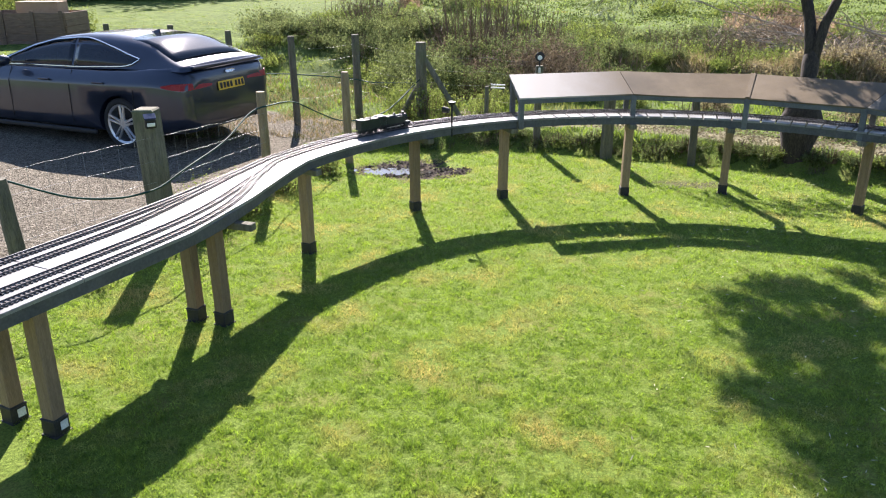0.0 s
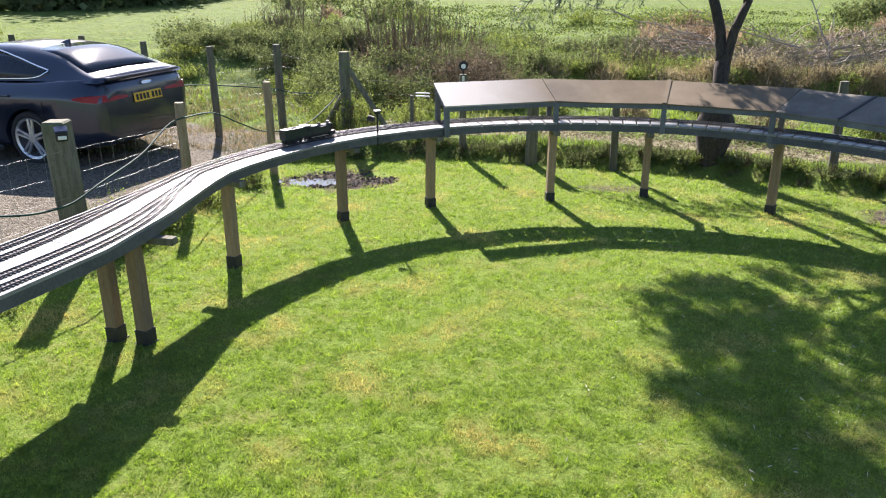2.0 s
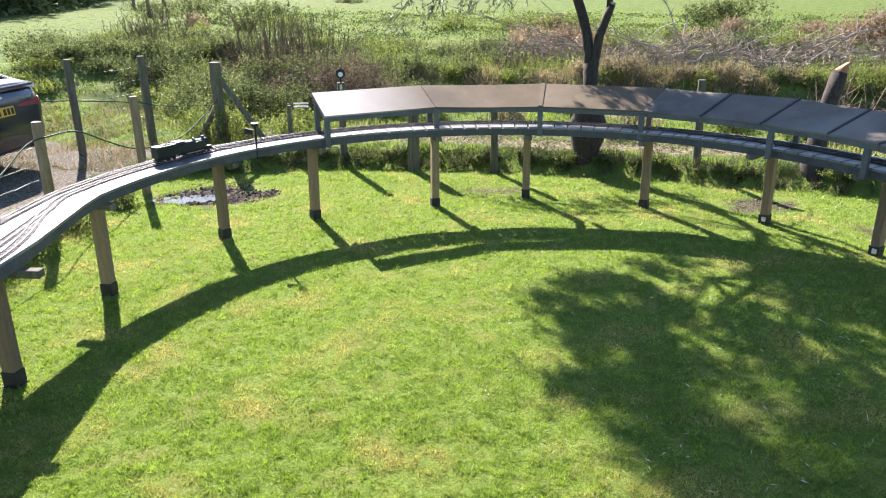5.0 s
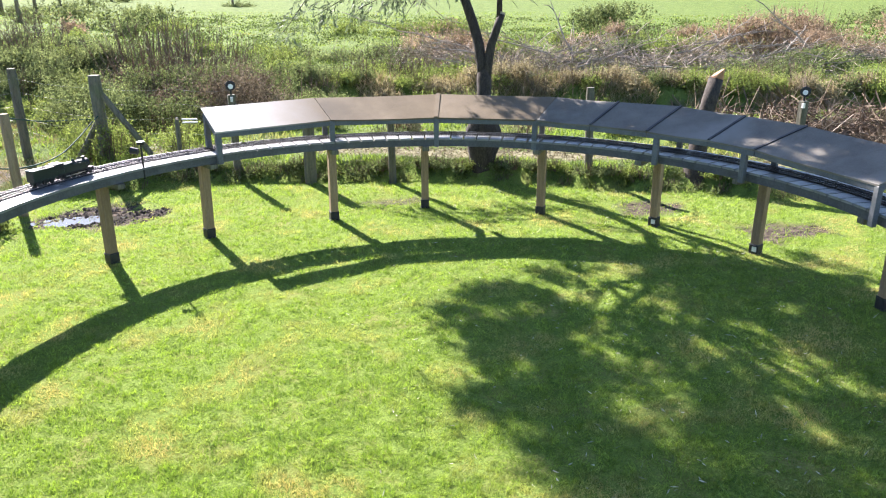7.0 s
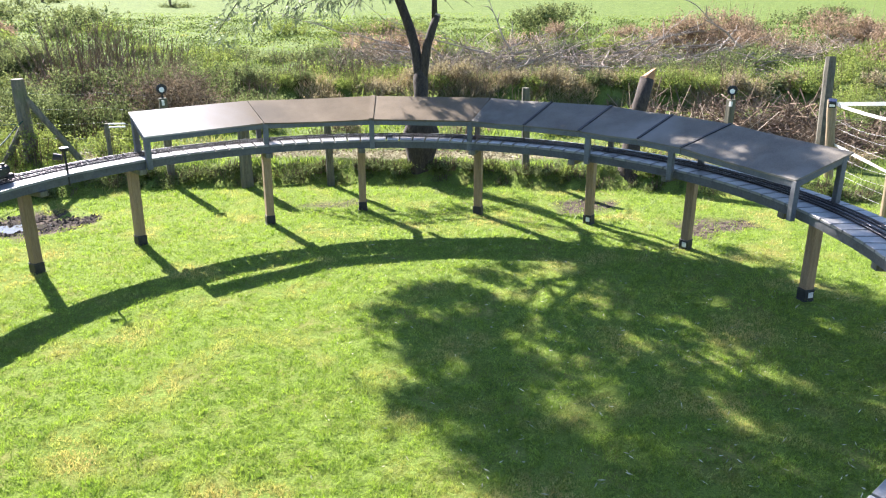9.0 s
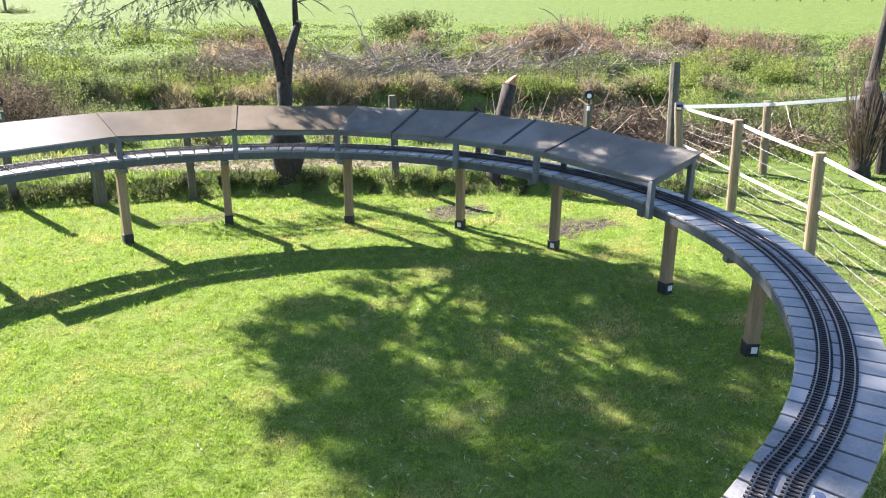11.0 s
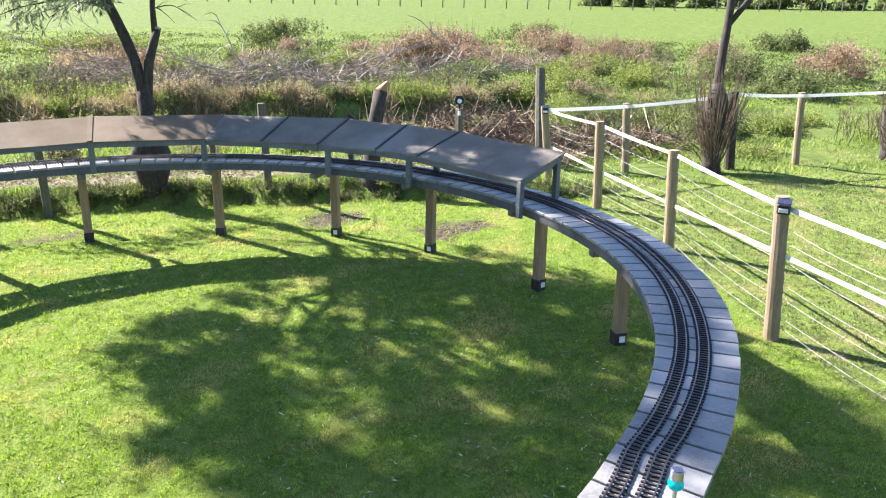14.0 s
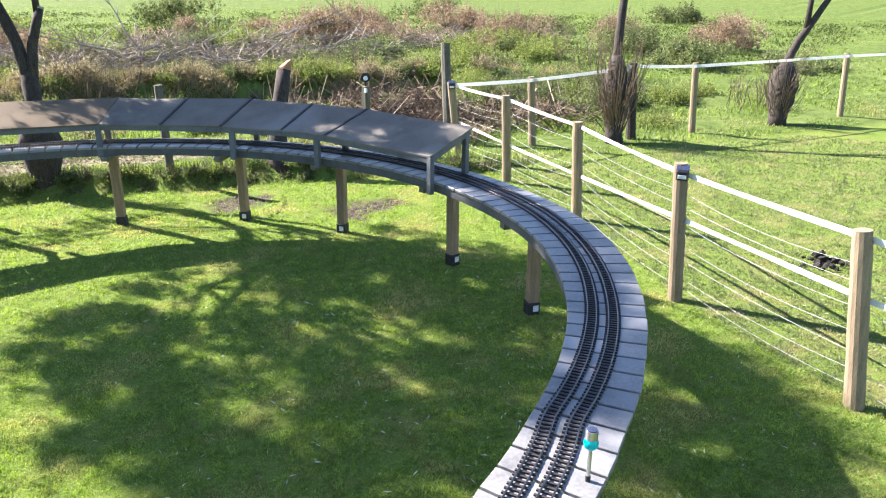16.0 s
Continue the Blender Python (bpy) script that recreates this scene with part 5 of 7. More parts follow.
def bush(x, y, rx, ry, h, n, leaf, material, label, stalks=0, stalk_h=0.6):
    """A tangle of sprigs over an uneven heap, with leaves along each sprig."""
    z = float(gz(x, y))
    far = math.hypot(x, y)
    J = 12
    ns = int(n * (6.6 if far < 19 else 3.8) / J)
    leaf *= 0.56 if far < 19 else 0.82
    b = thing("bush", (x, y, z - 0.04), label, "bush", "rough bushes")
    lc, lr = lump_set((rx, ry, h), 15)
    p, u = lump_points((rx, ry, h), ns, lc, lr)
    d = u * np.array([0.7, 0.7, 0.5]) + unit(ns) * 0.45 + np.array([0, 0, 0.55])
    d /= np.linalg.norm(d, axis=1, keepdims=True)
    ln = rng.uniform(0.1, 0.34, ns) * min(1.0, h / 0.5 + 0.25) * (1.0 if far < 19 else 1.5)
    f = np.tile(np.linspace(0.0, 1, J), ns)
    q = np.repeat(p, J, 0) + np.repeat(d * ln[:, None], J, 0) * f[:, None] + rng.normal(size=(ns * J, 3)) * leaf * 0.25
    q[:, 2] = np.abs(q[:, 2])
    ld = np.repeat(d, J, 0) * 0.4 + unit(ns * J)
    ld /= np.linalg.norm(ld, axis=1, keepdims=True)
    sz = leaf * rng.uniform(0.5, 1.4, ns * J) * (1.15 - 0.55 * f)
    ob = new("foliage", raw_mesh("foliage", leaf_tris(q, ld, sz, sz * rng.uniform(0.45, 0.8, ns * J)), 3, material))
    ob.parent = b
    m = 26 + stalks
    a = rng.uniform(0, math.tau, m)
    e = np.stack([np.cos(a) * rx * rng.uniform(0, 0.9, m), np.sin(a) * ry * rng.uniform(0, 0.9, m), h * rng.uniform(0.4, 0.95, m) + np.where(np.arange(m) >= 18, stalk_h * rng.uniform(0.2, 1, m), 0.1)], 1)
    s = e * np.array([0.55, 0.55, 0]) - np.array([0, 0, 0.02])
    so = new("stem", raw_mesh("stem", rods(s, e, rng.uniform(0.004, 0.009, m), 0.08), 4, M_STALK))
    so.parent = b
    tagged(so, "tangle of thin dry stems", kind="stuff")
    return b


# main willow behind the track
willow = thing("willow_tree", (3.76, 8.9, -0.15), "dark-barked forked willow with wispy grey-green leaves behind the track", "tree")
WO = Vector((3.76, 8.9, -0.15))
bm = bmesh.new()
tube(bm, [Vector(p) - WO for p in ((3.73, 8.86, -0.22), (3.73, 8.86, -0.08), (3.74, 8.87, 0.08), (3.75, 8.88, 0.27), (3.77, 8.92, 0.46), (3.79, 8.98, 0.66), (3.82, 9.04, 0.85), (3.85, 9.1, 1.05), (3.858, 9.14, 1.14), (3.862, 9.17, 1.2), (3.865, 9.19, 1.23))], [0.17, 0.14, 0.15, 0.21, 0.225, 0.15, 0.092, 0.088, 0.08, 0.055, 0.02], 16)
for v in bm.verts:
    v.co += Vector((noise.noise(v.co * 6), noise.noise(v.co * 6 + Vector((7, 0, 0))), 0)) * 0.025
trunk = part("trunk", bm, M_BARK, willow, smooth=True)


def limb(pts, r0, r1, name="limb", seg=9, mat_=None):
    n = len(pts)
    return part(name, tube(bmesh.new(), pts, [r0 + (r1 - r0) * k / (n - 1) for k in range(n)], seg), mat_ or M_BARK, willow, smooth=True)


limb([Vector(p) - WO for p in ((3.85, 9.1, 1.0), (3.84, 9.19, 1.25), (3.83, 9.28, 1.5), (3.8, 9.38, 1.72), (3.745, 9.54, 2.01), (3.6, 9.75, 2.5), (3.25, 9.8, 2.88), (2.95, 9.75, 3.15))], 0.072, 0.05)
limb([Vector(p) - WO for p in ((3.86, 9.1, 1.0), (3.9, 9.13, 1.25), (3.95, 9.16, 1.49), (4.03, 9.18, 1.69), (4.1, 9.2, 1.86))], 0.062, 0.048)
limb([Vector(p) - WO for p in ((4.07, 9.19, 1.78), (4.09, 9.25, 2.1), (4.15, 9.3, 2.5), (4.0, 9.3, 3.3), (4.1, 9.2, 4.2))], 0.04, 0.015)
part("cut_end", stick(bmesh.new(), Vector((4.1, 9.2, 1.86)) - WO, Vector((4.108, 9.203, 1.885)) - WO, 0.047, seg=12), M_DEADWOOD, willow, "pale sawn limb end")
CC, CR = np.array([2.0, 9.4, 4.95]), np.array([2.1, 1.3, 2.0])
HUB = Vector((2.95, 9.75, 3.13))
MAIN = [Vector(p) for p in ((1.72, 10.15, 4.0), (2.1, 9.95, 4.05), (2.3, 9.7, 4.0), (2.73, 9.78, 4.15), (3.25, 9.8, 4.0), (2.2, 10.0, 3.45), (3.7, 9.2, 4.1), (4.3, 9.5, 3.5), (3.7, 9.7, 3.4))]
for e in MAIN:
    m = HUB.lerp(e, 0.5) + Vector((rng.uniform(-0.08, 0.08), rng.uniform(-0.08, 0.08), 0.08))
    limb([p - WO for p in smooth_line([HUB, m, e], 0.12)], 0.05, 0.03, "branch", 7)
for k in range(40):
    s = MAIN[k % 9]
    e = Vector(CC + unit(1)[0] * CR * rng.uniform(0.75, 1.0))
    m = s.lerp(e, 0.5) + Vector((rng.uniform(-0.2, 0.2), rng.uniform(-0.2, 0.2), rng.uniform(0.05, 0.35)))
    pts = smooth_line([s, s.lerp(m, 0.5) + Vector((0, 0, 0.08)), m, e], 0.25)
    limb([p - WO for p in pts], 0.027, 0.007, "branch", 6)
# low drooping branches that come into view
LOW = [[(3.7, 9.6, 2.3), (3.0, 9.4, 2.35), (2.3, 9.2, 2.15), (1.7, 9.1, 1.85)], [(3.6, 9.75, 2.5), (2.6, 9.5, 2.6), (1.9, 9.2, 2.3), (1.35, 9.05, 1.7)], [(3.7, 9.6, 2.25), (3.2, 9.2, 2.2), (2.6, 9.0, 2.1), (2.2, 8.9, 1.95)], [(3.75, 9.55, 2.1), (3.3, 9.4, 2.15), (2.8, 9.5, 2.0)]]
sprays = []
for ctrl in LOW:
    ctrl = [Vector(ctrl[0])] + [Vector((0.1, 0, 2.2)) + (Vector(p) - Vector((0.1, 0, 2.2))) * 1.13 for p in ctrl[1:]]
    pts = smooth_line(ctrl, 0.12)
    limb([p - WO for p in pts], 0.02, 0.004, "branch", 6)
    sprays += [np.array(p) for p in pts[len(pts) // 2:]]
# bare drooping twigs
for s, e in (((3.7, 9.6, 2.32), (2.75, 9.3, 2.12)), ((3.65, 9.7, 2.45), (2.9, 9.1, 2.2)), ((3.72, 9.55, 2.2), (3.0, 9.5, 1.98)), ((3.6, 9.75, 2.5), (2.6, 9.6, 2.28)), ((4.09, 9.25, 2.1), (4.5, 9.1, 2.0))):
    s, e = Vector(s), Vector((0.1, 0, 2.2)) + (Vector(e) - Vector((0.1, 0, 2.2))) * 1.08
    pts = smooth_line([s, s.lerp(e, 0.5) + Vector((0, 0, 0.09)), e], 0.1)
    limb([p - WO for p in pts], 0.009, 0.003, "twig", 5)
    for j in range(6):
        p = pts[1 + (j * 5) % (len(pts) - 1)]
        q = p + (e - s).normalized() * rng.uniform(0.15, 0.4) + Vector((0, rng.uniform(-0.15, 0.15), rng.uniform(-0.22, 0.1)))
        limb([p - WO, p.lerp(q, 0.5) + Vector((0, 0, 0.02)) - WO, q - WO], 0.005, 0.002, "twig", 4)
# leaf clumps with gaps between them
cl = []
while len(cl) < 540:
    u, w, q = rng.uniform(-0.3, 4.3), rng.uniform(2.7, 7.1), rng.uniform(-1.2, 1.2)
    a, r = math.atan2(w - 2.95, 2.95 - u), math.hypot(w - 2.95, 2.95 - u)
    gap = 0.55 * noise.noise(Vector((u * 2.3, w * 2.5, 3.0))) + 0.75 * noise.noise(Vector((a * 6.5, r * 1.7, 5.0))) + 0.7 * noise.noise(Vector((u * 6.6, w * 7.0, 8.0)))
    thin = float(np.interp(r, [0, 0.9, 1.5, 2.1, 2.6], [0.34, 0.32, 0.16, -0.04, -0.14]))
    if u < 2.2 and w > (4.2 if u < 1.1 else 4.6):
        gap, thin = noise.noise(Vector((u * 3.9, w * 4.1, 11.0))) + 0.5 * noise.noise(Vector((a * 6.5, r * 1.7, 5.0))), -0.05
    elif u < 1.1:
        thin = max(thin, -0.02)
    if u > 2.5:
        thin = min(thin, float(np.interp(u, [2.5, 2.9], [thin, -0.08])))
    if math.hypot(u - 2.4, w - 4.5) < 0.22 or math.hypot(u - 0.15, w - 4.2) < 0.12:
        thin = 0.35
    if w > 4.6 and u > 4.05 - (w - 4.6) * 0.9:
        continue
    if math.hypot((u - 2.1) / 2.05, (w - 4.95) / 2.2) < 1 + 0.12 * noise.noise(Vector((u, w, 1.0))) and gap > thin:
        cl.append(np.array((u, 9.4, w)) + q * np.array(sd) / sd.y)
side = []
while len(side) < 50:
    f = rng.uniform(0, 1)
    u, w, q = np.interp(f, [0, 0.3, 0.65, 1], [2.8, 3.35, 3.78, 3.85]) + rng.normal() * 0.3, np.interp(f, [0, 0.3, 0.65, 1], [2.55, 3.0, 3.65, 4.7]) + rng.normal() * 0.25, rng.uniform(-0.4, 0.9)
    if noise.noise(Vector((u * 4.4, w * 4.8, 7.0))) > 0.08:
        side.append(np.array((u, 9.4, w)) + q * np.array(sd) / sd.y)
for p in side[::4]:
    p = Vector(p)
    s = Vector((3.62, 9.72, 2.45)).lerp(Vector((4.1, 9.28, 2.6)), rng.uniform(0, 1))
    limb([v - WO for v in smooth_line([s, s.lerp(p, 0.5) + Vector((rng.uniform(-0.12, 0.12), rng.uniform(-0.12, 0.12), 0.1)), p], 0.15)], 0.018, 0.006, "branch", 6)
cl = np.array(cl + side)
n_cl = len(cl)
cs = rng.uniform(0.03, 0.1, n_cl)
K = 20
n_tw = 13 * n_cl
which = rng.integers(0, n_cl, n_tw)
st = cl[which] + rng.normal(size=(n_tw, 3)) * cs[which][:, None] * np.array([1.0, 1.0, 0.7])
dr = unit(n_tw) * 0.8 + np.array([0, 0, -0.45])
dr /= np.linalg.norm(dr, axis=1, keepdims=True)
ln = rng.uniform(0.08, 0.22, n_tw)
f = np.tile(np.linspace(0.05, 1, K), n_tw)
tw_p = np.repeat(st, K, 0) + np.repeat(dr * ln[:, None], K, 0) * f[:, None] + rng.normal(size=(len(f), 3)) * 0.015
tw_d = np.repeat(dr, K, 0) * 0.7 + unit(len(f)) * 0.8
sp = np.array(sprays)
ns = 170
s2 = sp[rng.integers(0, len(sp), ns)] + rng.normal(size=(ns, 3)) * 0.07
d2 = unit(ns) * 0.6 + np.array([-0.3, 0, -0.7])
d2 /= np.linalg.norm(d2, axis=1, keepdims=True)
l2 = rng.uniform(0.12, 0.3, ns)
f2 = np.tile(np.linspace(0.05, 1, 12), ns)
p2 = np.repeat(s2, 12, 0) + np.repeat(d2 * l2[:, None], 12, 0) * f2[:, None]
dd2 = np.repeat(d2, 12, 0) + unit(len(f2)) * 0.6
P, Dn = np.concatenate([tw_p, p2]), np.concatenate([tw_d, dd2])
Dn /= np.linalg.norm(Dn, axis=1, keepdims=True)
crown = new("crown", raw_mesh("crown", leaf_quads(P - np.array(WO), Dn, rng.uniform(0.05, 0.1, len(P)), rng.uniform(0.012, 0.021, len(P))), 4, M_LEAF))
crown.parent = willow
tagged(crown, "wispy narrow grey-green willow leaves")

# leaning sawn pollard stump
pol = thing("pollard_stump", (6.04, 7.6, -0.16), "leaning dark pollard trunk with fresh orange saw cut", "tree stump")
bm = tube(bmesh.new(), [(-0.02, -0.02, -0.05), (0.0, 0.0, 0.12), (0.07, 0.07, 0.35), (0.16, 0.16, 0.66), (0.3, 0.24, 1.0), (0.41, 0.298, 1.285)], [0.2, 0.15, 0.12, 0.1, 0.094, 0.09], 12)
part("trunk", bm, M_BARK, pol, smooth=True)
bm = tube(bmesh.new(), [(0.405, 0.296, 1.28), (0.425, 0.303, 1.35)], [0.092, 0.085], 12)
for v in bm.verts:
    if v.co.z > 1.31:
        v.co.z += 0.9 * (v.co.x - 0.425) - 0.3 * (v.co.y - 0.303) + 0.015 * noise.noise(v.co * 30)
part("saw_cut", bm, M_CUT, pol, "orange freshly sawn slanting top")
bm = bmesh.new()
for k in range(40):
    a = rng.uniform(0, math.tau)
    tube(bm, [(0.06 + 0.1 * math.cos(a), 0.06 + 0.1 * math.sin(a), 0.0), (0.06 + 0.18 * math.cos(a), 0.06 + 0.18 * math.sin(a), 0.12), (0.06 + 0.26 * math.cos(a), 0.06 + 0.26 * math.sin(a), rng.uniform(0.12, 0.3))], [0.004, 0.003, 0.001], 3)
tagged(part("shoot", bm, M_STALK, pol), kind="stuff")


def sapling(base, pts, r0, r1, shoots, shoot_h, label):
    t = thing("pollard_tree", base, label, "tree", "paddock trees")
    o = Vector(base)
    for i, line in enumerate(pts):
        n = len(line)
        part("trunk" if i == 0 else "limb", tube(bmesh.new(), [Vector(p) - o for p in line], [(r0 if i == 0 else r0 * 0.5) * (1 - k / (n - 1)) + r1 * k / (n - 1) for k in range(n)], 10), M_BARK, t, smooth=True)
    bm = tube(bmesh.new(), [(Vector(pts[0][0]).lerp(Vector(pts[0][3]), f) - o) for f in np.linspace(0, 1, 9)], [r0 * q for q in (1.7, 1.6, 1.8, 2.1, 2.4, 2.5, 2.3, 1.8, 0.95)], 14)
    for v in bm.verts:
        v.co += Vector((noise.noise(v.co * 8), noise.noise(v.co * 8 + Vector((4, 0, 0))), noise.noise(v.co * 8 + Vector((0, 4, 0))))) * r0 * 0.5
    part("burr", bm, M_BARK, t, "swollen knotted bole with shoots", smooth=True)
    bm = bmesh.new()
    for k in range(shoots):
        a = rng.uniform(0, math.tau)
        s = Vector((0.13 * math.cos(a), 0.13 * math.sin(a), rng.uniform(0.15, 0.75)))
        e = s + Vector((rng.uniform(0.05, 0.42) * math.cos(a), rng.uniform(0.05, 0.42) * math.sin(a), shoot_h * rng.uniform(0.4, 1)))
        tube(bm, [s, s.lerp(e, 0.4) + Vector((0.04 * math.cos(a), 0.04 * math.sin(a), -0.02)), e], [0.007, 0.005, 0.002], 4)
    tagged(part("shoot", bm, M_STALK, t, "thin upright brown shoots"), kind="stuff")
    return t


sapling((10.95, 5.5, -0.16), [[(10.93, 5.48, -0.2), (10.95, 5.5, 0.05), (11.07, 5.59, 0.56), (11.24, 5.72, 1.14), (11.38, 5.78, 1.56), (11.53, 5.83, 1.98), (11.7, 5.9, 2.6), (11.8, 6.0, 3.6)], [(11.53, 5.83, 1.98), (11.9, 5.7, 2.4), (12.3, 5.6, 3.0)]], 0.085, 0.05, 120, 1.25, "dark pollard willow ringed with thin brown shoots")
sapling((14.43, 4.1, -0.17), [[(14.43, 4.1, -0.2), (14.47, 4.11, 0.0), (14.6, 4.16, 0.25), (14.85, 4.22, 0.92), (15.07, 4.15, 1.26), (15.25, 4.06, 1.5), (15.6, 3.9, 1.98), (16.1, 3.7, 2.8)], [(15.22, 4.08, 1.48), (15.42, 4.13, 1.98), (15.6, 4.2, 2.8)]], 0.1, 0.045, 70, 0.9, "young dark leaning tree beside the taped fence")

# rough growth behind the lawn
B1, B2, B3, B4 = "tangled dark green bramble bush on the bank", "pale green weedy bush in rough grass", "mauve-brown dying bush in the meadow", "low dead brown growth along the ditch"
B5 = "withered dark brown thicket with dead stems"
for x, y, rx, ry, h, n, lf, m, lb, sk in (
    (-0.3, 13.1, 1.2, 0.7, 0.75, 3200, 0.07, M_BRAMBLE, B1, 16), (0.9, 13.3, 1.15, 0.7, 0.85, 3000, 0.07, M_THICKET, B5, 30), (2.2, 13.8, 1.0, 0.7, 0.4, 2200, 0.07, M_BRAMBLE, B1, 14),
    (-0.95, 11.2, 0.5, 0.35, 0.4, 1200, 0.06, M_WEED, B2, 6), (0.1, 14.8, 1.3, 0.8, 0.95, 3200, 0.08, M_THICKET, B5, 34), (1.4, 15.6, 1.2, 0.7, 0.85, 2800, 0.08, M_BRAMBLE, B1, 30), (2.7, 16.4, 0.9, 0.5, 0.45, 2000, 0.08, M_BRAMBLE, B1, 26), (0.5, 14.2, 1.3, 0.7, 0.95, 3400, 0.08, M_BRAMBLE, B1, 24), (-0.9, 14.0, 1.0, 0.7, 0.8, 2600, 0.07, M_BRAMBLE, B1, 10),
    (-3.4, 17.2, 1.6, 0.9, 0.28, 2600, 0.08, M_BRAMBLE, B1, 3), (-1.6, 17.6, 1.3, 0.9, 0.34, 2400, 0.08, M_BRAMBLE, B1, 4), (-2.4, 15.9, 0.8, 0.6, 0.45, 1500, 0.07, M_BRAMBLE, B1, 4), (-4.9, 18.8, 1.0, 0.7, 0.5, 1400, 0.08, M_BRAMBLE, B1, 4),
    (3.6, 17.6, 0.7, 0.5, 0.35, 1200, 0.08, M_BRAMBLE, B1, 10), (4.9, 17.6, 0.7, 0.5, 0.3, 1000, 0.08, M_WEED, B2, 8), (6.3, 18.3, 0.9, 0.6, 0.4, 1500, 0.07, M_WEED, B2, 6), (5.6, 20.5, 0.9, 0.6, 0.5, 1500, 0.08, M_BRAMBLE, B1, 6), (2.0, 22.0, 0.7, 0.5, 0.5, 1000, 0.08, M_BRAMBLE, B1, 6), (6.8, 24.8, 1.1, 0.6, 0.6, 1300, 0.09, M_BRAMBLE, B1, 10),
    (10.2, 16.4, 0.8, 0.5, 0.35, 1300, 0.07, M_WEED, B2, 6), (12.8, 15.8, 0.9, 0.5, 0.4, 1500, 0.07, M_WEED, B2, 6), (12.2, 13.8, 0.8, 0.5, 0.4, 1500, 0.07, M_WEED, B2, 6), (15.3, 16.4, 1.2, 0.7, 0.6, 2200, 0.08, M_BRAMBLE, B1, 6), (17.6, 17.6, 1.3, 0.8, 0.65, 2200, 0.09, M_BRAMBLE, B1, 8), (18.8, 14.6, 1.4, 0.8, 0.5, 2200, 0.09, M_WEED, B2, 14),
    (14.6, 11.2, 1.3, 0.7, 0.45, 2000, 0.08, M_WEED, B2, 10), (13.0, 8.8, 1.2, 0.7, 0.6, 2600, 0.07, M_BRAMBLE, B1, 12), (14.2, 7.3, 1.0, 0.6, 0.5, 2000, 0.07, M_BRAMBLE, B1, 8), (16.6, 6.8, 1.2, 0.6, 0.3, 1300, 0.08, M_WEED, B2, 4), (16.2, 9.2, 0.9, 0.6, 0.45, 1500, 0.08, M_BRAMBLE, B1, 8),
    (20.0, 22.6, 2.0, 1.1, 1.5, 3400, 0.1, M_RUSSET, B3, 60), (23.6, 23.6, 1.9, 1.1, 1.6, 3400, 0.1, M_RUSSET, B3, 60), (21.8, 21.2, 1.5, 0.8, 1.0, 2400, 0.1, M_RUSSET, B3, 40), (30.0, 24.0, 2.4, 1.3, 1.4, 2800, 0.11, M_RUSSET, B3, 50), (27.6, 19.2, 2.0, 1.1, 1.2, 2800, 0.1, M_RUSSET, B3, 50), (25.0, 17.6, 1.3, 0.8, 0.7, 1800, 0.1, M_WEED, B2, 20),
    (33.5, 17.2, 2.2, 1.3, 1.3, 2600, 0.11, M_RUSSET, B3, 50), (27.0, 13.4, 1.8, 1.1, 1.1, 2600, 0.1, M_BRAMBLE, B1, 40), (23.8, 9.6, 1.6, 0.9, 0.9, 2400, 0.1, M_BRAMBLE, B1, 30), (31.0, 11.4, 2.0, 1.2, 1.2, 2600, 0.11, M_RUSSET, B3, 50), (22.6, 14.2, 1.4, 0.9, 0.6, 2000, 0.09, M_WEED, B2, 20), (24.6, 6.6, 1.4, 0.9, 0.7, 2000, 0.1, M_BRAMBLE, B1, 16),
    (8.4, 22.6, 1.5, 0.9, 1.0, 2400, 0.09, M_RUSSET, B3, 70), (10.6, 23.2, 1.2, 0.8, 0.7, 1500, 0.1, M_WEED, B2, 20), (14.6, 22.4, 1.0, 0.6, 0.6, 1400, 0.1, M_BRAMBLE, B1, 16), (16.2, 22.0, 1.2, 0.7, 0.7, 1600, 0.1, M_WEED, B2, 16), (24.5, 40.0, 2.6, 1.4, 1.4, 2000, 0.15, M_BRAMBLE, B1, 10), (-2.5, 46.0, 4.0, 1.8, 1.4, 1800, 0.17, M_BRAMBLE, B1, 10), (46.0, 40.0, 3.0, 1.6, 1.2, 1400, 0.18, M_BRAMBLE, B1, 10), (50.0, 22.0, 3.0, 1.6, 1.2, 1400, 0.18, M_BRAMBLE, B1, 10)):
    bush(x, y, rx, ry, h, n, lf, m, lb, sk, 0.7 if sk > 12 else 0.3)


for x, y, h in ((-2.42, 5.98, 0.42), (-2.33, 6.3, 0.4), (-2.22, 6.65, 0.3), (-2.5, 6.2, 0.25)):
    bush(x, y, 0.13, 0.13, h, 260, 0.045, M_WEED, "pale green weeds at the foot of the drive fence", 0, 0.1)

for k in range(58):
    x = -1.3 + 0.165 * k
    bush(x + random.uniform(-0.08, 0.08), float(np.interp(x, EX, EY)) + 0.1 + random.uniform(-0.08, 0.1), random.uniform(0.14, 0.28), 0.1, random.uniform(0.04, 0.085), 200, 0.042, M_BRAMBLE if k % 5 else M_WEED, "low clump of dark weeds on the lawn bank", 0, 0.06)


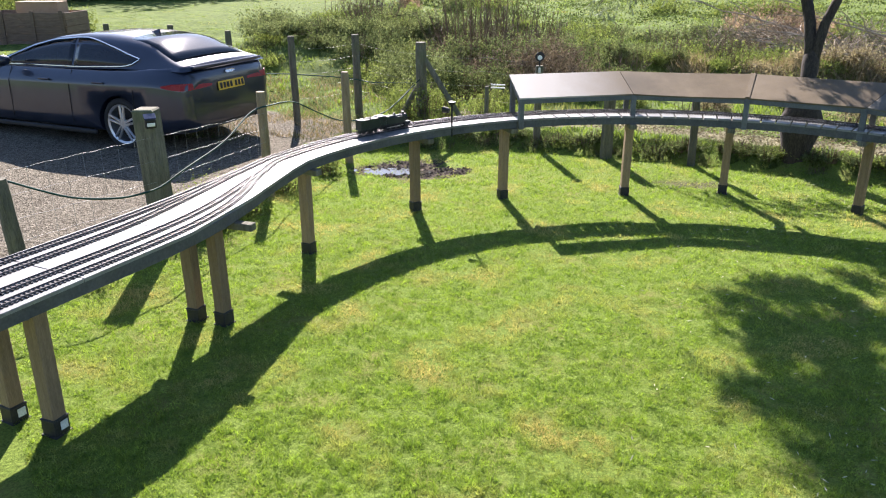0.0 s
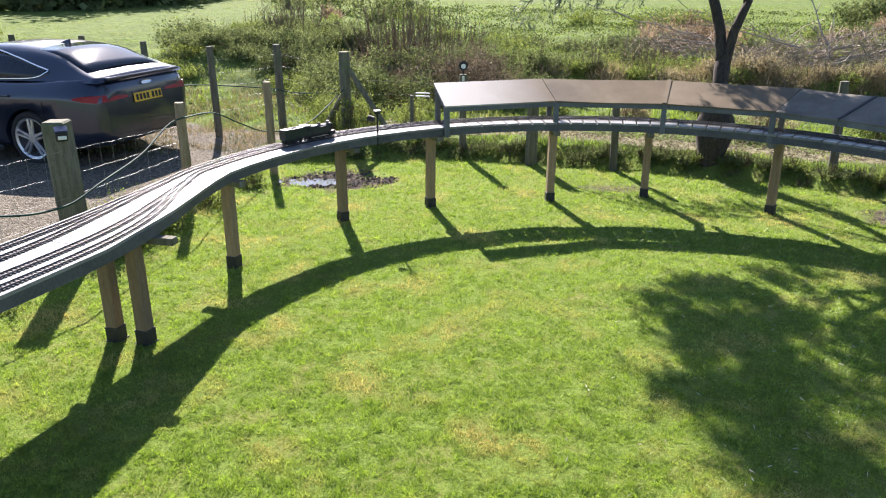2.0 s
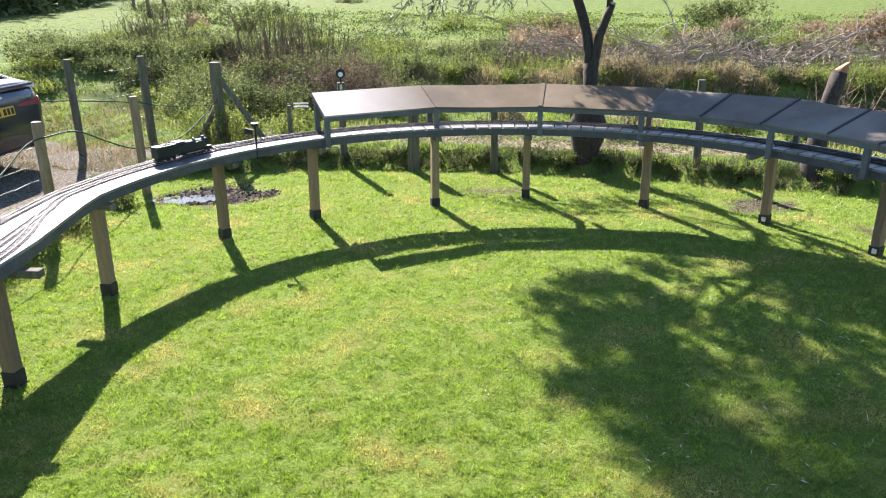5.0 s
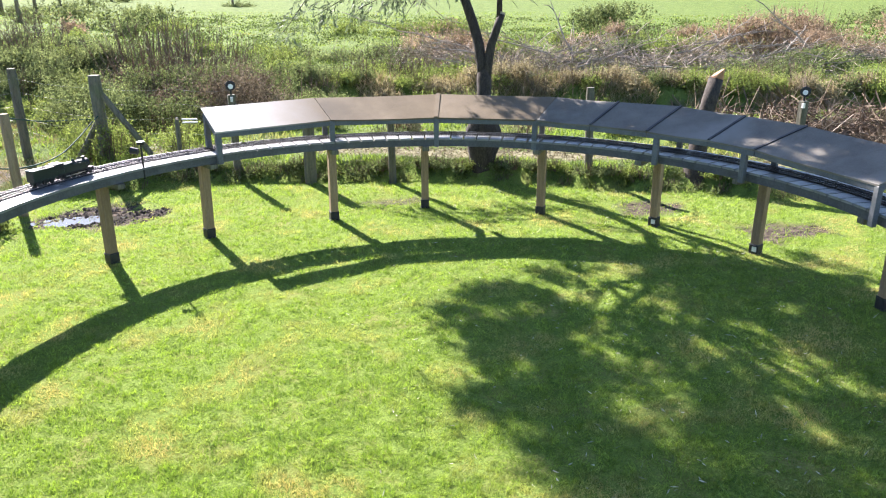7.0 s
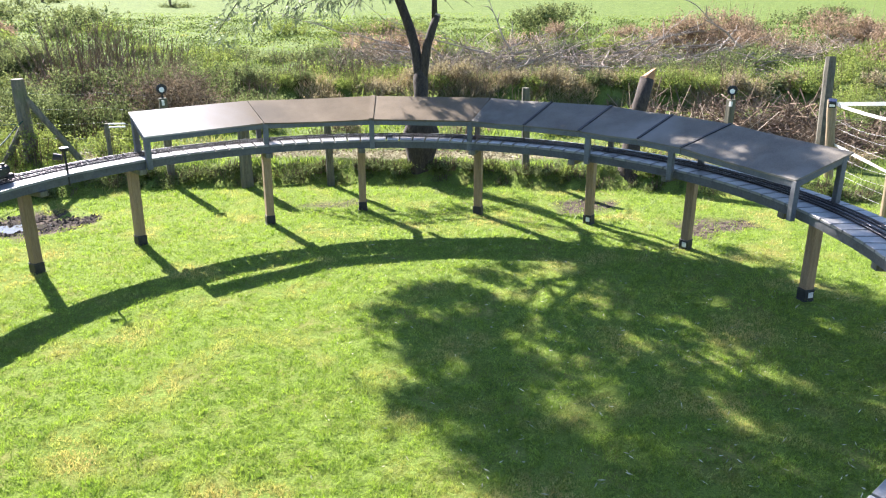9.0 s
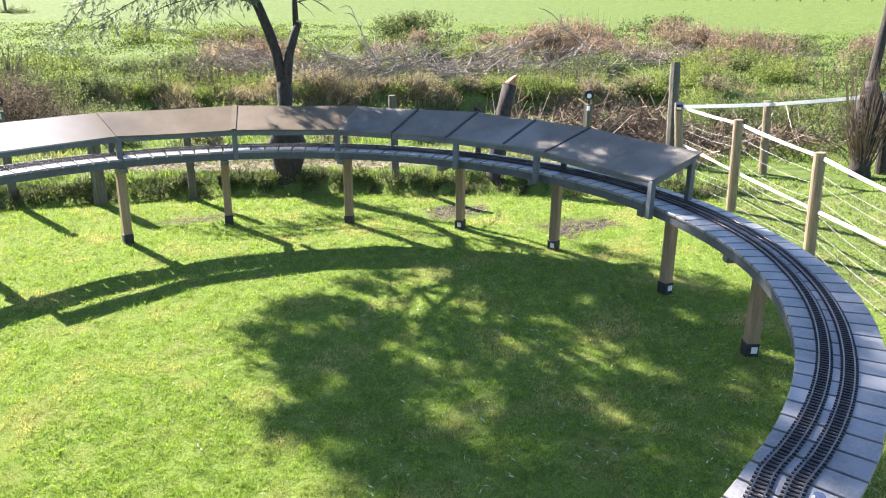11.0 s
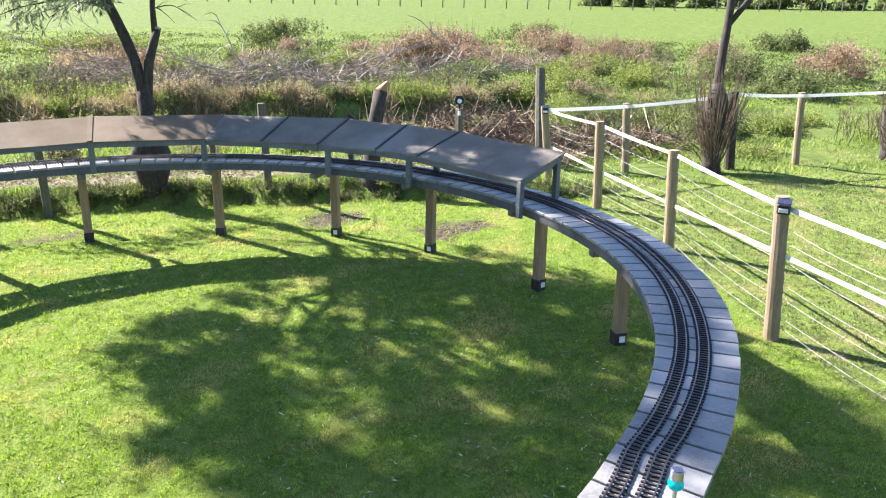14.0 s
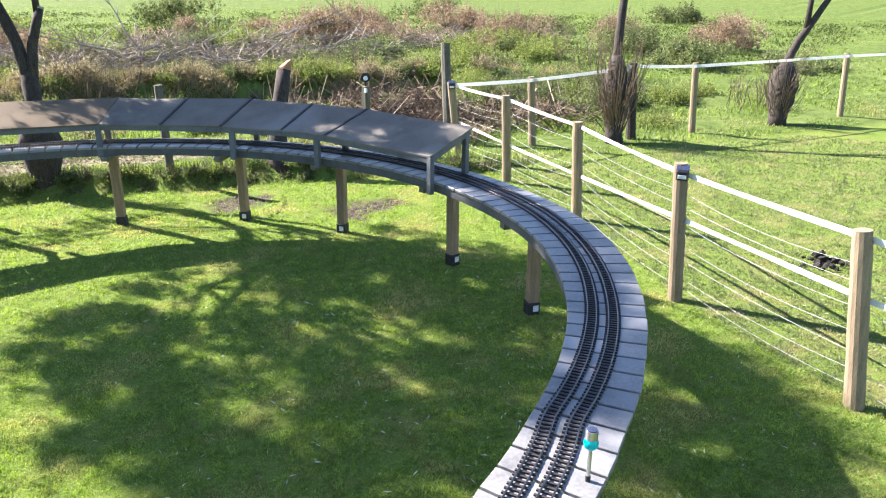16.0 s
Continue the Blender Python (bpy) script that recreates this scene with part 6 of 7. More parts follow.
for k in range(52):
    x = random.uniform(-1.0, 16.0)
    y = float(np.interp(x, EX, EY)) + random.uniform(1.6, 6.5)
    if math.hypot(x - 3.8, y - 9.0) < 1.0 or abs(y - float(np.interp(x, WX, WY))) < 0.75 or (7.6 < x < 11.2 and 8.2 < y < 11):
        continue
    bush(x, y, random.uniform(0.2, 0.65), random.uniform(0.2, 0.45), random.uniform(0.12, 0.34), 380, 0.065, (M_BRAMBLE, M_WEED, M_WEED, M_BRACKEN, M_WEED)[k % 5], "low tangled clump of weeds behind the bank", 6, 0.4)


for k in range(40):
    x = 0.6 + 0.4 * k + random.uniform(-0.15, 0.15)
    y = float(np.interp(x, DX, DY)) + random.uniform(0.35, 1.2)
    if x < 4.2 and k % 2:
        continue
    bush(x, y, random.uniform(0.25, 0.5), 0.3, random.uniform(0.14, 0.36), 520, 0.075, (M_BRACKEN, M_WEED, M_BRACKEN, M_BRACKEN, M_BRAMBLE)[k % 5] if x > 4.2 else (M_BRAMBLE, M_THICKET, M_WEED)[k % 3], "low leafy growth overhanging the ditch", 8, 0.45)


for k in range(46):
    a, q = random.uniform(0, math.tau), math.sqrt(random.random())
    x, y = -2.2 + 3.4 * q * math.cos(a), 16.6 + 2.6 * q * math.sin(a)
    bush(x, y, random.uniform(0.4, 0.9), random.uniform(0.35, 0.6), random.uniform(0.1, 0.24), 620, 0.075, (M_WEED, M_BRAMBLE, M_BRAMBLE)[k % 3], "leafy weeds over the grassy mound", 5, 0.3)


for k in range(105):
    a, d = radians(random.uniform(-6, 66)), random.uniform(17.5, 42)
    x, y = d * math.sin(a), d * math.cos(a)
    if y < float(np.interp(x, DX, DY)) + 1.6 or noise.noise(Vector((x * 0.16, y * 0.16, 6.0))) < -0.12:
        continue
    q = 0.6 + d / 36
    bush(x, y, random.uniform(0.35, 1.0) * q, random.uniform(0.3, 0.6) * q, random.uniform(0.16, 0.42) * q, 480, 0.075 * q, (M_BRAMBLE, M_WEED, M_WEED, M_TUFT, M_BRAMBLE, M_WEED, M_RUSSET)[k % 7], "ragged clump of rough growth in the meadow", 8, 0.5)


for x, y, hh in ((-2.35, 6.3, 0.22), (-2.2, 6.75, 0.3), (-2.45, 5.95, 0.2), (-2.0, 7.5, 0.25), (-2.9, 4.9, 0.18), (-1.75, 8.2, 0.2), (-0.75, 10.4, 0.5), (-0.45, 10.6, 0.4), (-1.0, 10.7, 0.45), (0.1, 10.35, 0.35)):
    bush(x, y, 0.24, 0.2, hh, 220, 0.06, M_WEED, "green weeds growing at the foot of the fence", 2, 0.15)


def stalk_clump(x, y, r, h, n, label, thick=0.008, spread=1.35):
    z = float(gz(x, y))
    c = thing("dead_stalk_clump", (x, y, z - 0.02), label, "dead stalks", "dead stalk clumps")
    a, q = rng.uniform(0, math.tau, n), r * np.sqrt(rng.uniform(0, 1, n))
    s = np.stack([q * np.cos(a), q * np.sin(a), np.zeros(n)], 1)
    e = s * spread + np.stack([rng.uniform(-0.2, 0.2, n), rng.uniform(-0.2, 0.2, n), h * rng.uniform(0.5, 1, n)], 1)
    k = np.repeat(np.arange(n), 5)
    f = rng.uniform(0.4, 0.97, n * 5)[:, None]
    p = s[k] + (e - s)[k] * f
    tip = p + np.stack([rng.uniform(-0.16, 0.16, n * 5), rng.uniform(-0.16, 0.16, n * 5), rng.uniform(0.06, 0.26, n * 5)], 1)
    V = np.concatenate([rods(s, e, np.full(n, thick), 0.05), rods(p, tip, np.full(n * 5, thick * 0.5), 0.08)])
    so = new("stem", raw_mesh("stem", V, 4, M_STALK))
    so.parent = c
    tagged(so, kind="stuff")
    return c


for x, y, r, h, n, th, sp in ((-0.2, 15.7, 0.6, 1.8, 75, 0.011, 1.9), (0.7, 15.9, 0.5, 1.7, 50, 0.011, 1.6), (-2.5, 17.6, 0.5, 1.0, 34, 0.009, 1.6), (1.5, 17.4, 0.35, 1.35, 34, 0.011, 1.3), (2.9, 16.8, 0.6, 1.0, 45, 0.009, 1.3), (-2.6, 20.4, 0.5, 1.1, 30, 0.01, 1.3), (-4.2, 22.0, 0.6, 1.1, 30, 0.01, 1.3), (4.6, 18.6, 0.5, 1.0, 30, 0.009, 1.3), (5.4, 17.4, 0.4, 0.9, 26, 0.009, 1.3), (0.2, 21.5, 0.7, 1.3, 34, 0.01, 1.3), (8.0, 15.4, 1.4, 0.6, 70, 0.007, 1.1), (13.5, 14.2, 0.6, 0.8, 26, 0.008, 1.3), (9.45, 7.55, 0.22, 0.6, 40, 0.006, 1.3), (17.0, 25.0, 0.8, 1.3, 24, 0.012, 1.1), (21.5, 12.0, 0.9, 1.0, 40, 0.009, 1.3), (26.0, 16.5, 1.2, 1.2, 50, 0.01, 1.3), (16.4, 5.2, 0.5, 0.7, 34, 0.008, 1.3)):
    stalk_clump(x, y, r, h, n, "clump of tall dead brown weed stalks", th, sp)


def dead_branch(p, ang, length, rise, r, material=M_DEADWOOD, name="fallen_branch", label="bleached fallen branch in rough grass", base=0.03):
    z = float(gz(p[0], p[1]))
    b = thing(name, (p[0], p[1], z), label, "branch", "cut branches")
    d = Vector((math.cos(ang), math.sin(ang), rise))
    pts = [Vector((0, 0, base)) + d * length * k / 6 + Vector((rng.uniform(-0.08, 0.08), rng.uniform(-0.08, 0.08), rng.uniform(0, 0.1))) * length * 0.3 for k in range(7)]
    part("stem", tube(bmesh.new(), pts, [r * (1 - 0.12 * k) for k in range(7)], 5), material, b)
    for k in range(6):
        s = pts[1 + k % 6]
        e = s + Vector((math.cos(ang + rng.uniform(-1.2, 1.2)), math.sin(ang + rng.uniform(-1.2, 1.2)), rng.uniform(-0.05, 0.6))) * length * rng.uniform(0.15, 0.4)
        e.z = max(e.z, 0.02)
        m = s.lerp(e, 0.5) + Vector((rng.uniform(-0.05, 0.05), rng.uniform(-0.05, 0.05), rng.uniform(0, 0.08)))
        part("twig", tube(bmesh.new(), [s, m, e], [r * 0.5, r * 0.38, r * 0.15], 4), material, b)
    return b


def brush_pile(x0, y0, x1, y1, depth, height, n, r0, r1, length, material, label):
    """A long tangled heap of cut twigs along a line."""
    f = rng.uniform(0, 1, n)
    hump = 0.45 + 0.55 * np.abs(np.sin(f * 9 + 0.6)) * np.sin(np.clip(f, 0.03, 0.97) * math.pi) ** 0.5
    ax = np.array([x1 - x0, y1 - y0]) / math.hypot(x1 - x0, y1 - y0)
    o = rng.normal(size=n) * depth * 0.4
    c = np.stack([x0 + (x1 - x0) * f - ax[1] * o, y0 + (y1 - y0) * f + ax[0] * o], 1)
    zc = gz(c[:, 0], c[:, 1]) + height * hump * np.exp(-(o / (depth * 0.7)) ** 2) * rng.uniform(0, 1, n) ** 0.8
    d = unit(n) * np.array([1, 1, 0.75]) + np.append(ax, 0) * rng.choice([-0.3, 0.3], n)[:, None]
    d /= np.linalg.norm(d, axis=1, keepdims=True)
    ln = rng.uniform(*length, n)
    c3 = np.concatenate([c, zc[:, None]], 1)
    a, b = c3 - d * ln[:, None] / 2, c3 + d * ln[:, None] / 2
    for e in (a, b):
        e[:, 2] = np.maximum(e[:, 2], gz(e[:, 0], e[:, 1]) + 0.005)
    t = new("brushwood", raw_mesh("brushwood", rods(a, b, rng.uniform(r0, r1, n), 0.16), 4, material))
    return tagged(t, label, "brushwood", kind="stuff")


M_TWIG = mat("mauve_brown_twig", (0.15, 0.12, 0.085), (0.43, 0.36, 0.27), 0.85, scale=3, bump=0, island=0.6)
brush_pile(5.8, 20.6, 17.0, 18.2, 1.5, 1.1, 2100, 0.004, 0.012, (0.4, 1.6), M_TWIG, "long heap of mauve-brown cut twigs in the meadow")
brush_pile(8.0, 18.8, 18.0, 17.0, 1.2, 0.7, 420, 0.007, 0.016, (0.5, 2.0), M_DEADWOOD, "pale bleached sticks strewn over the twig heap")
brush_pile(20.0, 21.0, 30.0, 18.5, 1.6, 0.6, 900, 0.006, 0.014, (0.6, 1.8), M_TWIG, "dry brown twigs below the dying bushes")
brush_pile(7.7, 9.8, 11.2, 8.8, 1.2, 0.7, 1300, 0.004, 0.012, (0.3, 1.2), M_STALK, "heap of dry brown brushwood behind the trackway")
brush_pile(8.0, 9.6, 11.0, 8.7, 1.0, 0.5, 130, 0.006, 0.013, (0.4, 1.3), M_TWIG, "pale cut sticks on the brushwood heap")
brush_pile(9.6, 8.5, 12.6, 6.9, 1.0, 0.5, 420, 0.004, 0.012, (0.3, 1.2), M_STALK, "thin brown sticks tangled behind the paddock corner")
brush_pile(9.8, 8.3, 12.4, 7.0, 0.8, 0.5, 50, 0.007, 0.015, (0.5, 1.4), M_TWIG, "pale sticks leaning behind the paddock corner")
for k in range(34):
    f = rng.uniform(0, 1)
    dead_branch((8.0 + 10 * f, 19.0 - 2.0 * f + rng.uniform(-1.0, 1.2)), rng.uniform(-0.4, 0.4) + (math.pi if k % 3 == 0 else 0), rng.uniform(1.2, 3.0), rng.uniform(0.0, 0.3), rng.uniform(0.016, 0.032), base=rng.uniform(0.2, 0.8))
dead_branch((19.3, 18.6), 2.3, 2.0, 0.85, 0.045, base=0.2)
dead_branch((18.6, 19.6), 0.5, 1.6, 0.4, 0.035, base=0.4)
dead_branch((16.6, 10.2), 2.4, 1.3, 0.55, 0.035)
dead_branch((10.5, 18.6), 1.7, 1.3, 1.2, 0.03, base=0.5)
dead_branch((13.4, 17.6), 0.3, 2.6, 0.42, 0.025, base=0.3)

# far field fence and hedgerow trees beyond the view
for k in range(64):
    x = 14 + 2.6 * k
    y = 176 - 0.9 * x
    fp = new("fence_post", mesh_of(stick(bmesh.new(), (0, 0, -0.1), (0, 0, 1.7), 0.11, 0.1, 6), "fence_post", M_OLD))
    fp.location = (x, y, float(gz(x, y)))
    tagged(fp, "small grey post of the far field fence", "fence post", "far field fence posts")
for x, y in ((-10.7, 66.0), (-7.9, 54.0), (-8.6, 67.0), (-7.6, 74.0), (-5.6, 78.0), (-4.1, 86.0), (6.9, 78.0)):
    fp = new("fence_post", mesh_of(stick(bmesh.new(), (0, 0, -0.1), (0, 0, 1.7), 0.14, 0.12, 6), "fence_post", M_FENCE))
    fp.location = (x, y, float(gz(x, y)))
    bush(x + 0.5, y - 0.3, 1.6, 0.8, random.uniform(0.5, 0.9), 500, 0.12, M_BRAMBLE, "low scrub at the foot of the field fence", 4, 0.3)
    tagged(fp, "stout brown post of the middle field fence", "fence post", "middle field fence posts")
for x, y, h, rx in ((-44, 48, 11, 6.5), (-37, 49, 10, 6.5), (-30, 50, 11, 6.5), (-24.5, 52, 11, 6.0), (-21.5, 57, 12, 5.0), (-20.5, 63, 12, 4.8), (-20.5, 71, 13, 4.8), (-20.5, 80, 13, 4.8), (-20, 90, 13, 4.8)):
    t = thing("hedgerow_tree", (x, y, float(gz(x, y)) - 0.05), "tall dense hedgerow tree at the field edge", "tree", "hedgerow trees")
    part("trunk", tube(bmesh.new(), [(0, 0, 0), (0.1, 0, h * 0.3), (0.2, 0.1, h * 0.7)], [0.35, 0.28, 0.1], 8), M_BARK, t)
    n = 5200
    p, u = lump_points((rx, 4.0, h * 0.9), n, *lump_set((rx, 4.0, h * 0.9), 22))
    p[:n // 4, 2] *= 0.25
    ob = new("crown", raw_mesh("crown", leaf_quads(p, u, rng.uniform(0.4, 0.9, n), rng.uniform(0.25, 0.6, n)), 4, M_BRAMBLE))
    ob.parent = t
for k in range(12):
    x, y = 126 + 3.6 * k, 92 - 5.4 * k
    bush(x, y, 4.6, 2.6, 4.2, 900, 0.6, M_BRAMBLE, "dark field hedge on the far rise", 0, 0.3)

# timber bins beside the drive
M_PALLET = mat("rough_brown_boards", (0.09, 0.06, 0.045), (0.2, 0.14, 0.1), 0.85, scale=4, fine=40, stretch=(1, 1, 6), bump=0.4, rand=0.25)
M_CARD = mat("tan_board", (0.3, 0.2, 0.12), (0.42, 0.29, 0.18), 0.8, scale=5, bump=0.1)
bins = thing("timber_bin", (-13.3, 22.6, -0.16), "rough brown board-sided timber bin beyond the car", "bin", rz=3)
for sy in (-0.75, 0.75):
    for j in range(5):
        part("board", box(bmesh.new(), (random.uniform(-0.02, 0.02), sy, 0.11 + 0.19 * j), (2.7, 0.035, 0.182), (random.uniform(-2, 2), 0, 0), bevel=0.004), M_PALLET, bins)
for sx in (-1.35, 1.35):
    for j in range(5):
        part("board", box(bmesh.new(), (sx, 0, 0.11 + 0.19 * j), (0.035, 1.46, 0.182), bevel=0.004), M_PALLET, bins)
for px in (-1.3, -0.45, 0.42, 1.28):
    part("upright", box(bmesh.new(), (px, -0.79, 0.5), (0.1, 0.045, 1.04), (0, random.uniform(-3, 3), 0), bevel=0.004), M_PALLET, bins)
part("floor_board", box(bmesh.new(), (0, 0, 0.05), (2.66, 1.45, 0.03)), M_PALLET, bins)
tanbox = thing("tan_box", (-12.9, 22.6, -0.1), "large plain tan box standing in the timber bin", "box", rz=5)
part("side", box(bmesh.new(), (0, 0, 0.6), (1.2, 0.7, 1.18), bevel=0.01), M_CARD, tanbox)
part("flap", box(bmesh.new(), (0, -0.36, 1.16), (1.16, 0.01, 0.06), (12, 0, 0)), M_CARD, tanbox)
for bx, by, bh in ((-15.8, 25.6, 1.2), (-14.2, 25.8, 1.0), (-17.6, 26.0, 1.5)):
    bush(bx, by, 1.1, 0.7, bh, 1800, 0.09, M_WEED, "pale green leafy bush behind the timber bin", 10, 0.4)

# dark droppings in the paddock
M_DUNG = mat("dark_dung", (0.006, 0.005, 0.004), (0.022, 0.018, 0.013), 0.85, scale=30, bump=0.6)
dung = thing("dung_heap", (7.1, 1.42, -0.075), "small heap of dark dung on the paddock grass", "dung")
for k in range(34):
    bm = bmesh.new()
    s = rng.uniform(0.016, 0.036)
    bmesh.ops.create_icosphere(bm, subdivisions=2, radius=s, matrix=pose(rng.normal() * 0.1, rng.normal() * 0.07, s * 0.5 + (0.04 if k > 24 else 0), rng.uniform(0, 180), 0, rng.uniform(0, 180)) @ Matrix.Diagonal((1.3, 0.9, 0.8, 1)))
    for v in bm.verts:
        v.co += Vector((noise.noise(v.co * 45), noise.noise(v.co * 45 + Vector((5, 0, 0))), noise.noise(v.co * 45 + Vector((0, 5, 0))))) * 0.014
    part("lump", bm, M_DUNG, dung)

M_WATER = mat("muddy_water", (0.05, 0.045, 0.038), (0.075, 0.068, 0.058), 0.06, scale=6, bump=0.03, spec=0.8)
bm = bmesh.new()
rim = [bm.verts.new((0.46 * math.cos(a) * (1 + 0.3 * noise.noise(Vector((math.cos(a) * 2, math.sin(a) * 2, 0)))), 0.16 * math.sin(a) * (1 + 0.45 * noise.noise(Vector((math.cos(a) * 3, math.sin(a) * 3, 4)))), 0)) for a in np.linspace(0, math.tau, 28, endpoint=False)]
bm.faces.new(rim)
ext = bmesh.ops.extrude_face_region(bm, geom=bm.faces[:])
for v in ext["geom"]:
    if isinstance(v, bmesh.types.BMVert):
        v.co.z += 0.012
bmesh.ops.recalc_face_normals(bm, faces=bm.faces)
pud = new("puddle", mesh_of(bm, "puddle", M_WATER))
pud.matrix_basis = pose(-1.0, 8.46, -0.139, 0, 0, -4)
tagged(pud, "shallow muddy puddle in a bare patch of lawn", "puddle")
M_CLOD = mat("wet_soil_clod", (0.026, 0.021, 0.016), (0.1, 0.082, 0.064), 0.9, spec=0.12, scale=20, bump=0.6)
V = []
for k in range(800):
    cx, cy = -0.7 + 0.68 * (rng.random() - 0.5) * 2, 8.55 + 0.42 * (rng.random() - 0.5) * 2
    if math.hypot((cx + 0.72) / 0.72, (cy - 8.55) / 0.45) > 0.65 + 0.45 * rng.random() or (abs(cx + 1.0) < 0.36 and abs(cy - 8.42) < 0.09):
        continue
    r = rng.uniform(0.008, 0.035)
    c = np.array((cx, cy, float(gz(cx, cy)) - 0.02))
    t = c + np.array((rng.uniform(-0.3, 0.3) * r, rng.uniform(-0.3, 0.3) * r, r * rng.uniform(0.3, 0.8)))
    ring = [c + np.array((r * math.cos(a), r * math.sin(a), 0)) * rng.uniform(0.7, 1.2) for a in (0.3, 1.5, 2.8, 4.1, 5.2)]
    for j in range(5):
        V += [ring[j], ring[(j + 1) % 5], t]
cl_ = new("soil_clods", raw_mesh("soil_clods", np.array(V), 3, M_CLOD))
tagged(cl_, "trampled dark clods of wet soil", "soil", kind="stuff")

# ---- grass ----
def scatter(n, a0, a1, d0, d1, power=1.0):
    """Places in a fan round the viewer's corner, thinning with distance."""
    a = np.radians(rng.uniform(a0, a1, n))
    u = rng.uniform(0, 1, n)
    d = d0 * (d1 / d0) ** u
    return np.stack([0.1 + np.sin(a) * d, np.cos(a) * d], 1), d


FXY, FXX = [p[1] for p in FENCE_LINE], [p[0] for p in FENCE_LINE]
xy, d = scatter(1180000, -38, 86, 1.7, 14)
edge = np.interp(xy[:, 0], EX, EY)
gx = np.interp(xy[:, 1], FXY, FXX)
keep = (xy[:, 1] < edge + rng.normal(size=len(d)) * 0.15) & (xy[:, 0] > gx + rng.normal(size=len(d)) * 0.1)
mud = np.zeros(len(d), bool)
for cx, cy, rx, ry, k in ((-0.72, 8.55, 0.68, 0.46, 0.93), (5.05, 6.95, 0.5, 0.34, 0.72), (5.75, 5.75, 0.5, 0.28, 0.75), (2.35, 8.15, 0.5, 0.18, 0.6)):
    ragged = np.sin(xy[:, 0] * 9 + 2 * np.sin(xy[:, 1] * 7)) * np.sin(xy[:, 1] * 11 + 1.7 * np.sin(xy[:, 0] * 6))
    mud |= (np.hypot((xy[:, 0] - cx) / rx, (xy[:, 1] - cy) / ry) < rng.uniform(0.7, 1.15, len(d)) + 0.35 * ragged) & (rng.uniform(0, 1, len(d)) < k)
keep &= ~mud
xy, d = xy[keep], d[keep]
patch = np.array([0.25 * noise.noise(Vector((x * 2.2, y * 2.2, 0))) + 0.7 * noise.noise(Vector((x * 9, y * 9, 0))) + 0.7 * noise.noise(Vector((x * 22, y * 22, 3))) for x, y in xy])
keep = patch > rng.uniform(-1.1, -0.15, len(d))
xy, d, patch = xy[keep], d[keep], patch[keep]
h = (0.009 + 0.0011 * d) * rng.uniform(0.5, 1.4, len(d)) * np.clip(1 + 1.6 * patch, 0.3, 2.3)
w = (0.0024 + 0.0007 * d) * rng.uniform(0.7, 1.3, len(d))
beyond = xy[:, 0] > np.interp(xy[:, 1], [-0.75] + [q[0][1] for q in RIGHT][:5], [3.95] + [q[0][0] for q in RIGHT][:5]) + 0.05
for name, sel, material, label in (("lawn_grass", ~beyond, M_GRASS, "short mown bright green lawn grass"), ("paddock_grass", beyond, M_PADDOCK, "grazed dull green paddock grass beyond the fence")):
    ob = new(name, raw_mesh(name, blades(xy[sel], surf(xy[sel, 0], xy[sel, 1]) - 0.001, h[sel], w[sel], 1.6), 3, material))
    tagged(ob, label, "grass", kind="stuff")

n = 60000
x = rng.uniform(-2.3, 9.0, n)
y = np.interp(x, EX, EY) + np.abs(rng.normal(size=n)) * 0.4
xy = np.stack([x, y], 1)
clump = np.array([noise.noise(Vector((a * 3.0, b * 3.0, 4))) for a, b in xy])
keep = (clump > -0.25) & ~((np.abs(y - np.interp(x, WX, WY)) < 0.3) & (rng.uniform(0, 1, n) < 0.85))
xy, clump = xy[keep], clump[keep]
fr = new("verge_grass", raw_mesh("verge_grass", blades(xy, surf(xy[:, 0], xy[:, 1]) - 0.005, (0.02 + 0.035 * np.clip(clump + 0.2, 0, 1)) * rng.uniform(0.6, 1.4, len(xy)), 0.008 * rng.uniform(0.6, 1.4, len(xy)), 1.6), 3, M_VERGE))
tagged(fr, "long unmown tufted grass along the lawn edge", "grass", kind="stuff")

xy, d = scatter(190000, -40, 86, 9, 70)
edge = np.interp(xy[:, 0], EX, EY)
gx = np.interp(xy[:, 1], FXY, FXX)
clump = np.array([noise.noise(Vector((a * 0.9, b * 0.9, 4))) for a, b in xy])
drive = (xy[:, 0] < gx) & (xy[:, 1] < 12.6 - 0.35 * (xy[:, 0] + 4))
trod = (np.abs(xy[:, 1] - np.interp(xy[:, 0], WX, WY)) < 0.42) & (xy[:, 0] > -0.6) & (xy[:, 0] < 8) & (rng.uniform(0, 1, len(d)) < 0.9)
lawned = (xy[:, 0] < -4.6 - 0.12 * (xy[:, 1] - 14)) & (xy[:, 1] > 13)
keep = (xy[:, 1] > edge + 0.2) & (clump > -0.3) & ~drive & ~trod & ((xy[:, 1] - np.interp(xy[:, 0], DX, DY) > 0.35) | (xy[:, 1] - np.interp(xy[:, 0], DX, DY) < -0.5))
xy, d, clump, lawned = xy[keep], d[keep], clump[keep], lawned[keep]
h = np.where(lawned, 0.45, 1.0) * (0.05 + 0.15 * np.clip(clump, 0, 1)) * rng.uniform(0.5, 1.4, len(d)) * np.where(d > 30, 0.7, 1.0)
me_ = new("meadow_grass", raw_mesh("meadow_grass", blades(xy, surf(xy[:, 0], xy[:, 1]) - 0.005, h, 0.0016 * d * rng.uniform(0.6, 1.4, len(d)), 1.2), 3, M_MEADOW))
tagged(me_, "rough tussocky meadow grass beyond the garden", "grass", kind="stuff")

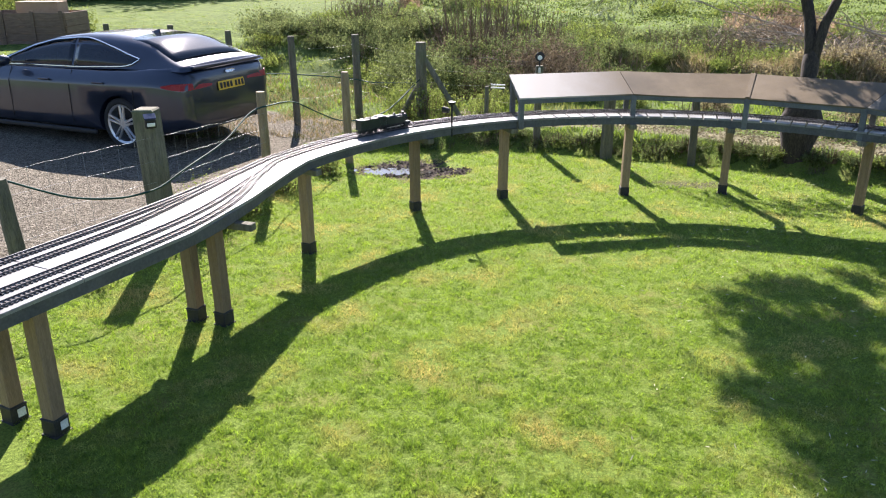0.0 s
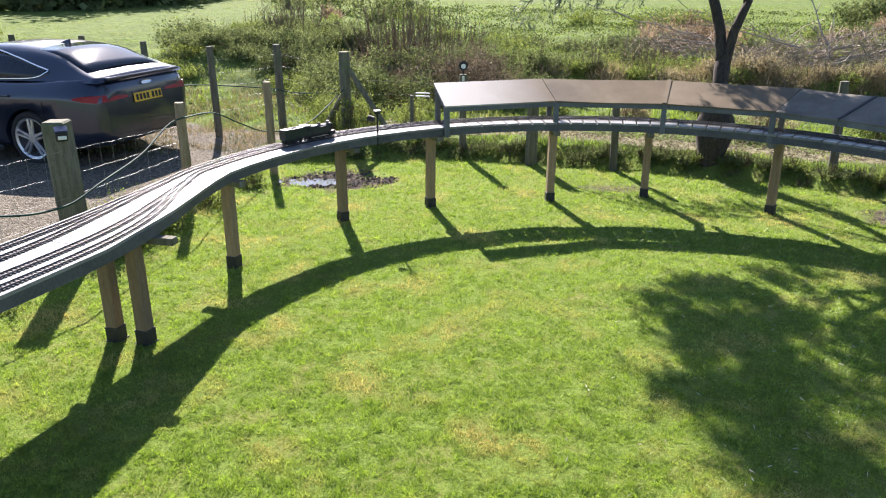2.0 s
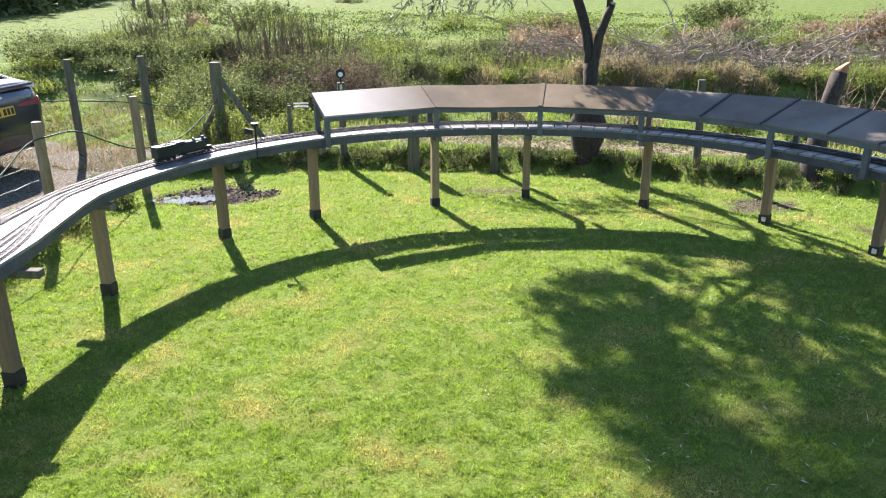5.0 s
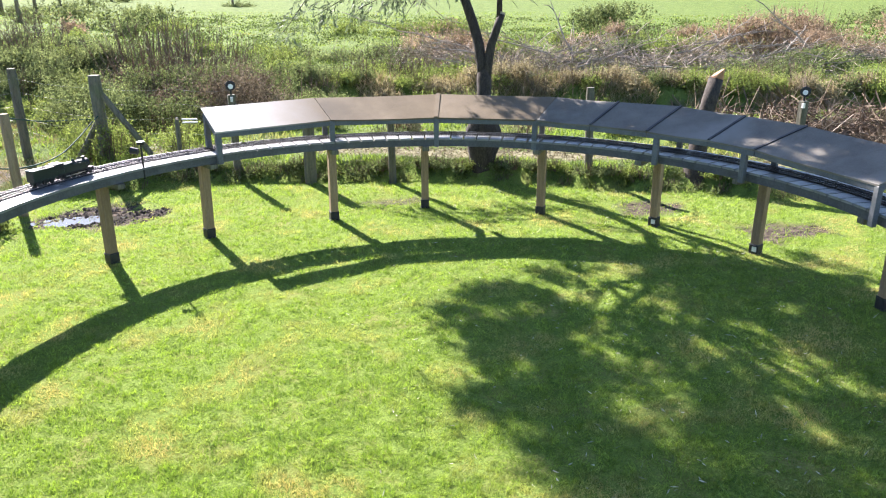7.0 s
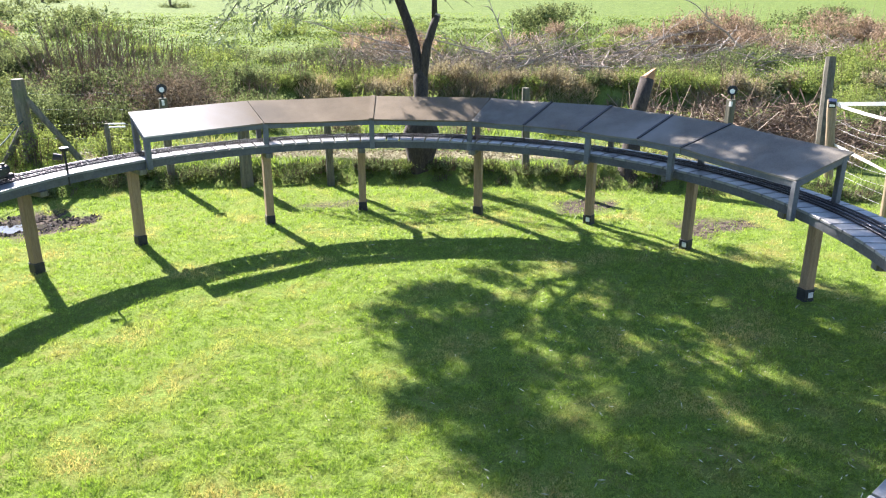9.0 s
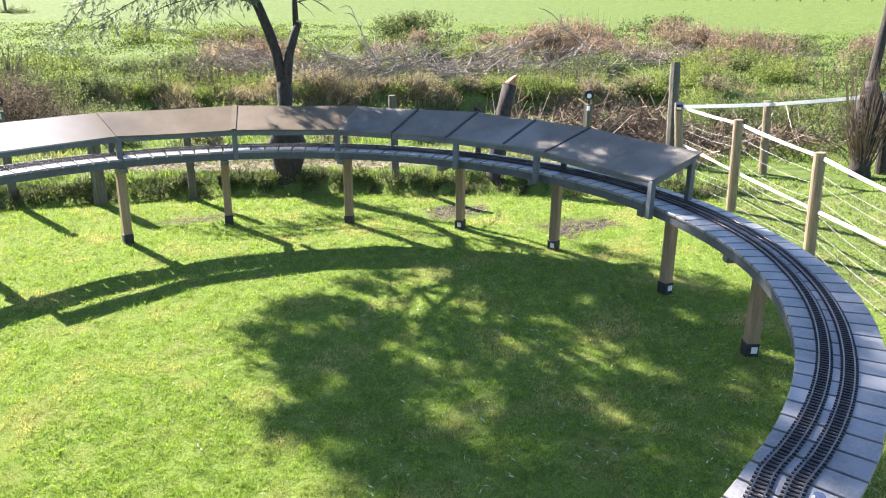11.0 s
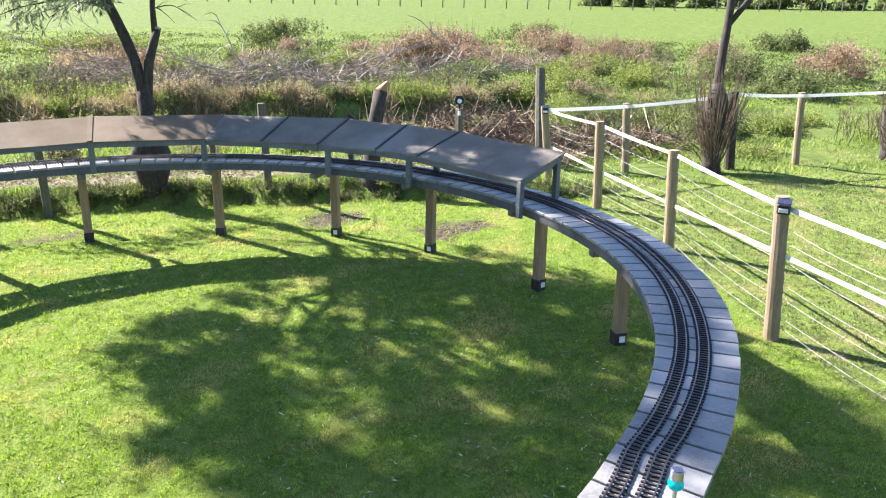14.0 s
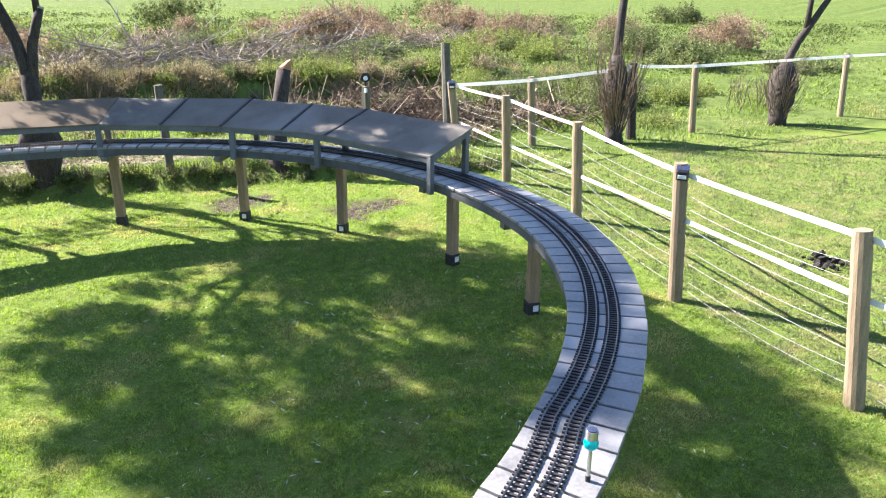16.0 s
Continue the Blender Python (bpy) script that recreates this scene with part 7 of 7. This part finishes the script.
def ditch_grass(n, x0, x1, off, spread, keep_over, h0, h1, w0, w1, lean, material, name, label):
    x = rng.uniform(x0, x1, n)
    y = np.interp(x, DX, DY) + off + rng.normal(size=n) * spread
    keep = np.array([noise.noise(Vector((a * 1.3, b * 1.3, 2))) for a, b in zip(x, y)]) > keep_over
    x, y = x[keep], y[keep]
    n = len(x)
    ob = new(name, raw_mesh(name, blades(np.stack([x, y], 1), gz(x, y) - 0.01, rng.uniform(h0, h1, n), rng.uniform(w0, w1, n), lean), 3, material))
    return tagged(ob, label, "grass", kind="stuff")


def tuft_patch(n, x0, x1, y0, y1, keep_over, h0, h1, material, label):
    x, y = rng.uniform(x0, x1, n), rng.uniform(y0, y1, n)
    keep = np.array([noise.noise(Vector((a * 1.6, b * 1.6, 12))) for a, b in zip(x, y)]) > keep_over
    x, y = x[keep], y[keep]
    n = len(x)
    ob = new("dry_grass", raw_mesh("dry_grass", blades(np.stack([x, y], 1), surf(x, y) - 0.005, rng.uniform(h0, h1, n), rng.uniform(0.006, 0.014, n), 1.8), 3, material))
    return tagged(ob, label, "grass", kind="stuff")


tuft_patch(9000, -5.0, -0.9, 10.2, 15.0, -0.15, 0.03, 0.13, M_STRAW, "dry straw-coloured grass beyond the gravel drive")
tuft_patch(7000, -5.0, -0.9, 9.8, 15.0, 0.0, 0.03, 0.1, M_VERGE, "short worn grass beyond the gravel drive")
ditch_grass(4500, 4.2, 12.0, 0.8, 0.25, -0.05, 0.1, 0.34, 0.007, 0.016, 1.6, M_STRAW, "dry_grass", "dry straw-coloured grass overhanging the ditch")
ditch_grass(7500, 4.0, 13.0, 0.45, 0.22, -0.1, 0.08, 0.3, 0.01, 0.022, 1.8, M_BRACKEN, "dead_undergrowth", "brown dead growth hanging over the ditch side")
ditch_grass(9000, 0.8, 5.5, 1.5, 0.6, -0.25, 0.05, 0.16, 0.008, 0.018, 1.4, M_MEADOW, "bank_grass", "bright green grass on the far side of the ditch")
ditch_grass(9000, 5.5, 16.0, 2.0, 0.7, -0.1, 0.05, 0.18, 0.008, 0.02, 1.4, M_MEADOW, "bank_grass", "sunlit rough grass beyond the ditch")
ditch_grass(3000, 12.0, 18.0, 0.6, 0.3, 0.0, 0.1, 0.28, 0.008, 0.018, 1.6, M_STRAW, "dry_grass", "dry grass along the ditch beyond the fence")

# dead leaves on the worn path behind the bank
n = 8500
x = rng.uniform(-1.0, 8.6, n)
y = np.interp(x, WX, WY) + rng.normal(size=n) * 0.34 + 0.22
dv = unit(n) * np.array([1, 1, 0.25])
dv /= np.linalg.norm(dv, axis=1, keepdims=True)
pl = new("path_litter", raw_mesh("path_litter", leaf_quads(np.stack([x, y, surf(x, y) + 0.012], 1), dv, rng.uniform(0.02, 0.055, n), rng.uniform(0.01, 0.028, n)), 4, M_LITTER))
tagged(pl, "pale brown dead leaves littering the worn path", "leaves", kind="stuff")

# low tufts over the meadow
n = 8200
a, dd = np.radians(rng.uniform(-34, 84, n)), 15 * (60 / 15) ** rng.uniform(0, 1, n)
tx, ty = np.sin(a) * dd, np.cos(a) * dd
keep = (ty > np.interp(tx, DX, DY) + 1.5) & ~((tx < -3.6) & (ty > 13)) & (np.array([noise.noise(Vector((p * 0.25, q * 0.25, 9))) for p, q in zip(tx, ty)]) > -0.12)
tx, ty, dd = tx[keep], ty[keep], dd[keep]
n, J = len(tx), 20
r = np.repeat(rng.uniform(0.1, 0.32, n) * (1 + dd / 60), J)
off = rng.normal(size=(n * J, 2)) * r[:, None] * np.array([1.0, 0.6])
bx, by = np.repeat(tx, J) + off[:, 0], np.repeat(ty, J) + off[:, 1]
pts = np.stack([bx, by, gz(bx, by) + rng.uniform(0, 0.16, n * J)], 1)
dv = unit(n * J) + np.array([0, 0, 0.6])
dv /= np.linalg.norm(dv, axis=1, keepdims=True)
sz = (0.045 + 0.0014 * np.repeat(dd, J)) * rng.uniform(0.6, 1.4, n * J)
tf = new("meadow_tufts", raw_mesh("meadow_tufts", leaf_quads(pts, dv, sz, sz * 0.5), 4, M_TUFT))
tagged(tf, "low darker green tufts scattered over the meadow", "weeds", kind="stuff")

n = 1500
xy, d = scatter(n, -8, 80, 2.0, 8)
keep = (xy[:, 1] < np.interp(xy[:, 0], EX, EY) - 0.5) & (xy[:, 0] > 0.6 + rng.uniform(0, 1.4, n))
xy = xy[keep]
p = np.concatenate([xy, surf(xy[:, 0], xy[:, 1])[:, None] + 0.016], 1)
dv = unit(len(p)) * np.array([1, 1, 0.2])
dv /= np.linalg.norm(dv, axis=1, keepdims=True)
fl = new("fallen_leaves", raw_mesh("fallen_leaves", leaf_quads(p, dv, rng.uniform(0.02, 0.052, len(p)), rng.uniform(0.004, 0.009, len(p))), 4, M_FALLEN))
tagged(fl, "scattered pale narrow fallen leaves on the lawn", "leaves", kind="stuff")
